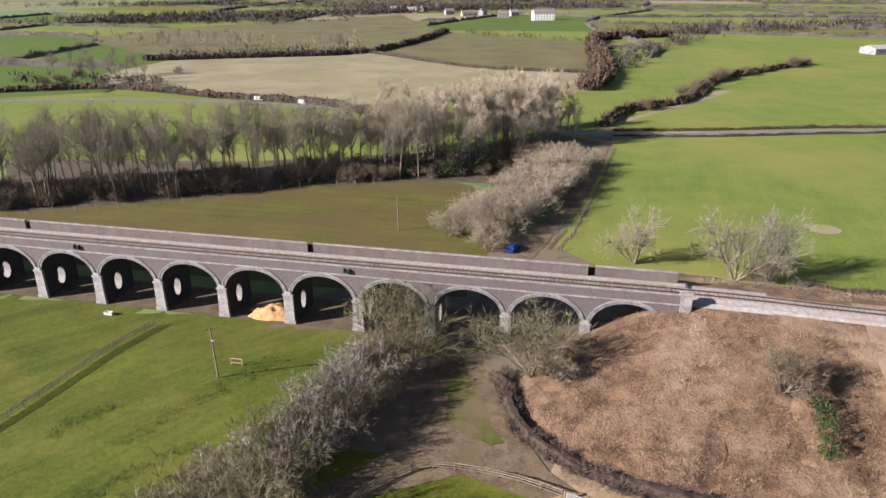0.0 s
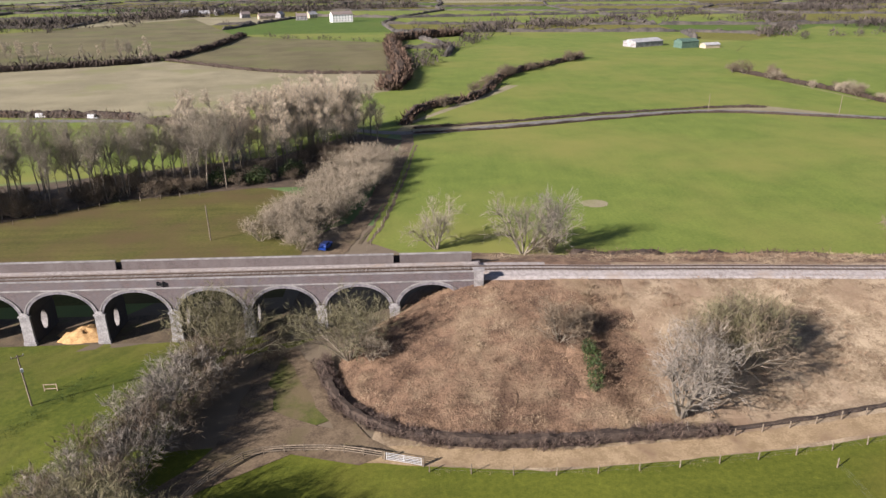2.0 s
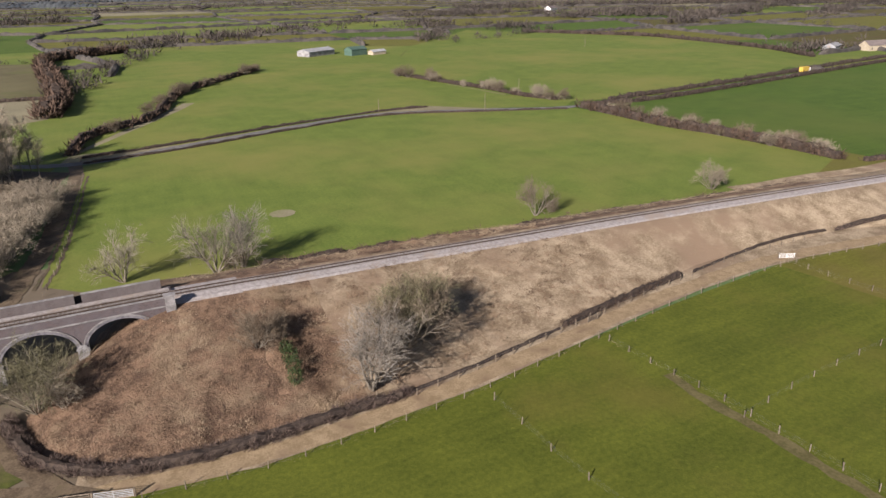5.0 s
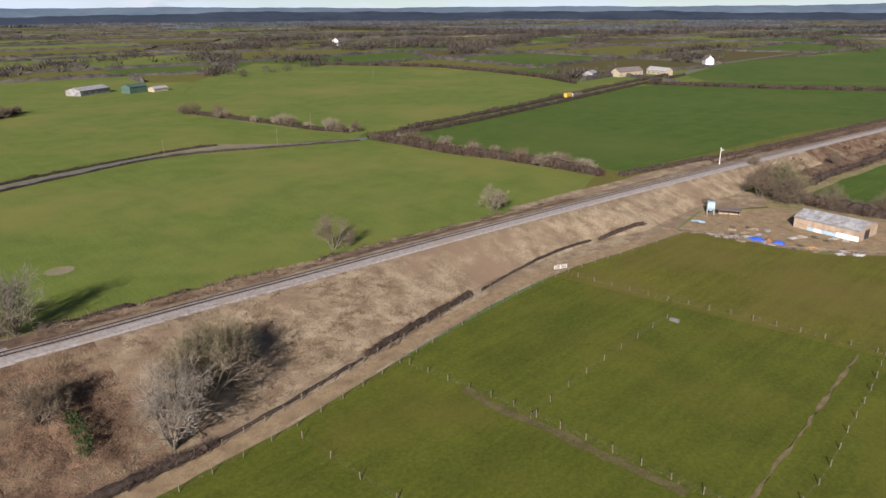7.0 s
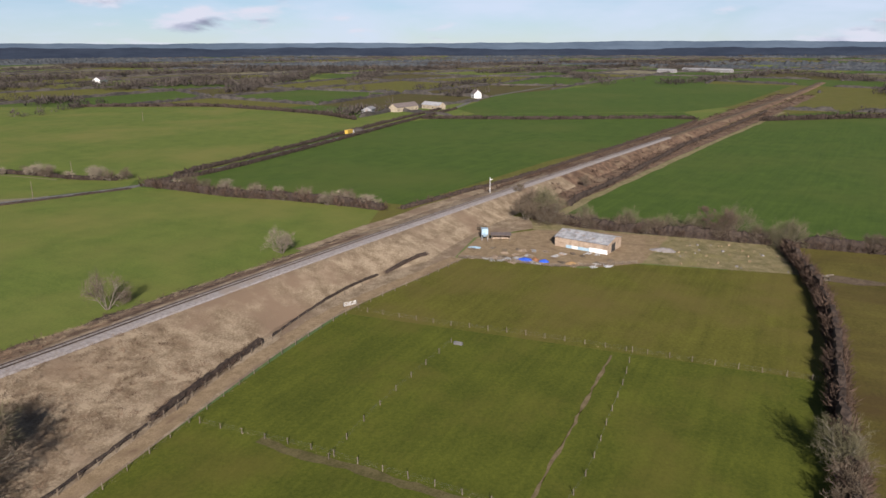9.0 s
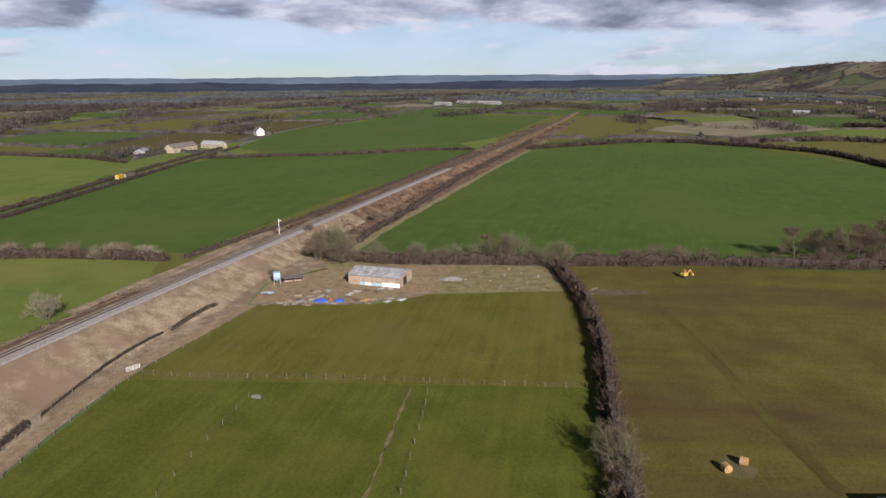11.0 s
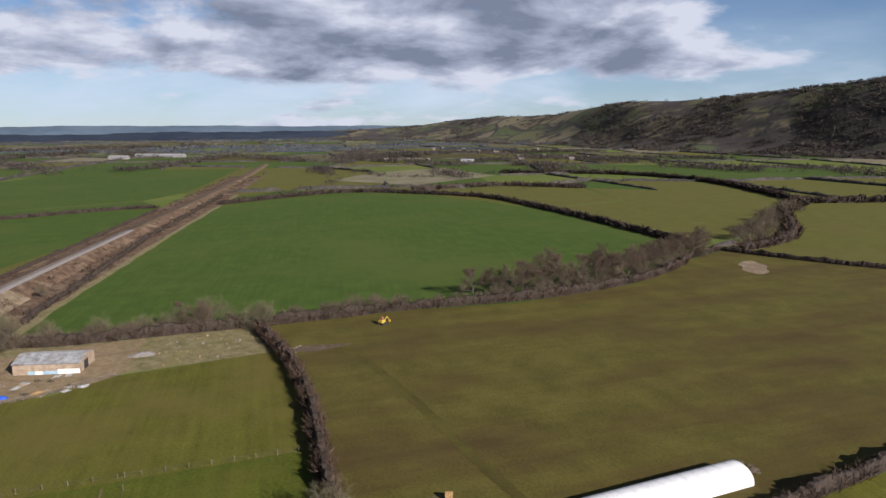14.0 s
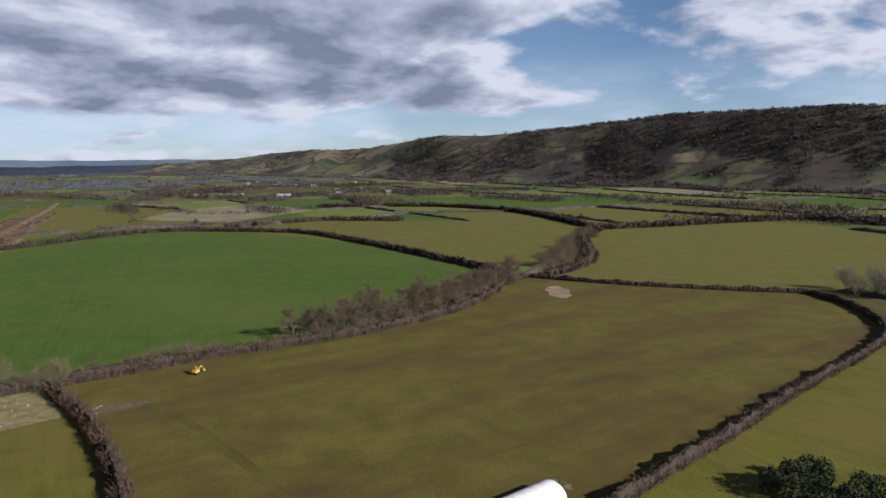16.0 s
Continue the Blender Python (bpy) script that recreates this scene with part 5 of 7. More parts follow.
for k in range(260):
    a = rs.random()
    spots.append((rs.uniform(204, 214) + 4 * a, rs.uniform(-24, 25), 0.05, rs.uniform(0.15, 0.4), 0.4))
scatter("rough_tufts", "rough straw and olive tussocks beside the barn", "grass", spots, ROUGH, 18, 1.0, 0.8, 0.07, 15)
spots = []
for pts in ([(18, 58), (32, 53.6), (48, 50.6), (67, 48.3), (89, 47.3), (106, 46.6), (125, 45.3), (145, 42.3), (160, 38.5), (185, 29.8), (203, 23.8)], [(153, 41), (150, 18), (149, -2), (146.5, -25), (144, -45), (141.5, -66)], [(94, 45), (92, 24), (88, 1), (84, -24), (82, -54)], [(9, 66), (20, 62), (33, 58.3), (48, 55.3)]):
    line = spline([(x, y, 0) for x, y in pts], 0.5)
    spots += [(x + rs.gauss(0, 0.35), y + rs.gauss(0, 0.35), surface_z(x, y) + 0.05, rs.uniform(0.12, 0.42), 0.3) for x, y, _ in line if rs.random() < 0.8]
scatter("fence_tufts", "uncut pale tufts of grass along the fences", "grass", spots, ROUGH, 14, 1.0, 0.8, 0.07, 16)


# ---- fences ----
def on_ground(x, y, lift=0.0):
    return surface_z(x, y) + lift


POST = mesh_from("post", *box(0, 0, -0.2, 0.13, 0.13, 1.5, 0.85), WOOD)


def wire_fence(label, pts, gap=4.5, wires=(0.45, 0.85, 1.15), tall=1.0, lean=4.0):
    thing = tagged(new("wire_fence"), label, "fence")
    line = spline([(x, y, 0) for x, y in pts], gap)
    r = random.Random(len(pts) + int(pts[0][0]))
    for x, y, _ in line:
        ob = new("post", POST)
        ob.parent = thing
        ob.matrix_basis = pose(x, y, on_ground(x, y), r.uniform(-lean, lean), r.uniform(-lean, lean), r.uniform(0, 90)) @ Matrix.Diagonal((1, 1, tall * r.uniform(0.9, 1.12), 1))
    for h in wires:
        run = line.copy()
        run[:, 2] = [on_ground(x, y, h * tall) for x, y, _ in run]
        piece("wire", *ribbon(run, [(0.004, -0.004), (0.004, 0.004), (-0.004, 0.004), (-0.004, -0.004)][::-1]), WIRE, thing)
    return thing


def rail_fence(label, pts, gap=2.4, mat=WOOD):
    thing = tagged(new("rail_fence"), label, "fence")
    line = spline([(x, y, 0) for x, y in pts], gap)
    for x, y, _ in line:
        ob = new("post", POST)
        ob.parent = thing
        ob.matrix_basis = pose(x, y, on_ground(x, y))
    for (x0, y0, _), (x1, y1, _) in zip(line, line[1:]):
        for h in (0.45, 0.8, 1.12):
            run = np.array([(x0, y0, on_ground(x0, y0, h)), (x1, y1, on_ground(x1, y1, h))])
            piece("rail", *ribbon(run, [(0.04, -0.06), (0.04, 0.06), (-0.04, 0.06), (-0.04, -0.06)][::-1]), mat, thing)
    return thing


wire_fence("wire fence on wooden posts across the paddocks", [(94, 45), (93, 36), (92, 24), (90, 13), (88, 1), (86, -10), (84, -24), (83, -40), (82, -56)])
wire_fence("wire fence on wooden posts below the muddy paddock", [(153, 41), (150, 18), (149, -2), (146.5, -25), (144, -45), (141.5, -68)])
wire_fence("short wire fence dividing two paddocks", [(140, 11), (123, 14), (111, 16), (99, 17.3), (90, 18)], 6.0)
wire_fence("wire fence on wooden posts between paddocks", [(146, -28.5), (129, -27), (114, -25), (98, -23), (86, -20)], 5.5)
wire_fence("wire fence on short wooden posts", [(66, 45), (64.5, 37), (63, 30), (62, 20), (61, 10)], 6.0)
wire_fence("wire fence with mossy posts along the lane", [(18, 58), (32, 53.3), (48, 50.3), (67, 48), (89, 47), (106, 46.3), (125, 45), (145, 42), (160, 38.2), (185, 29.5), (203, 23.5)], 5.0)
wire_fence("wire fence at the foot of the bank", [(58, 53.8), (72, 53), (92, 52.6), (110, 52), (130, 51), (150, 49.6), (170, 45)], 4.0)
wire_fence("railway boundary fence of posts and wire", [(38, 117), (60, 112.5), (104, 99.5), (131, 91.5), (169, 79.5), (217, 65)], 5.0)
wire_fence("wire fence along the edge of the wood", [(-120, 158), (-104, 161), (-69, 169), (-35, 184), (-14, 186)], 5.0)
wire_fence("wire fence beside the rutted track", [(23, 132), (31, 152), (44, 190), (56, 228)], 4.0)
rail_fence("dark post-and-rail fence round the lane's corner", [(13, 62), (8.5, 64.5), (4, 66), (-1, 67), (-4, 66.5), (-8, 63.5), (-11, 60), (-13, 55)])
rail_fence("long post-and-rail fence across the meadow", [(-49, 106), (-52, 96), (-54, 88), (-56, 81), (-58.5, 74), (-61, 67), (-64, 59)])
rail_fence("pale post-and-rail fence at the farmyard", [(203, 26), (203.5, 18), (202.5, 6), (202, -4), (205, -14), (209, -22), (212, -28)])


def field_gate(x, y, turn, width, mat, label):
    thing = tagged(new("field_gate"), label, "gate")
    thing.matrix_basis = pose(x, y, on_ground(x, y), 0, 0, turn)
    for h in (0.2, 0.42, 0.66, 0.9, 1.15):
        piece("bar", *box(width / 2, 0, h, width, 0.05, 0.06), mat, thing)
    for p in (0.03, width / 2, width - 0.03):
        piece("upright", *box(p, 0, 0.15, 0.06, 0.06, 1.1), mat, thing)
    for p in (-0.2, width + 0.2):
        piece("gatepost", *box(p, 0, -0.2, 0.2, 0.2, 1.6), WOOD, thing)
    return thing


field_gate(13.4, 61.6, -30, 4.6, GALV, "pale galvanised steel field gate beside the lane")
field_gate(154, 43.5, -40, 3.4, WHITE, "white field gate at the paddock's corner")
field_gate(97, 51.8, -3, 2.2, WOOD, "weathered wooden wicket gate on the bank side")


def pole(x, y, height, label, cross=True, mat=WOOD):
    thing = tagged(new("utility_pole"), label, "utility pole")
    thing.matrix_basis = pose(x, y, on_ground(x, y), 1.2, -1.5, 20)
    v, f = tubes([(np.array([0, 0, -0.3]), np.array([0, 0, height]), 0.15, 0.10)], 8)
    piece("shaft", v, f, mat, thing, smooth=True)
    if cross:
        piece("crossarm", *box(0, 0, height - 0.35, 1.7, 0.1, 0.12), mat, thing)
        for o in (-0.7, 0, 0.7):
            piece("insulator", *box(o, 0, height - 0.23, 0.08, 0.08, 0.2, 0.6), WHITE, thing)
        piece("transformer", *box(0.05, -0.22, height - 2.6, 0.4, 0.35, 0.5, 0.9), GALV, thing, "small grey transformer box")
    return thing


pole(-32.6, 87.6, 8.4, "weathered wooden electricity pole in the meadow")
pole(-10, 149, 8.5, "plain wooden pole behind the viaduct", False)
pole(190, 249, 8, "thin wooden pole beside the road", False)
pole(237, 227, 8, "thin wooden pole beside the road", False)
pole(280, 246, 9, "pale wooden pole near the road junction", False)
pole(520, 395, 9, "distant wooden pole in a pasture", False)


def signal(x, y):
    z = surface_z(x, y)
    thing = tagged(new("railway_signal"), "white-painted railway semaphore signal post", "signal")
    thing.matrix_basis = pose(x, y, z, 0, 0, -30)
    v, f = tubes([(np.array([0, 0, -0.3]), np.array([0, 0, 6.2]), 0.14, 0.1)], 8)
    piece("post", v, f, WHITE, thing, smooth=True)
    piece("arm", *box(0.75, 0, 5.4, 1.5, 0.06, 0.3), WHITE, thing)
    piece("finial", *box(0, 0, 6.2, 0.22, 0.22, 0.5, 0.2), WHITE, thing)


signal(282, 33.5)


# ---- sleepers ----
SLEEPER_MESH = mesh_from("sleeper", *box(0, 0, -0.2, 2.6, 0.26, 0.14, 0.97), SLEEPER)
SLEEP_LINE = spline([tuple(p) for p in TRACK[::4] if p[0] < 420], 0.72)
left = sides(SLEEP_LINE)
near_box = [k for k, p in enumerate(SLEEP_LINE) if -66 < p[0] < 142]
track_thing = tagged(new("sleeper_row"), "worn timber sleepers under the rails", "sleepers", kind="structure")
rest = []
for k, (p, l) in enumerate(zip(SLEEP_LINE, left)):
    a = math.degrees(math.atan2(l[1], l[0]))
    if near_box[0] <= k <= near_box[-1] and k - near_box[0] < 300:
        ob = new("sleeper", SLEEPER_MESH)
        ob.parent = track_thing
        ob.matrix_basis = pose(p[0], p[1], p[2] - 0.09, 0, 0, a)
    else:
        c, s = math.cos(radians(a)), math.sin(radians(a))
        vv, ff = box(0, 0, -0.2, 2.6, 0.26, 0.14, 0.97)
        rest.append(([(p[0] + x * c - y * s, p[1] + x * s + y * c, p[2] - 0.09 + z) for x, y, z in vv], ff))
far_sleepers = piece("far_sleepers", *join(*rest), SLEEPER, track_thing)
tagged(far_sleepers, kind="stuff")


# ---- buildings ----
def gable(length, width, wall, ridge, over=0.4):
    """Walls and the two roof slopes of a plain gabled building, its middle at the origin, long side along x."""
    l, w = length / 2, width / 2
    walls = ([(-l, -w, -0.5), (l, -w, -0.5), (l, w, -0.5), (-l, w, -0.5), (-l, -w, wall), (l, -w, wall), (l, w, wall), (-l, w, wall), (-l, 0, ridge), (l, 0, ridge)],
             [(0, 1, 5, 4), (2, 3, 7, 6), (1, 2, 6, 9, 5), (3, 0, 4, 8, 7)])
    k = (ridge - wall) / w
    slopes = []
    for s in (-1, 1):
        e, z0, t = w + over, wall - k * over, 0.14
        q = [(-l - over, s * e, z0), (l + over, s * e, z0), (l + over, 0, ridge), (-l - over, 0, ridge)]
        v = [(x, y, z + 0.03) for x, y, z in q] + [(x, y, z + t) for x, y, z in q]
        slopes.append((v, [(0, 1, 2, 3), (7, 6, 5, 4), (0, 4, 5, 1), (1, 5, 6, 2), (2, 6, 7, 3), (3, 7, 4, 0)]))
    return walls, slopes


def house(name, label, category, x, y, turn, length, width, wall, ridge, wall_mat, roof_mat, windows=0, chimney=0, door=False, storeys=1):
    thing = tagged(new(name), label, category)
    thing.matrix_basis = pose(x, y, 0, 0, 0, turn)
    walls, slopes = gable(length, width, wall, ridge)
    piece("wall", *walls, wall_mat, thing)
    for s in slopes:
        piece("roof", *s, roof_mat, thing)
    for side in (-1, 1):
        for k in range(windows):
            for st in range(storeys):
                wx = -length / 2 + (k + 0.5) * length / windows
                piece("window", *box(wx, side * (width / 2), 1.0 + st * 2.8, 1.1, 0.12, 1.3), GLASS, thing)
    for c in range(chimney):
        piece("chimney", *box((-1 if c == 0 else 1) * (length / 2 - 0.8), 0, ridge - 0.6, 0.9, 0.7, 1.9), COTSWOLD, thing)
    if door:
        piece("door", *box(length / 2, 0, 0, 0.14, min(3.4, width * 0.4), wall * 0.86), GLASS, thing)
    return thing


def make_barn():
    """The farmyard barn: boarded sides with a pale skirting, a low roof of corrugated sheets."""
    thing = tagged(new("barn"), "long low timber barn with a patched grey sheet roof", "barn")
    thing.matrix_basis = pose(227.8, -11.8, 0, 0, 0, -109)
    L, W, H, R = 18.5, 11.5, 3.3, 4.7
    walls, _ = gable(L, W, H, R)
    piece("frame_wall", *walls, BOARD, thing)
    for k in range(9):
        for s in (-1, 1):
            x = -L / 2 + (k + 0.5) * L / 9
            piece("board", *box(x, s * (W / 2 + 0.04), 1.15, L / 9 - 0.08, 0.08, 2.1), BOARD, thing)
            if s < 0 and k > 1:
                piece("pale_panel", *box(x, s * (W / 2 + 0.06), 0.0, L / 9 - 0.03, 0.08, 1.5 if k > 5 else 1.1), WHITE if k > 5 or k == 3 else PALEBLUE, thing)
    k = (R - H) / (W / 2)
    for s in (-1, 1):
        for n in range(11):
            x0 = -L / 2 - 0.3 + n * (L + 0.6) / 11
            v, f = [], []
            ribs = 12
            for i in range(ribs + 1):
                x = x0 + (L + 0.6) / 11 * i / ribs
                z = 0.06 * (i % 2) + 0.05 + 0.015 * (n % 3)
                v += [(x, s * (W / 2 + 0.5), H - k * 0.5 + z), (x, 0, R + z)]
            f = [(2 * i, 2 * i + 2, 2 * i + 3, 2 * i + 1) if s < 0 else (2 * i + 1, 2 * i + 3, 2 * i + 2, 2 * i) for i in range(ribs)]
            piece("roof_sheet", v, f, SHEET, thing)
    # solid near-black slab paints the shade inside the open door
    piece("doorway", *box(L / 2 + 0.03, -1.0, 0, 0.1, 3.0, 2.7), GLASS, thing, "dark open doorway")
    piece("lintel", *box(L / 2 + 0.08, -1.0, 2.7, 0.14, 3.4, 0.25), WOOD, thing)
    return thing


make_barn()


def hopper(x, y):
    thing = tagged(new("feed_hopper"), "pale blue metal feed hopper on legs", "hopper")
    thing.matrix_basis = pose(x, y, 0, 0, 0, 20)
    piece("bin", *join(box(0, 0, 2.3, 2.2, 2.2, 1.9), ([(-1.1, -1.1, 2.3), (1.1, -1.1, 2.3), (1.1, 1.1, 2.3), (-1.1, 1.1, 2.3), (-0.3, -0.3, 1.2), (0.3, -0.3, 1.2), (0.3, 0.3, 1.2), (-0.3, 0.3, 1.2)], [(0, 4, 5, 1), (1, 5, 6, 2), (2, 6, 7, 3), (3, 7, 4, 0)])), PALEBLUE, thing)
    for a, b in ((-1, -1), (1, -1), (1, 1), (-1, 1)):
        piece("leg", *box(a, b, -0.1, 0.14, 0.14, 2.5), GALV, thing)


hopper(226, 23)


def open_shelter(x, y, turn):
    thing = tagged(new("open_shelter"), "ramshackle open shelter of poles and dark sheets", "shelter")
    thing.matrix_basis = pose(x, y, 0, 0, 0, turn)
    for a in (-3, 0, 3):
        for b in (-1.6, 1.6):
            piece("post", *box(a, b, -0.1, 0.16, 0.16, 2.4), WOOD, thing)
    piece("roof", *box(0, 0, 2.3, 7, 4, 0.1), SLATE, thing)
    piece("back_panel", *box(0, 1.6, 0.2, 6.4, 0.08, 1.8), BOARD, thing)


open_shelter(227, 17.5, -75)


def heap(name, label, category, x, y, rx, ry, h, mat, seed=1, turn=0.0, z=None):
    r = np.random.RandomState(seed)
    n, rings = 18, 6
    v = [(0, 0, h * r.uniform(0.85, 1.05))]
    for k in range(1, rings + 1):
        t = k / rings
        for i in range(n):
            a = 2 * math.pi * i / n
            w = 1 + r.normal(0, 0.09)
            v.append((rx * t * math.cos(a) * w, ry * t * math.sin(a) * w, h * (1 - t**1.6) * (1 + r.normal(0, 0.12)) - (0.12 if k == rings else 0)))
    f = [(0, 1 + i, 1 + (i + 1) % n) for i in range(n)]
    for k in range(rings - 1):
        for i in range(n):
            a, b = 1 + k * n + i, 1 + k * n + (i + 1) % n
            f.append((a, a + n, b + n, b))
    ob = piece(name, v, f, mat, smooth=True, at=pose(x, y, ground_z(x, y) if z is None else z, 0, 0, turn))
    return tagged(ob, label, category)


heap("straw_mound", "orange-yellow mound of straw under an arch", "mound", -30.2, 112.4, 5.2, 4.0, 1.7, STRAWHEAP, 2, -13)
heap("tarpaulin", "crumpled bright blue tarpaulin in the farmyard", "tarpaulin", 206.5, 5.5, 1.6, 3.0, 0.9, BLUE, 3)
heap("tarpaulin", "crumpled bright blue tarpaulin in the farmyard", "tarpaulin", 206.5, -0.3, 1.3, 1.9, 0.8, BLUE, 4)
heap("plastic_sheet", "pale blue plastic sheet lying on the ground", "sheet", 216, 24, 1.2, 2.6, 0.5, PALEBLUE, 5)
heap("soil_heap", "low heap of pale rubble and soil", "heap", 229, -36, 2.5, 4.5, 0.9, BALLAST, 6)
heap("silage_heap", "orange-brown heap beside the yard fence", "heap", 206, -9, 1.2, 2.4, 0.9, STRAWHEAP, 7)
heap("rubble_heap", "grey heap of scrap and stones", "heap", 207, 2.5, 1.3, 1.3, 1.1, RUST, 8)
for k in range(58):
    y = rs.uniform(-24, 24)
    x = (rs.uniform(203.5, 208) if rs.random() < 0.7 else rs.uniform(208, 218)) + max(0, -12 - y) * 0.5
    kind = k % 3
    ob = new("plank_stack")
    ob.matrix_basis = pose(x, y, 0.09, 0, 0, rs.uniform(-40, 220))
    for j in range(5):
        piece("plank", *box(rs.uniform(-0.3, 0.3), 0.32 * j, 0.12 * (j % 2), rs.uniform(1.2, 3.2), 0.2, 0.12), (WOOD, BOARD, GALV)[kind], ob)
    tagged(ob, ("stack of weathered planks lying in the farmyard", "stack of brown boards lying in the farmyard", "stack of pale metal sheets in the farmyard")[kind], "planks", "stacks in the yard")
for k in range(34):
    x, y = rs.uniform(214, 243), rs.uniform(-72, -40)
    s = rs.uniform(0.3, 0.9)
    ob = piece("rubble_stone", *box(0, 0, -0.1, s, s * rs.uniform(0.6, 1.2), s * 0.6, 0.75), DIRT if k % 3 else COPING, at=pose(x, y, 0.08, 0, 0, rs.uniform(0, 90)))
    tagged(ob, "pale block of rubble lying in rough grass", "stone", "rubble beside the barn")
for k in range(9):
    x, y = 212 + rs.uniform(-3, 4), -79 + rs.uniform(-3, 2)
    v, f = tubes([(np.array([-1.2, 0, 0.18]), np.array([1.2, 0, 0.2]), 0.17, 0.14)], 7)
    tagged(piece("log", v, f, BARK, at=pose(x, y, 0.06, 0, 0, rs.uniform(0, 180))), "cut grey log lying by the hedge", "log", "logs by the hedge")

# round bales, feed ring and digger in the pasture
for x, y, a in ((107.5, -80.5, 10), (109.5, -84.5, 60)):
    v, f = tubes([(np.array([-0.7, 0, 0.75]), np.array([0.7, 0, 0.75]), 0.78, 0.78)], 18)
    n = 18
    v, f = [tuple(c) for c in v] + [(-0.7, 0, 0.75), (0.7, 0, 0.75)], [tuple(c) for c in f]
    f += [(2 * n, (i + 1) % n, i) for i in range(n)] + [(2 * n + 1, n + i, n + (i + 1) % n) for i in range(n)]
    tagged(piece("round_bale", v, f, STRAWHEAP, at=pose(x, y, 0.04, 0, 0, a)), "round straw bale standing in the pasture", "bale", "bales in the pasture")
land("trodden_ground", [(108.5 + 3.6 * math.cos(a / 8 * math.pi), -83 + 3.2 * math.sin(a / 8 * math.pi) * (1 + 0.15 * math.sin(2.3 * a))) for a in range(16)], WORN, 0.075, "trodden earth round the bales")


def digger(x, y, turn):
    thing = tagged(new("digger"), "small yellow and rust excavator parked in the pasture", "excavator")
    thing.matrix_basis = pose(x, y, 0.05, 0, 0, turn)
    for s in (-0.85, 0.85):
        piece("crawler_track", *box(0, s, 0.0, 2.8, 0.45, 0.7, 0.85), RUBBER, thing)
    piece("house_body", *box(-0.3, 0, 0.75, 2.2, 1.7, 0.9, 0.92), YELLOW, thing)
    cab = piece("cab", *box(0.1, 0.35, 1.6, 1.1, 0.9, 1.1, 0.88), RUST, thing)
    piece("cab_window", *box(0.66, 0.35, 1.9, 0.06, 0.7, 0.6), GLASS, cab)
    boom = tubes([(np.array([0.8, -0.2, 1.2]), np.array([2.4, -0.2, 2.4]), 0.2, 0.16), (np.array([2.4, -0.2, 2.4]), np.array([3.6, -0.2, 0.9]), 0.16, 0.12)], 6)
    piece("boom", *boom, YELLOW, thing)
    piece("bucket", *box(3.7, -0.2, 0.2, 0.7, 0.8, 0.7, 0.7), YELLOW, thing)


digger(228, -116, -60)


def make_tunnel():
    """A long curved shed of white sheeting."""
    thing = tagged(new("polytunnel"), "long round-topped shed covered in taut white sheeting", "polytunnel")
    thing.matrix_basis = pose(91.2, -141.5, 0, 0, 0, 88)
    n, L, w, h = 20, 42.0, 3.9, 3.3
    arc = [(math.cos(math.pi * i / n) * w, math.sin(math.pi * i / n) ** 0.85 * h) for i in range(n + 1)]
    v = [(x, y, z) for x in np.linspace(0, L, 15) for y, z in arc]
    f = [(a * (n + 1) + i, a * (n + 1) + i + 1, (a + 1) * (n + 1) + i + 1, (a + 1) * (n + 1) + i) for a in range(14) for i in range(n)]
    piece("cover", v, f, SHEETING, thing, smooth=True)
    for e, flip in ((0.02, False), (L - 0.02, True)):
        v = [(e, y, z) for y, z in arc]
        piece("end_wall", v, [tuple(range(n + 1)) if flip else tuple(range(n, -1, -1))], GREENSHED, thing)
    for a in np.linspace(0, L, 15):
        v, f = [], []
        hoop = [np.array([a, y * 1.004, z * 1.004]) for y, z in arc]
        piece("hoop", *tubes([(p, q, 0.035, 0.035) for p, q in zip(hoop, hoop[1:])], 4), SHEETING, thing)


make_tunnel()
for k in range(7):
    pallet = tagged(new("pallet"), "weathered pallet lying beside the white shed", "pallet", "pallets by the shed")
    pallet.matrix_basis = pose(88 + rs.uniform(-3, 8), -146 + rs.uniform(-3, 2), 0.05, rs.uniform(-3, 3), 0, rs.uniform(0, 90))
    for j in range(6):
        piece("slat", *box(0.0, 0.22 * j - 0.5, 0.1, 1.2, 0.12, 0.03), WOOD, pallet)
    for side in (-0.5, 0.5):
        piece("bearer", *box(side, 0, 0, 0.1, 1.2, 0.1), WOOD, pallet)

# farms and houses in the distance
house("cattle_shed", "long white-roofed farm shed", "shed", 313, 512, 15, 30, 14, 4.0, 6, STONE, SHEET, 0, 0, True)
house("farm_shed", "dark green clad farm shed", "shed", 338, 490, 5, 16, 10, 5, 7, GREENSHED, GREENSHED, 0, 0, True)
house("lean_to", "pale low farm outbuilding", "shed", 354, 482, 5, 14, 7, 2.6, 4, COTSWOLD, SHEET)
house("manor", "large pale country house with rows of windows", "house", 124, 905, 8, 26, 12, 9, 12.5, WHITE, SLATE, 7, 2, False, 3)
for k, (x, y, t, l, h) in enumerate([(-45, 1090, 10, 14, 5), (-26, 1130, 40, 12, 5), (-8, 1180, 80, 13, 5), (37, 1000, 15, 22, 4), (56, 1020, 60, 12, 5), (80, 960, 0, 14, 5), (97, 1000, 30, 13, 5), (10, 1040, 20, 12, 5), (-70, 1120, 20, 16, 5)]):
    house("village_house", "small pale village house with a dark roof", "house", x, y, t, l, 8, h, h + 3.4, STONE if k % 3 else COTSWOLD, SLATE if k % 2 else SHEET, 3, 1, False, 2)
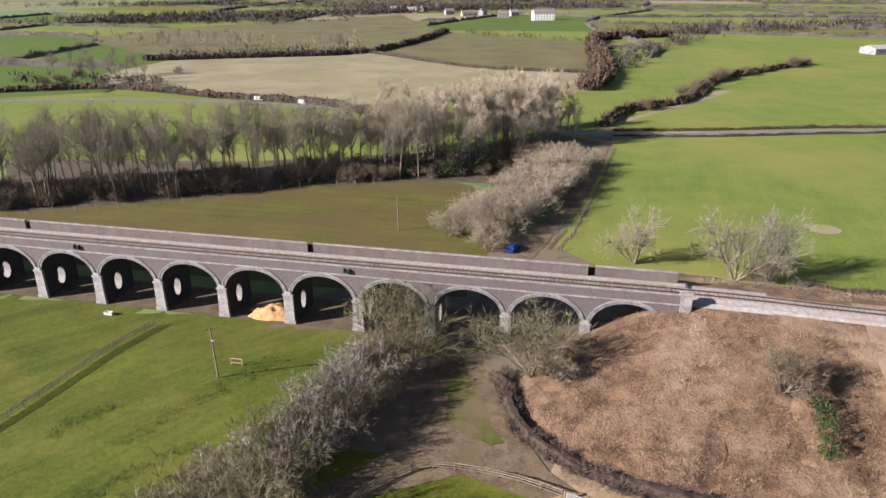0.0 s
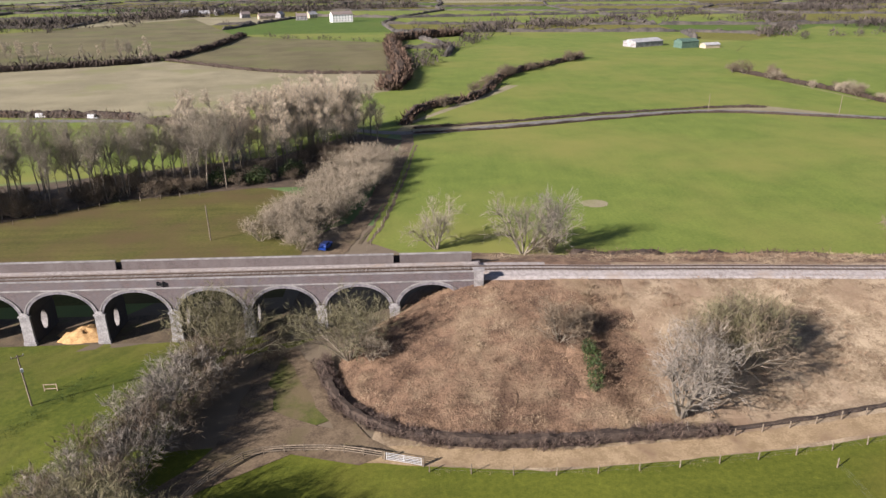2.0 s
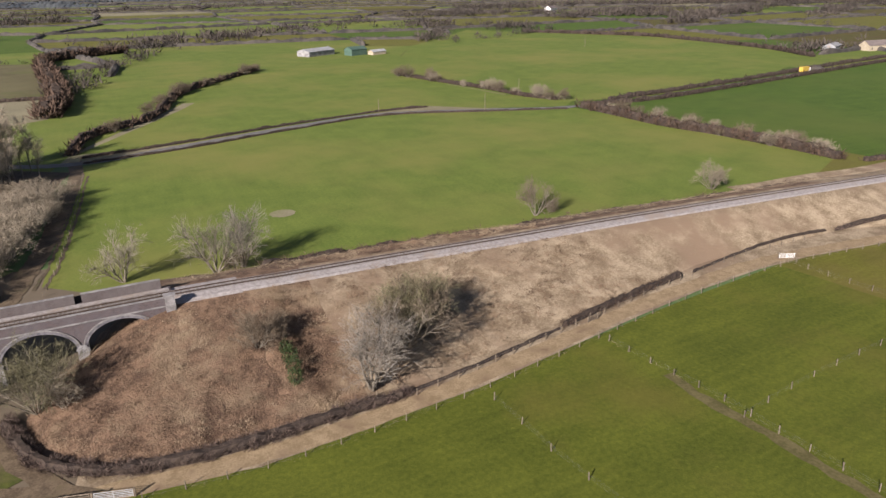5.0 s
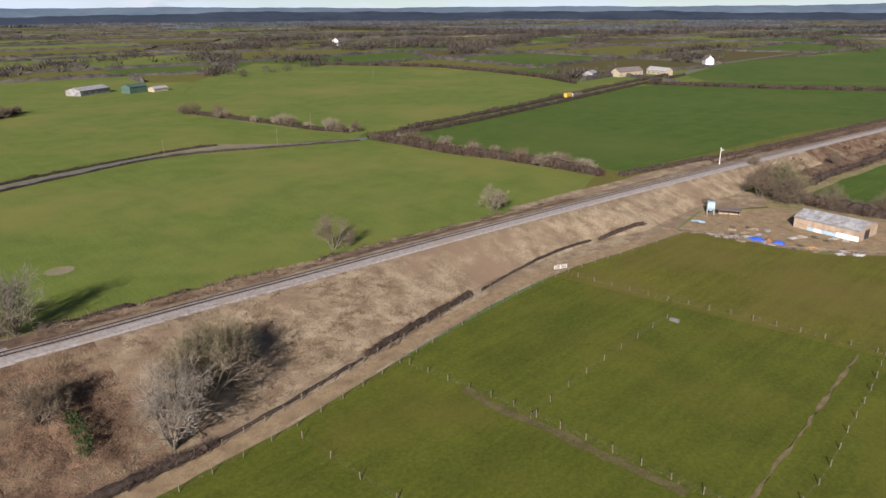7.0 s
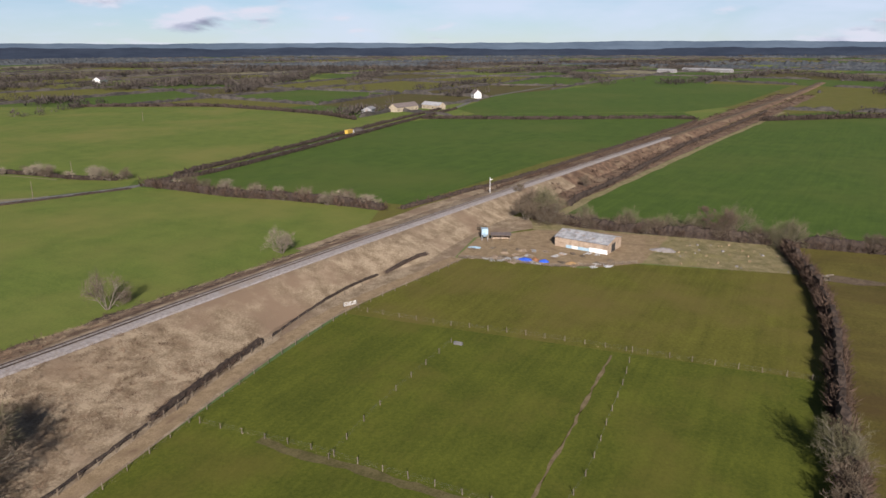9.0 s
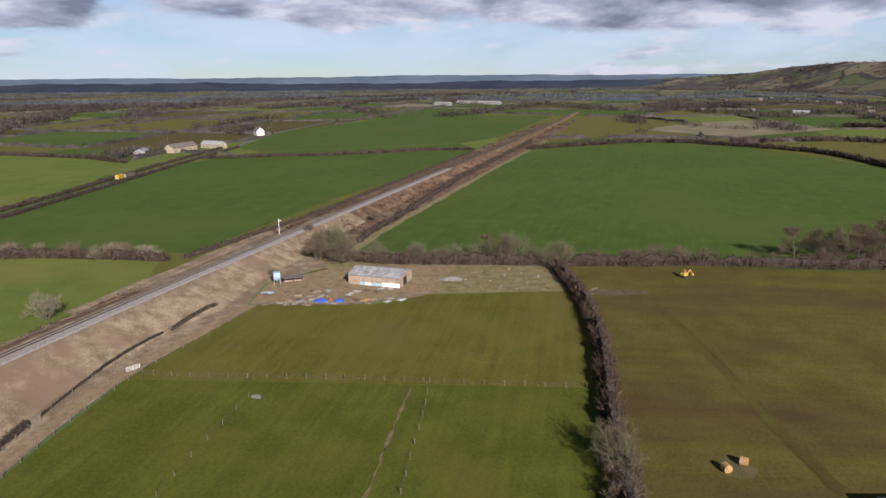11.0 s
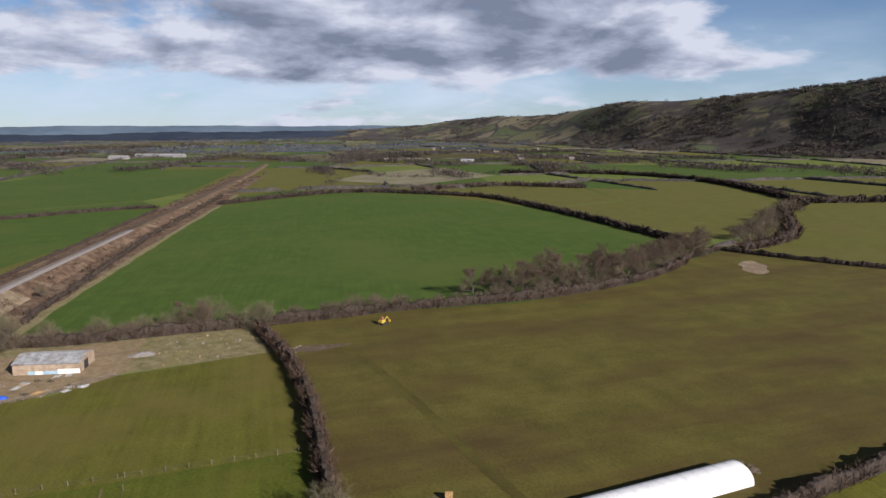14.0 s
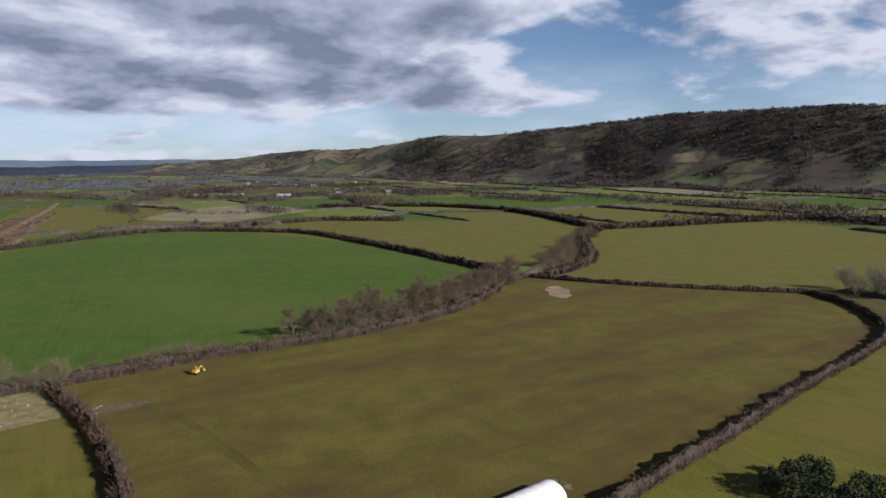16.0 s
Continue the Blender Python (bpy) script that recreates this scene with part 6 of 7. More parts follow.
house("stone_barn", "long honey-stone farm building", "barn", 668, 206, -20, 34, 10, 4.5, 8, COTSWOLD, SLATE, 5, 0, True)
house("stone_barn", "low honey-stone farm range with a grey roof", "barn", 697, 184, 60, 26, 9, 4, 7, COTSWOLD, SHEET, 4, 0, True)
house("farm_shed", "pale roofed farm shed among trees", "shed", 640, 232, 10, 22, 10, 4, 6, SHEET, SHEET)
house("white_house", "white cottage with a dark roof at the roadside", "house", 850, 176, 30, 15, 9, 5.5, 9.5, WHITE, SLATE, 4, 1, False, 2)
house("hall", "pale hall half hidden among bare trees", "house", 975, 838, 20, 30, 12, 8, 12, WHITE, SLATE, 6, 2, False, 2)
for x, y, l in ((1700, -170, 60), (1740, -120, 50), (1660, -60, 40), (1160, -640, 24)):
    house("far_shed", "distant long pale-roofed shed", "shed", x, y, 60, l, 16, 5, 8, STONE, SHEET)
rt = random.Random(31)
for k in range(16):
    x = 1150 + rt.uniform(0, 700)
    y = -0.58 * x + rt.uniform(-260, 260)
    house("town_house", "tiny distant house of a small town", "house", x, y, rt.uniform(0, 180), rt.uniform(8, 12), 6.5, 4, 7, (DARKBRICK, BOARD, BRICK)[k % 3], SLATE)


def car(name, label, x, y, turn, paint, van=False):
    thing = tagged(new(name), label, "car" if not van else "van")
    thing.matrix_basis = pose(x, y, ground_z(x, y) + 0.12, 0, 0, turn)
    v = [(-2.1, -0.85, 0.25), (2.1, -0.85, 0.25), (2.1, 0.85, 0.25), (-2.1, 0.85, 0.25), (-2.15, -0.87, 0.85), (2.05, -0.87, 0.8), (2.05, 0.87, 0.8), (-2.15, 0.87, 0.85)]
    piece("body", v, [(3, 2, 1, 0), (4, 5, 6, 7), (0, 1, 5, 4), (1, 2, 6, 5), (2, 3, 7, 6), (3, 0, 4, 7)], paint, thing)
    top = 2.0 if van else 1.45
    piece("cabin", *box(-0.35 if not van else -0.5, 0, 0.82, 2.5 if not van else 3.2, 1.6, top - 0.82, 0.8 if not van else 0.95), paint, thing)
    piece("windscreen", *box(0.78 if not van else 1.08, 0, 0.95, 0.1, 1.3, 0.42), GLASS, thing)
    for s in (-1, 1):
        piece("side_window", *box(-0.35, s * 0.72, 0.98, 1.7, 0.06, 0.34), GLASS, thing)
        for e in (-1.3, 1.3):
            w, wf = tubes([(np.array([e, s * 0.72, 0.32]), np.array([e, s * 0.92, 0.32]), 0.33, 0.33)], 12)
            w, wf = [tuple(c) for c in w] + [(e, s * 0.92, 0.32)], [tuple(c) for c in wf]
            wf += [(24, 12 + i, 12 + (i + 1) % 12) for i in range(12)]
            piece("wheel", w, wf, RUBBER, thing)


car("parked_car", "small bright blue car parked on the lane", 14.6, 136.5, 62, CARBLUE)
car("white_van", "white van on the far road behind the wood", -84, 324, -20, GALV, True)
car("white_van", "white van on the far road behind the wood", -62, 314, -25, GALV, True)


def lorry(x, y, turn):
    thing = tagged(new("lorry"), "yellow-sided lorry on the straight road", "lorry")
    thing.matrix_basis = pose(x, y, 0.15, 0, 0, turn)
    piece("box_body", *box(-1, 0, 0.9, 8, 2.5, 2.8), YELLOW, thing)
    piece("cab", *box(4.2, 0, 0.6, 2.0, 2.4, 2.4, 0.9), WHITE, thing)
    piece("chassis", *box(0.5, 0, 0.3, 9.5, 1.8, 0.6), RUBBER, thing)


lorry(480, 183, -4)

# goal-like frame, trough and marker posts
frame_thing = tagged(new("jump_frame"), "small bare wooden frame standing in the meadow", "frame")
frame_thing.matrix_basis = pose(-31, 91.5, ground_z(-31, 91.5), 0, 0, -10)
for a, b, sx, sz, z in ((-0.9, 0, 0.1, 1.2, 0), (0.9, 0, 0.1, 1.2, 0)):
    piece("upright", *box(a, b, z, sx, 0.1, sz), BOARD, frame_thing)
for z in (0.35, 1.05):
    piece("crossbar", *box(0, 0, z, 1.9, 0.08, 0.1), BOARD, frame_thing)
tagged(piece("water_trough", *join(box(0, 0, 0, 2.0, 0.7, 0.1), box(0, 0.32, 0.1, 2.0, 0.07, 0.5), box(0, -0.32, 0.1, 2.0, 0.07, 0.5), box(0.97, 0, 0.1, 0.07, 0.6, 0.5), box(-0.97, 0, 0.1, 0.07, 0.6, 0.5)), ASPHALT, at=pose(139.5, 9.3, 0.05, 0, 0, 80)), "pale metal water trough beside the fence", "trough")
tagged(piece("water_trough", *join(box(0, 0, 0, 1.6, 0.7, 0.1), box(0, 0.32, 0.1, 1.6, 0.07, 0.5), box(0, -0.32, 0.1, 1.6, 0.07, 0.5), box(0.77, 0, 0.1, 0.07, 0.6, 0.5), box(-0.77, 0, 0.1, 0.07, 0.6, 0.5)), GALV, at=pose(-59, 111, ground_z(-59, 111) + 0.05, 0, 0, -12)), "pale metal water trough at the viaduct's foot", "trough")

# ---- more plants ----
# trees in the hedge behind the barn and beside the pasture
for x, y, s, p in ((268, 12, 1.6, BUSH[0]), (263, 8, 1.35, BUSH_OLIVE[0]), (258, 14, 1.5, BUSH[1]), (254, 5, 1.3, BUSH[2]), (272, 16, 1.0, BUSH[1]), (251, -10, 0.8, BUSH[0]), (249, -66, 0.75, BUSH_OLIVE[1]), (236, 26, 0.5, BUSH[2]), (250, -50, 0.7, OAK[0]), (247, -57, 0.72, OAK[1]), (245, -76, 0.95, BUSH_OLIVE[0]), (330, -2, 0.8, BUSH[1]),
                   (252, -20, 0.6, BUSH[1]), (248, -30, 0.65, BUSH[0]), (289, 22, 0.6, BUSH[2]), (109, -61, 0.95, BUSH_OLIVE[1]), (104, -62, 0.8, BUSH[1]), (98, -60, 0.8, BUSH[0])):
    plant(p, x, y, turn=rnd.uniform(0, 360), size=s, label="leafless tree growing in the field hedge")
for k in range(30):
    y = -166 - 167 * (k + rnd.uniform(-0.35, 0.35)) / 29
    x = np.interp(y, [-330, -285, -242, -206, -177, -140], [280, 262, 244, 239, 238, 245]) + 4 + rnd.uniform(-2, 5)
    plant(OAK[k % 3], x, y, turn=rnd.uniform(0, 360), size=rnd.uniform(0.8, 1.2), tall=rnd.uniform(0.8, 1.0))
for k in range(70):
    y = -84 - 245 * rnd.random()
    x = np.interp(y, [-330, -285, -242, -206, -177, -140, -80], [280, 262, 244, 239, 238, 245, 245]) + rnd.uniform(-1, 4)
    plant((SHRUB + BUSH)[k % 5], x, y, turn=rnd.uniform(0, 360), size=rnd.uniform(0.55, 1.05), label="brown leafless shrub in the hedge above the pasture")
for x, y, z, w in ((257, -60, 1.15, 1), (246, -77, 1.0, 0), (257, -24, 0.8, 1), (254, -38, 0.75, 0), (252, -46, 0.85, 1), (261, -8, 0.75, 0), (263, 4, 0.95, 1), (270, 8, 1.0, 0), (244, -72, 0.8, 1)):
    plant(BUSH_OLIVE[w], x, y, turn=rnd.uniform(0, 360), size=z, label="round olive-brown leafless tree in the field hedge")
for k in range(22):
    t = k / 21
    plant((SHRUB + BUSH[:1])[k % 3], 256 - 9 * t + rnd.uniform(-1.5, 1.5), 8 - 78 * t, turn=rnd.uniform(0, 360), size=rnd.uniform(0.7, 1.05), label="dark leafless shrub in the hedge behind the barn")
for k in range(16):
    t = rnd.random()
    plant(BUSH[k % 3], 278 + 120 * t + rnd.uniform(-9, 9), -345 - 200 * t + rnd.uniform(-9, 9), turn=rnd.uniform(0, 360), size=rnd.uniform(1.0, 1.7), label="tall leafless scrub in the hedge corner")
for x, y, s in ((130, -425, 0.95), (124, -436, 1.0), (117, -428, 0.9), (108, -440, 1.0), (140, -440, 0.9)):
    plant(SPREAD[rnd.randrange(3)], x, y, turn=rnd.uniform(0, 360), size=s * 1.1, label="leafless parkland tree at the field's corner")
for k in range(22):
    t = rnd.random()
    plant((BUSH + BUSH_PALE)[k % 6], np.interp(t, [0, 1], [277, 260]) + rnd.uniform(-4, 4), 198 - 125 * t, turn=rnd.uniform(0, 360), size=rnd.uniform(0.5, 1.0), label="leafless scrub tree in the overgrown hedge")
for k in range(18):
    t = rnd.random()
    plant((BUSH + BUSH_PALE)[k % 6], 284 + rnd.uniform(-5, 5), 215 + 145 * t, turn=rnd.uniform(0, 360), size=rnd.uniform(0.6, 1.2), label="leafless scrub tree beside the road junction")
for k in range(16):
    t = rnd.random()
    x, y = np.interp(t, [0, 0.4, 1], [62, 144, 232]), np.interp(t, [0, 0.4, 1], [264, 377, 452])
    plant(BUSH[k % 3], x + rnd.uniform(-3, 3), y + rnd.uniform(-3, 3), turn=rnd.uniform(0, 360), size=rnd.uniform(0.6, 1.1), label="leafless bush in the hedge between fields")


def leafy(name, label, category, lumps, mat, blades, seed, wide=0.2):
    """An evergreen mass of leaf blades round a few lumps (x, y, z, radius, height)."""
    r = np.random.RandomState(seed)
    x, y, z, rad, h = np.repeat(np.array(lumps, float), blades, axis=0).T
    n = len(x)
    d, a, b = (r.normal(0, 1, (n, 3)) for _ in range(3))
    d, a, b = (k / np.linalg.norm(k, axis=1)[:, None] for k in (d, a, b))
    inner = r.uniform(0.6, 1.0, n)
    c = np.stack([x + d[:, 0] * rad * inner, y + d[:, 1] * rad * inner, z + h / 2 + d[:, 2] * h / 2 * inner], 1) + r.normal(0, 1, (n, 3)) * 0.14 * rad[:, None]
    s = (wide * r.uniform(0.6, 1.5, n))[:, None]
    v = np.stack([c - a * s, c + a * s, c + b * s * 1.4 + d * s], 1).reshape(-1, 3)
    return tagged(piece(name, v, np.arange(3 * n).reshape(-1, 3), mat), label, category)


leafy("ivy_thicket", "dark green ivy over a dead stump on the bank", "ivy", [(44.5, 66.5, surface_z(44.5, 66.5), 1.1, 2.6), (45.2, 68.5, surface_z(45.2, 68.5), 1.2, 3.2), (46, 71, surface_z(46, 71), 1.2, 3.2), (46.6, 73.5, surface_z(46.6, 73.5), 1.0, 2.4)], IVY, 420, 1, 0.13)
lumps = [(x + rnd.uniform(-2, 2), y + rnd.uniform(-2, 2), rnd.uniform(-0.5, 1.2), rnd.uniform(1.8, 2.9), rnd.uniform(4, 7.5)) for x, y in ((52, -186), (56, -183), (48, -190), (60, -178), (45, -183), (52, -179), (57, -190), (49, -182), (54, -190), (61, -184), (43, -189), (47, -177), (56, -176))]
leafy("evergreen_tree", "dark evergreen tree beside the hedge", "tree", lumps, CONIFER, 1100, 2, 0.24)
for x, y in ((2, 194), (-8, 196), (12, 199)):
    leafy("holly_bush", "dark green holly under the bare trees", "bush", [(x, y, 0, 2.4, 5), (x + 2, y + 1, 0, 2, 4), (x - 2, y, 0, 2, 3.5)], IVY, 420, int(x) + 20, 0.24)

# ---- distance ----
CREST = [(84, -0.98, 4300), (95, -0.8, 4300), (106, -0.45, 4250), (113.4, -0.1, 4000), (116.8, 0.43, 3700), (119.9, 0.64, 3400), (124.4, 0.75, 3100), (128.5, 1.5, 2800), (131.2, 1.8, 2600), (133.9, 1.78, 2500), (140.2, 2.29, 2300), (144.6, 2.79, 2200), (148.8, 3.21, 2100), (154.7, 3.37, 2000), (160, 3.5, 1950), (168, 3.3, 1900), (180, 3.2, 1900), (200, 2.5, 2000)]


def hill_material():
    m = bpy.data.materials.new("hill_country")
    m.use_nodes = True
    nt = m.node_tree
    N, Lk = nt.nodes.new, nt.links.new
    bsdf = nt.nodes["Principled BSDF"]
    bsdf.inputs["Roughness"].default_value = 0.95
    geo = N("ShaderNodeNewGeometry")
    wob = N("ShaderNodeTexNoise"); wob.inputs["Scale"].default_value, wob.inputs["Detail"].default_value = 0.004, 6
    Lk(geo.outputs["Position"], wob.inputs["Vector"])
    bend = N("ShaderNodeVectorMath"); bend.operation = "MULTIPLY_ADD"
    bend.inputs[1].default_value = (90, 90, 0)
    Lk(wob.outputs["Color"], bend.inputs[0]); Lk(geo.outputs["Position"], bend.inputs[2])
    vor = N("ShaderNodeTexVoronoi"); vor.inputs["Scale"].default_value = 0.0066
    Lk(bend.outputs[0], vor.inputs["Vector"])
    rim = N("ShaderNodeTexVoronoi"); rim.feature = "DISTANCE_TO_EDGE"; rim.inputs["Scale"].default_value = 0.0066
    Lk(bend.outputs[0], rim.inputs["Vector"])
    line = N("ShaderNodeMapRange"); line.inputs[1].default_value, line.inputs[2].default_value, line.inputs[3].default_value, line.inputs[4].default_value = 0.03, 0.06, 1.0, 0.0
    Lk(rim.outputs["Distance"], line.inputs[0])
    sep = N("ShaderNodeSeparateColor"); Lk(vor.outputs["Color"], sep.inputs[0])
    field = N("ShaderNodeValToRGB"); field.color_ramp.interpolation = "CONSTANT"
    e = field.color_ramp.elements
    e[0].position, e[0].color = 0.0, (0.066, 0.088, 0.029, 1)
    e[1].position, e[1].color = 0.3, (0.155, 0.13, 0.07, 1)
    e.new(0.55).color = (0.098, 0.098, 0.041, 1)
    e.new(0.8).color = (0.165, 0.14, 0.08, 1)
    Lk(sep.outputs[0], field.inputs[0])
    wood = N("ShaderNodeTexNoise"); wood.inputs["Scale"].default_value, wood.inputs["Detail"].default_value = 0.0035, 9
    wood.inputs["Roughness"].default_value = 0.68
    Lk(geo.outputs["Position"], wood.inputs["Vector"])
    cover = N("ShaderNodeValToRGB"); cover.color_ramp.elements[0].position, cover.color_ramp.elements[1].position = 0.46, 0.52
    Lk(wood.outputs[0], cover.inputs[0])
    mx = N("ShaderNodeMix"); mx.data_type = "RGBA"
    # wood tone holds some of the cloud shade on the slope
    mx.inputs[7].default_value = (0.04, 0.033, 0.028, 1)
    most = N("ShaderNodeMath"); most.operation = "MAXIMUM"
    Lk(cover.outputs[0], most.inputs[0]); Lk(line.outputs[0], most.inputs[1])
    Lk(most.outputs[0], mx.inputs[0]); Lk(field.outputs[0], mx.inputs[6])
    Lk(mx.outputs[2], bsdf.inputs["Base Color"])
    return m


HILL = hill_material()


def polar(az, dist):
    return 0 + dist * math.sin(radians(az)), -30 + dist * math.cos(radians(az))


def make_hill():
    azs = np.arange(84, 200.1, 0.8)
    el = np.interp(azs, [c[0] for c in CREST], [c[1] for c in CREST])
    far = np.interp(azs, [c[0] for c in CREST], [c[2] for c in CREST])
    rows = 26
    v, f = [], []
    for a, e, d in zip(azs, el, far):
        top = max(3.0, 68 + d * math.tan(radians(e)))
        near = d * 0.78
        for k in range(rows):
            t = k / (rows - 1)
            dist = near + (d - near) * t
            x, y = polar(a, dist)
            lump = noise.noise((x * 0.004, y * 0.004, 1.7)) * 0.09 + noise.noise((x * 0.011, y * 0.011, 4.1)) * 0.05
            z = top * (smooth01(0, 1, t**1.25) + lump * math.sin(math.pi * t)) - 0.4 * (k == 0)
            v.append((x, y, z))
        x, y = polar(a, d * 1.12)
        v.append((x, y, top * 0.9))
    n = rows + 1
    f = [(i * n + k, i * n + k + 1, (i + 1) * n + k + 1, (i + 1) * n + k) for i in range(len(azs) - 1) for k in range(n - 1)]
    ob = piece("hill", v, f, HILL, smooth=True)
    return tagged(ob, "long wooded escarpment with pale fields on its slope", "hill", kind="structure")


hill_ob = make_hill()
bpy.context.view_layer.update()


def make_ridge(name, dist, seed, low, high, mat, label):
    r = np.random.RandomState(seed)
    azs = np.arange(-60, 205, 0.4)
    h = sum(np.sin(azs * f + r.uniform(0, 6)) * a for f, a in ((0.09, 0.4), (0.23, 0.3), (0.6, 0.2), (1.7, 0.12), (4.1, 0.08))) + r.normal(0, 0.03, len(azs))
    h = low + (high - low) * (h - h.min()) / (h.max() - h.min())
    v, f = [], []
    for a, z in zip(azs, h):
        for d, zz in ((dist - 350, -5), (dist, z), (dist + 200, z - 8)):
            v.append((*polar(a, d), zz))
    f = [(3 * i + k, 3 * i + k + 1, 3 * i + k + 4, 3 * i + k + 3) for i in range(len(azs) - 1) for k in range(2)]
    return tagged(piece(name, v, f, mat, smooth=True), label, "hills", kind="structure")


make_ridge("backdrop_ridge", 3900, 3, 26, 50, RIDGE_HAZED, "wooded ridge on the horizon, dark blue haze in its colour")
make_ridge("backdrop_far_ridge", 4650, 8, 56, 73, RIDGE_PALE_HAZED, "line of hills on the horizon, coloured pale blue as haze")

def make_belts(name, count, near, far, tall, mat, label, seed):
    """Long belts of trees across the plain, each a jagged bank of crowns."""
    r = np.random.RandomState(seed)
    v, f = [], []
    for _ in range(count):
        az, d = r.uniform(-38, 128), r.uniform(near, far)
        x0, y0 = polar(az, d)
        turn = radians(-az + r.uniform(-22, 22))
        n = int(r.uniform(180, 750) / 6)
        h0 = r.uniform(*tall)
        k0 = len(v)
        for i in range(n):
            s = (i - n / 2) * 6
            c = (x0 + math.cos(turn) * s, y0 + math.sin(turn) * s + 6 * math.sin(i * 0.13))
            h = h0 * r.uniform(0.55, 1.1) * (0.4 + 0.6 * math.sin(math.pi * (i + 0.5) / n) ** 0.4)
            for o, z in ((-7, -0.3), (-4 + r.normal(0, 1.2), h * 0.7), (r.normal(0, 1.5), h), (5, h * 0.6), (7, -0.3)):
                v.append((c[0] - math.sin(turn) * o, c[1] + math.cos(turn) * o, z))
        for i in range(n - 1):
            for j in range(4):
                a = k0 + 5 * i + j
                f.append((a, a + 5, a + 6, a + 1))
    return tagged(piece(name, v, f, mat), label, "trees", kind="stuff")


make_belts("farther_tree_belts", 60, 1900, 3600, (6, 13), BELT_FAR_HAZED, "belts of trees far across the plain, tinted blue as haze", 52)

# fields, hedges and woods over the plain
rf = random.Random(77)


def inside(x, y):
    """Whether a place lies in one of the nearer fields."""
    for poly in LANDS:
        odd = False
        for (xa, ya), (xb, yb) in zip(poly, poly[1:] + poly[:1]):
            if (ya > y) != (yb > y) and x < xa + (y - ya) / (yb - ya) * (xb - xa):
                odd = not odd
        if odd:
            return True
    return False


def make_plain():
    """Jittered fields from 300 m to the far ridge, with hedges on their edges."""
    c, s = math.cos(radians(-17)), math.sin(radians(-17))
    us, vs = np.arange(-900, 4300, 215), np.arange(-1700, 3700, 150)
    pts = {}
    for i, u in enumerate(us):
        for j, w in enumerate(vs):
            uu, ww = u + rf.uniform(-55, 55), w + rf.uniform(-40, 40)
            pts[i, j] = (uu * c - ww * s, uu * s + ww * c)
    v, f, picks, trees = [], [], [], []
    hv, hf, singles = [], [], []
    for i in range(len(us) - 1):
        for j in range(len(vs) - 1):
            quad = [pts[i, j], pts[i + 1, j], pts[i + 1, j + 1], pts[i, j + 1]]
            mx, my = sum(k[0] for k in quad) / 4, sum(k[1] for k in quad) / 4
            if math.hypot(mx, my) < 260 or math.hypot(mx, my) > 4000:
                continue
            k = len(v)
            v += [(x, y, 0.03) for x, y in quad]
            f.append((k, k + 1, k + 2, k + 3))
            picks.append(rf.choice((0, 0, 1, 1, 2, 2, 5) if math.hypot(mx, my) < 1500 and mx > 200 else (0, 0, 1, 1, 2, 2, 3, 4, 5)))
            for a, b in ((quad[0], quad[1]), (quad[0], quad[3])):
                if rf.random() < 0.12:
                    continue
                n = int(math.dist(a, b) / 7)
                far = math.hypot(*a) > 1500
                h0 = rf.uniform(2.4, 3.8)
                line = [(a[0] + (b[0] - a[0]) * m / n, a[1] + (b[1] - a[1]) * m / n) for m in range(n + 1)]
                dx, dy = (b[0] - a[0]) / math.dist(a, b), (b[1] - a[1]) / math.dist(a, b)
                own_v, own_f = ([], []) if math.dist(((a[0] + b[0]) / 2, (a[1] + b[1]) / 2), (0, 0)) < 1050 else (hv, hf)
                good = [not inside(x, y) and abs(y - float(np.interp(x, TRACK[:, 0], TRACK[:, 1]))) > 22 and math.hypot(x, y) > 330 for x, y in line]
                for m, (x, y) in enumerate(line):
                    if not good[m]:
                        continue
                    tip = m == 0 or m == n or not good[m - 1] or not good[m + 1]
                    h = h0 * rf.uniform(0.6, 1.3) * (0.12 if tip else 1)
                    q0 = len(own_v)
                    for o, z in ((-2.6, -0.2), (-2.0 + rf.uniform(-0.5, 0.5), h * 0.75), (rf.uniform(-0.6, 0.6), h), (2.0, h * 0.7), (2.6, -0.2)):
                        o *= 0.3 if tip else 1
                        own_v.append((x - dy * o, y + dx * o, z))
                    if m and good[m - 1]:
                        own_f += [(q0 - 5 + j, q0 + j, q0 + j + 1, q0 - 4 + j) for j in range(4)]
                    if rf.random() < 0.12:
                        trees.append((x, y, 0, rf.uniform(4, 9), rf.uniform(2.2, 4)))
                if own_f and own_f is not hf:
                    singles.append((own_v, own_f))
    for k, (own_v, own_f) in enumerate(singles):
        tagged(piece("field_hedge", own_v, own_f, BELT_NEAR), "dark hedge between two fields of the plain", "hedge", "hedges of the plain")
    ob = new("far_fields", mesh_from("far_fields", v, f, [GRASS, GRASS_YELLOW, WHEAT, PLOUGH, STUBBLE, GRASS_DULL], False, picks))
    tagged(ob, "patchwork of green, brown and straw fields on the plain", "fields", kind="structure")
    tagged(piece("far_hedgerows", hv, hf, BELT_NEAR), "dark hedgerows between the far fields", "hedges", kind="stuff")
    return trees


spots = make_plain()
scatter("hedgerow_trees", "small bare trees along the far hedgerows", "trees", spots, FARWOOD, 34, 0.45, 0.4, 0.14, 5)
spots = []
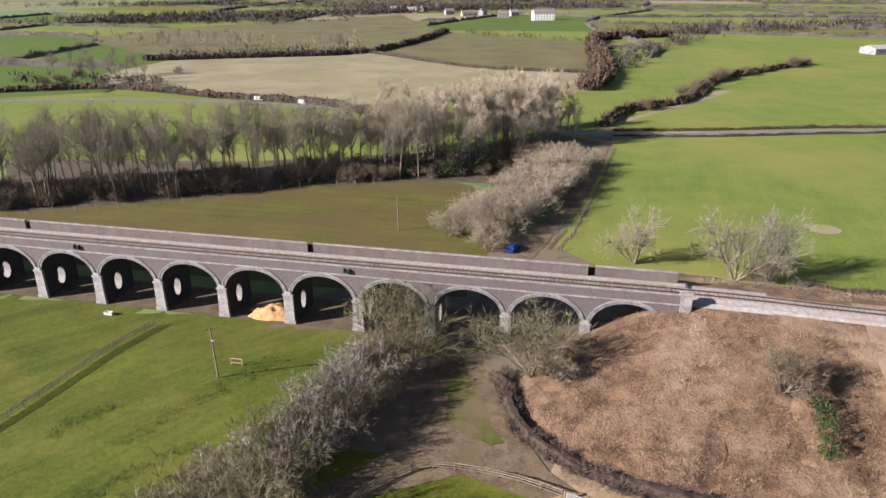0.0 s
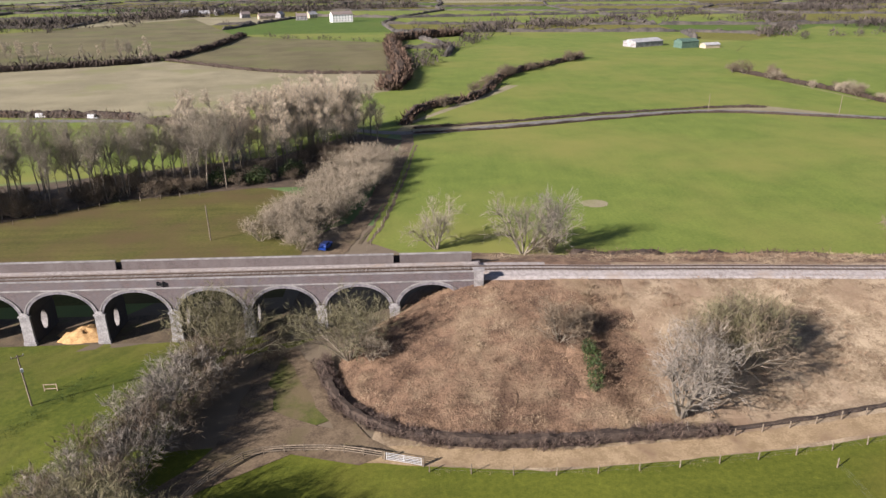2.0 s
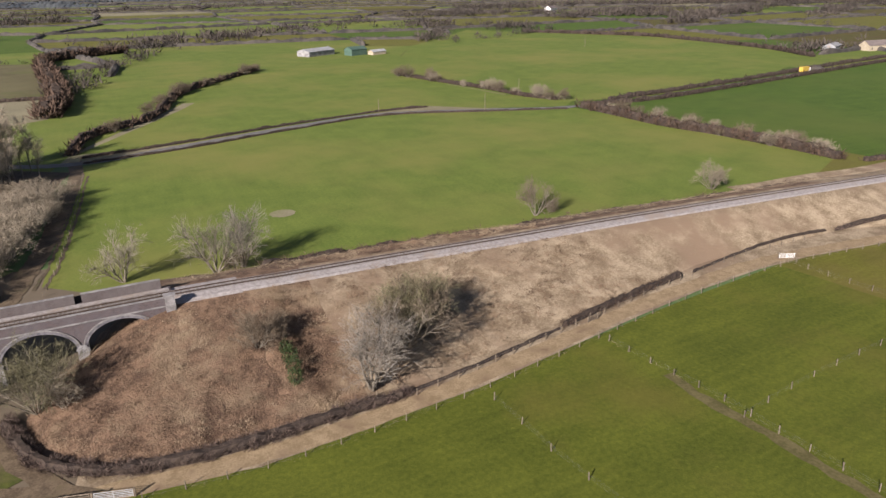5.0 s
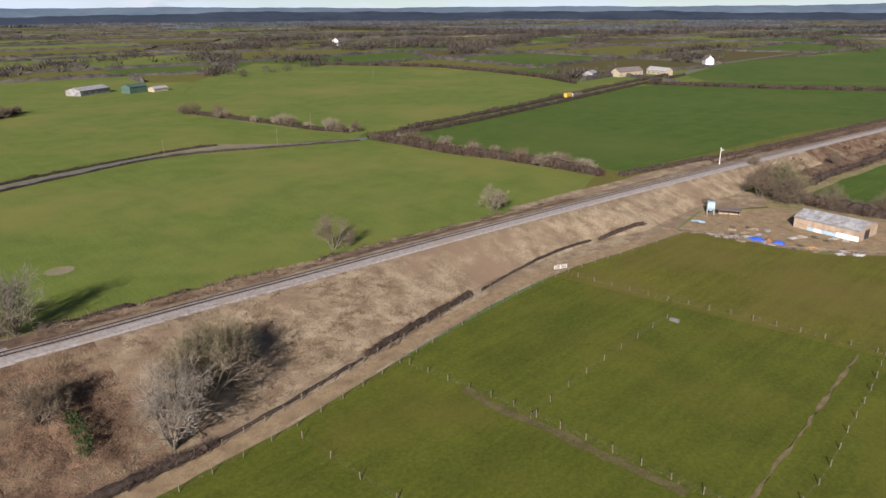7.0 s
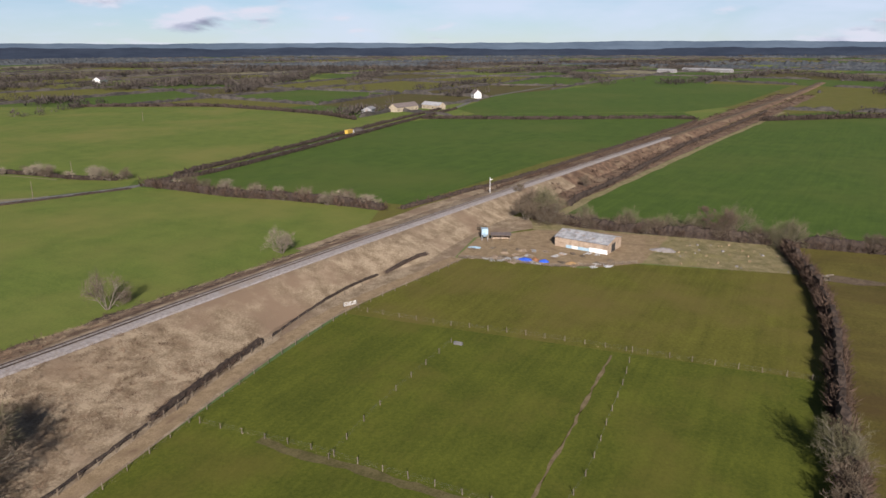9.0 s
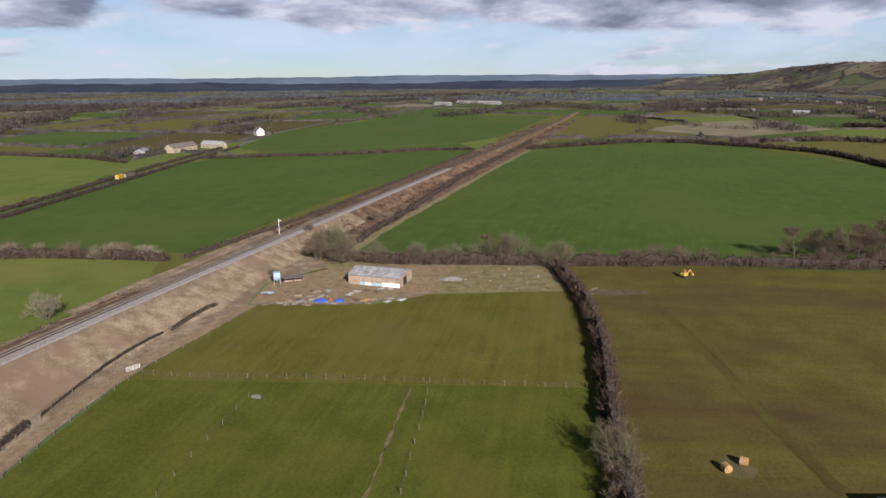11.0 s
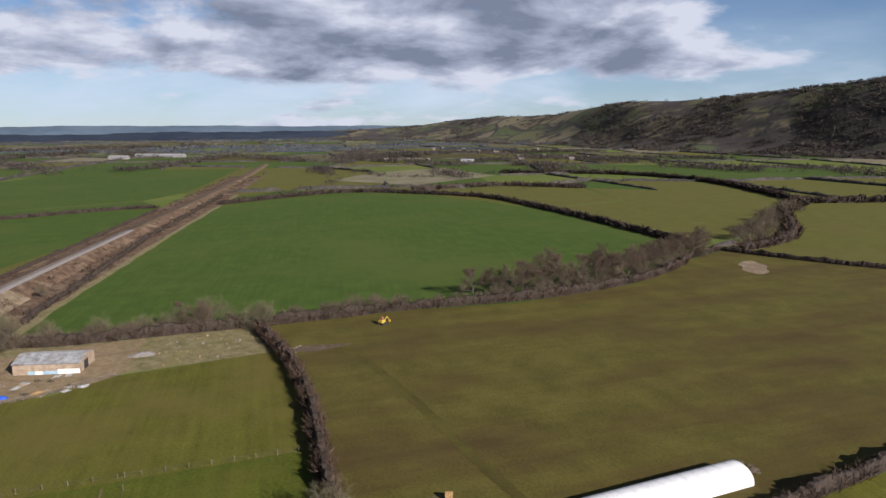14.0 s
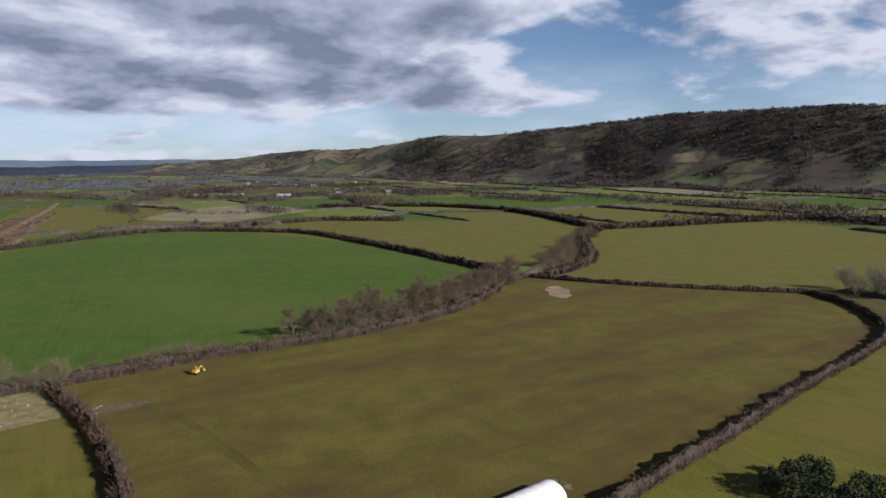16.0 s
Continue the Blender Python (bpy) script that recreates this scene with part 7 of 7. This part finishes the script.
# belts and rows of trees across the plain: way, width, height, how thickly they stand
BELTS = [
    ([(470, 520), (560, 540), (654, 563)], 22, 10, 0.4), ([(861, 726), (978, 709), (1031, 619), (1222, 605)], 60, 15, 0.6), ([(852, 516), (1000, 560), (1330, 648)], 40, 14, 0.5),
    ([(933, 430), (960, 320), (1003, 248)], 10, 10, 0.22), ([(1047, 234), (1124, 99), (1336, -64)], 10, 10, 0.22), ([(1191, -52), (1399, -163), (1674, -290)], 40, 12, 0.4), ([(626, 281), (673, 216)], 24, 9, 0.5),
    ([(1734, 1619), (1666, 1047), (1713, 444)], 90, 15, 0.5), ([(1537, 331), (1800, 160), (2230, -100)], 60, 14, 0.5), ([(1024, -369), (880, -400), (899, -555)], 26, 8, 0.5), ([(724, -191), (834, -281), (1000, -330)], 16, 7, 0.5),
    ([(456, -770), (340, -800), (246, -838)], 30, 8, 0.5), ([(1266, -1700), (900, -1600), (559, -1500)], 60, 12, 0.4), ([(543, -1242), (412, -1365), (250, -1300)], 50, 11, 0.3), ([(903, -904), (720, -1100), (551, -1281)], 40, 10, 0.4),
    ([(645, -427), (704, -519), (674, -715)], 14, 6, 0.5), ([(1100, -560), (1250, -760), (1200, -980), (1050, -1200)], 70, 10, 0.5), ([(1400, -500), (1600, -800), (1500, -1200)], 120, 11, 0.5), ([(1250, -420), (1500, -520), (1900, -700)], 60, 10, 0.5),
    ([(-238, 400), (-190, 384), (-144, 376)], 26, 9, 0.5), ([(-187, 500), (-120, 515), (-58, 530)], 24, 10, 0.6), ([(96, 426), (158, 537), (218, 630)], 22, 10, 0.6), ([(131, 607), (60, 667), (25, 701)], 14, 7, 0.6), ([(-420, 900), (-200, 1000), (20, 1180), (300, 1250)], 90, 14, 0.5),
    ([(300, 700), (480, 820), (640, 900)], 40, 11, 0.4), ([(700, 700), (560, 640), (480, 560)], 20, 9, 0.5), ([(1000, 1100), (1300, 1000), (1600, 800)], 90, 14, 0.5), ([(2000, 500), (2300, 200), (2500, -200)], 90, 14, 0.5),
]
for way, wide, tall, thick in BELTS:
    line = spline([(x, y, 0) for x, y in way], 5.0)
    for p, l in zip(line, sides(line)):
        for _ in range(max(1, int(wide / 9))):
            if rf.random() < thick:
                o = rf.uniform(-0.5, 0.5) * wide
                spots.append((p[0] + l[0] * o, p[1] + l[1] * o, 0, tall * rf.uniform(0.6, 1.15), rf.uniform(2.5, 4.5)))
for k in range(64):
    x = rf.uniform(-300, -60)
    plant((WOODTREE + POPLAR)[k % 8], x, 528 + (x + 60) * -0.28 + rf.uniform(-8, 40), turn=rf.uniform(0, 360), size=rf.uniform(0.4, 0.65), label="leafless tree in a far belt of woodland")
for k in range(26):
    plant((BUSH + WOODTREE)[k % 7], rf.uniform(-215, -150), rf.uniform(365, 420), turn=rf.uniform(0, 360), size=rf.uniform(0.5, 0.8), label="leafless tree in a far thicket")
WOODS = [(-330, 900, 160, 50), (-60, 1250, 200, 40), (250, 690, 50, 25), (330, 760, 90, 25), (610, 730, 60, 40), (660, 620, 40, 25), (840, 930, 130, 70), (960, 830, 60, 30), (1100, 760, 120, 40), (1500, 680, 160, 40), (1300, 500, 200, 25),
         (1100, 260, 120, 18), (640, 240, 40, 14), (900, 200, 40, 20), (1400, 100, 200, 25), (1700, 500, 250, 40), (1900, -100, 200, 40), (1500, -350, 200, 30), (1300, -520, 150, 30), (1050, -330, 90, 16), (1000, -700, 150, 30), (820, -900, 140, 30), (620, -1000, 160, 26), (430, -1000, 120, 30), (330, -900, 90, 20),
         (900, -470, 80, 14), (1200, -900, 250, 40), (2200, 600, 300, 60), (2300, 1300, 300, 80), (1500, 1500, 300, 80), (700, 1600, 300, 80), (200, 1500, 250, 50), (2500, -300, 300, 60), (-500, 1400, 250, 60), (480, 560, 24, 12)]
for x, y, rx, ry in WOODS:
    turn = rf.uniform(-0.3, 0.3)
    for k in range(int(rx * ry / 40) + 8 if rx * ry < 9000 else 200):
        a, b = rf.gauss(0, 0.55) * rx, rf.gauss(0, 0.55) * ry
        spots.append((x + a * math.cos(turn) - b * math.sin(turn), y + a * math.sin(turn) + b * math.cos(turn), 0, rf.uniform(8, 15), rf.uniform(4, 7)))
scatter("far_woods", "bare brown woods far across the plain", "woods", spots, FARWOOD, 28, 0.45, 0.35, 0.15, 6)
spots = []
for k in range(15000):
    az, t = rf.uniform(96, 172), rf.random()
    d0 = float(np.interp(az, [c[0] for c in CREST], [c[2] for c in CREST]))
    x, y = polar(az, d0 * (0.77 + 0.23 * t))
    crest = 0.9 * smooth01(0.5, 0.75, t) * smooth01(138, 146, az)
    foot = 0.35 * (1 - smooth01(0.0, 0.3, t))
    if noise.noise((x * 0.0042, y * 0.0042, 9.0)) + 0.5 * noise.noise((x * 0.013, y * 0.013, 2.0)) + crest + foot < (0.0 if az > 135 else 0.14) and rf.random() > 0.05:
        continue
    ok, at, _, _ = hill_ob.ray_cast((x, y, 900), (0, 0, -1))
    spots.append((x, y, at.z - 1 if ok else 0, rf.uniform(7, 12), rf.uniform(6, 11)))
scatter("hill_woods", "bare woods over the escarpment, cloud shade in their dark colour", "woods", spots, HILLWOOD, 36, 0.45, 0.4, 0.3, 7)

# the patterns that the plants were copied from
for proto in PROTOS:
    for o in (*proto.children_recursive, proto):
        bpy.data.objects.remove(o)
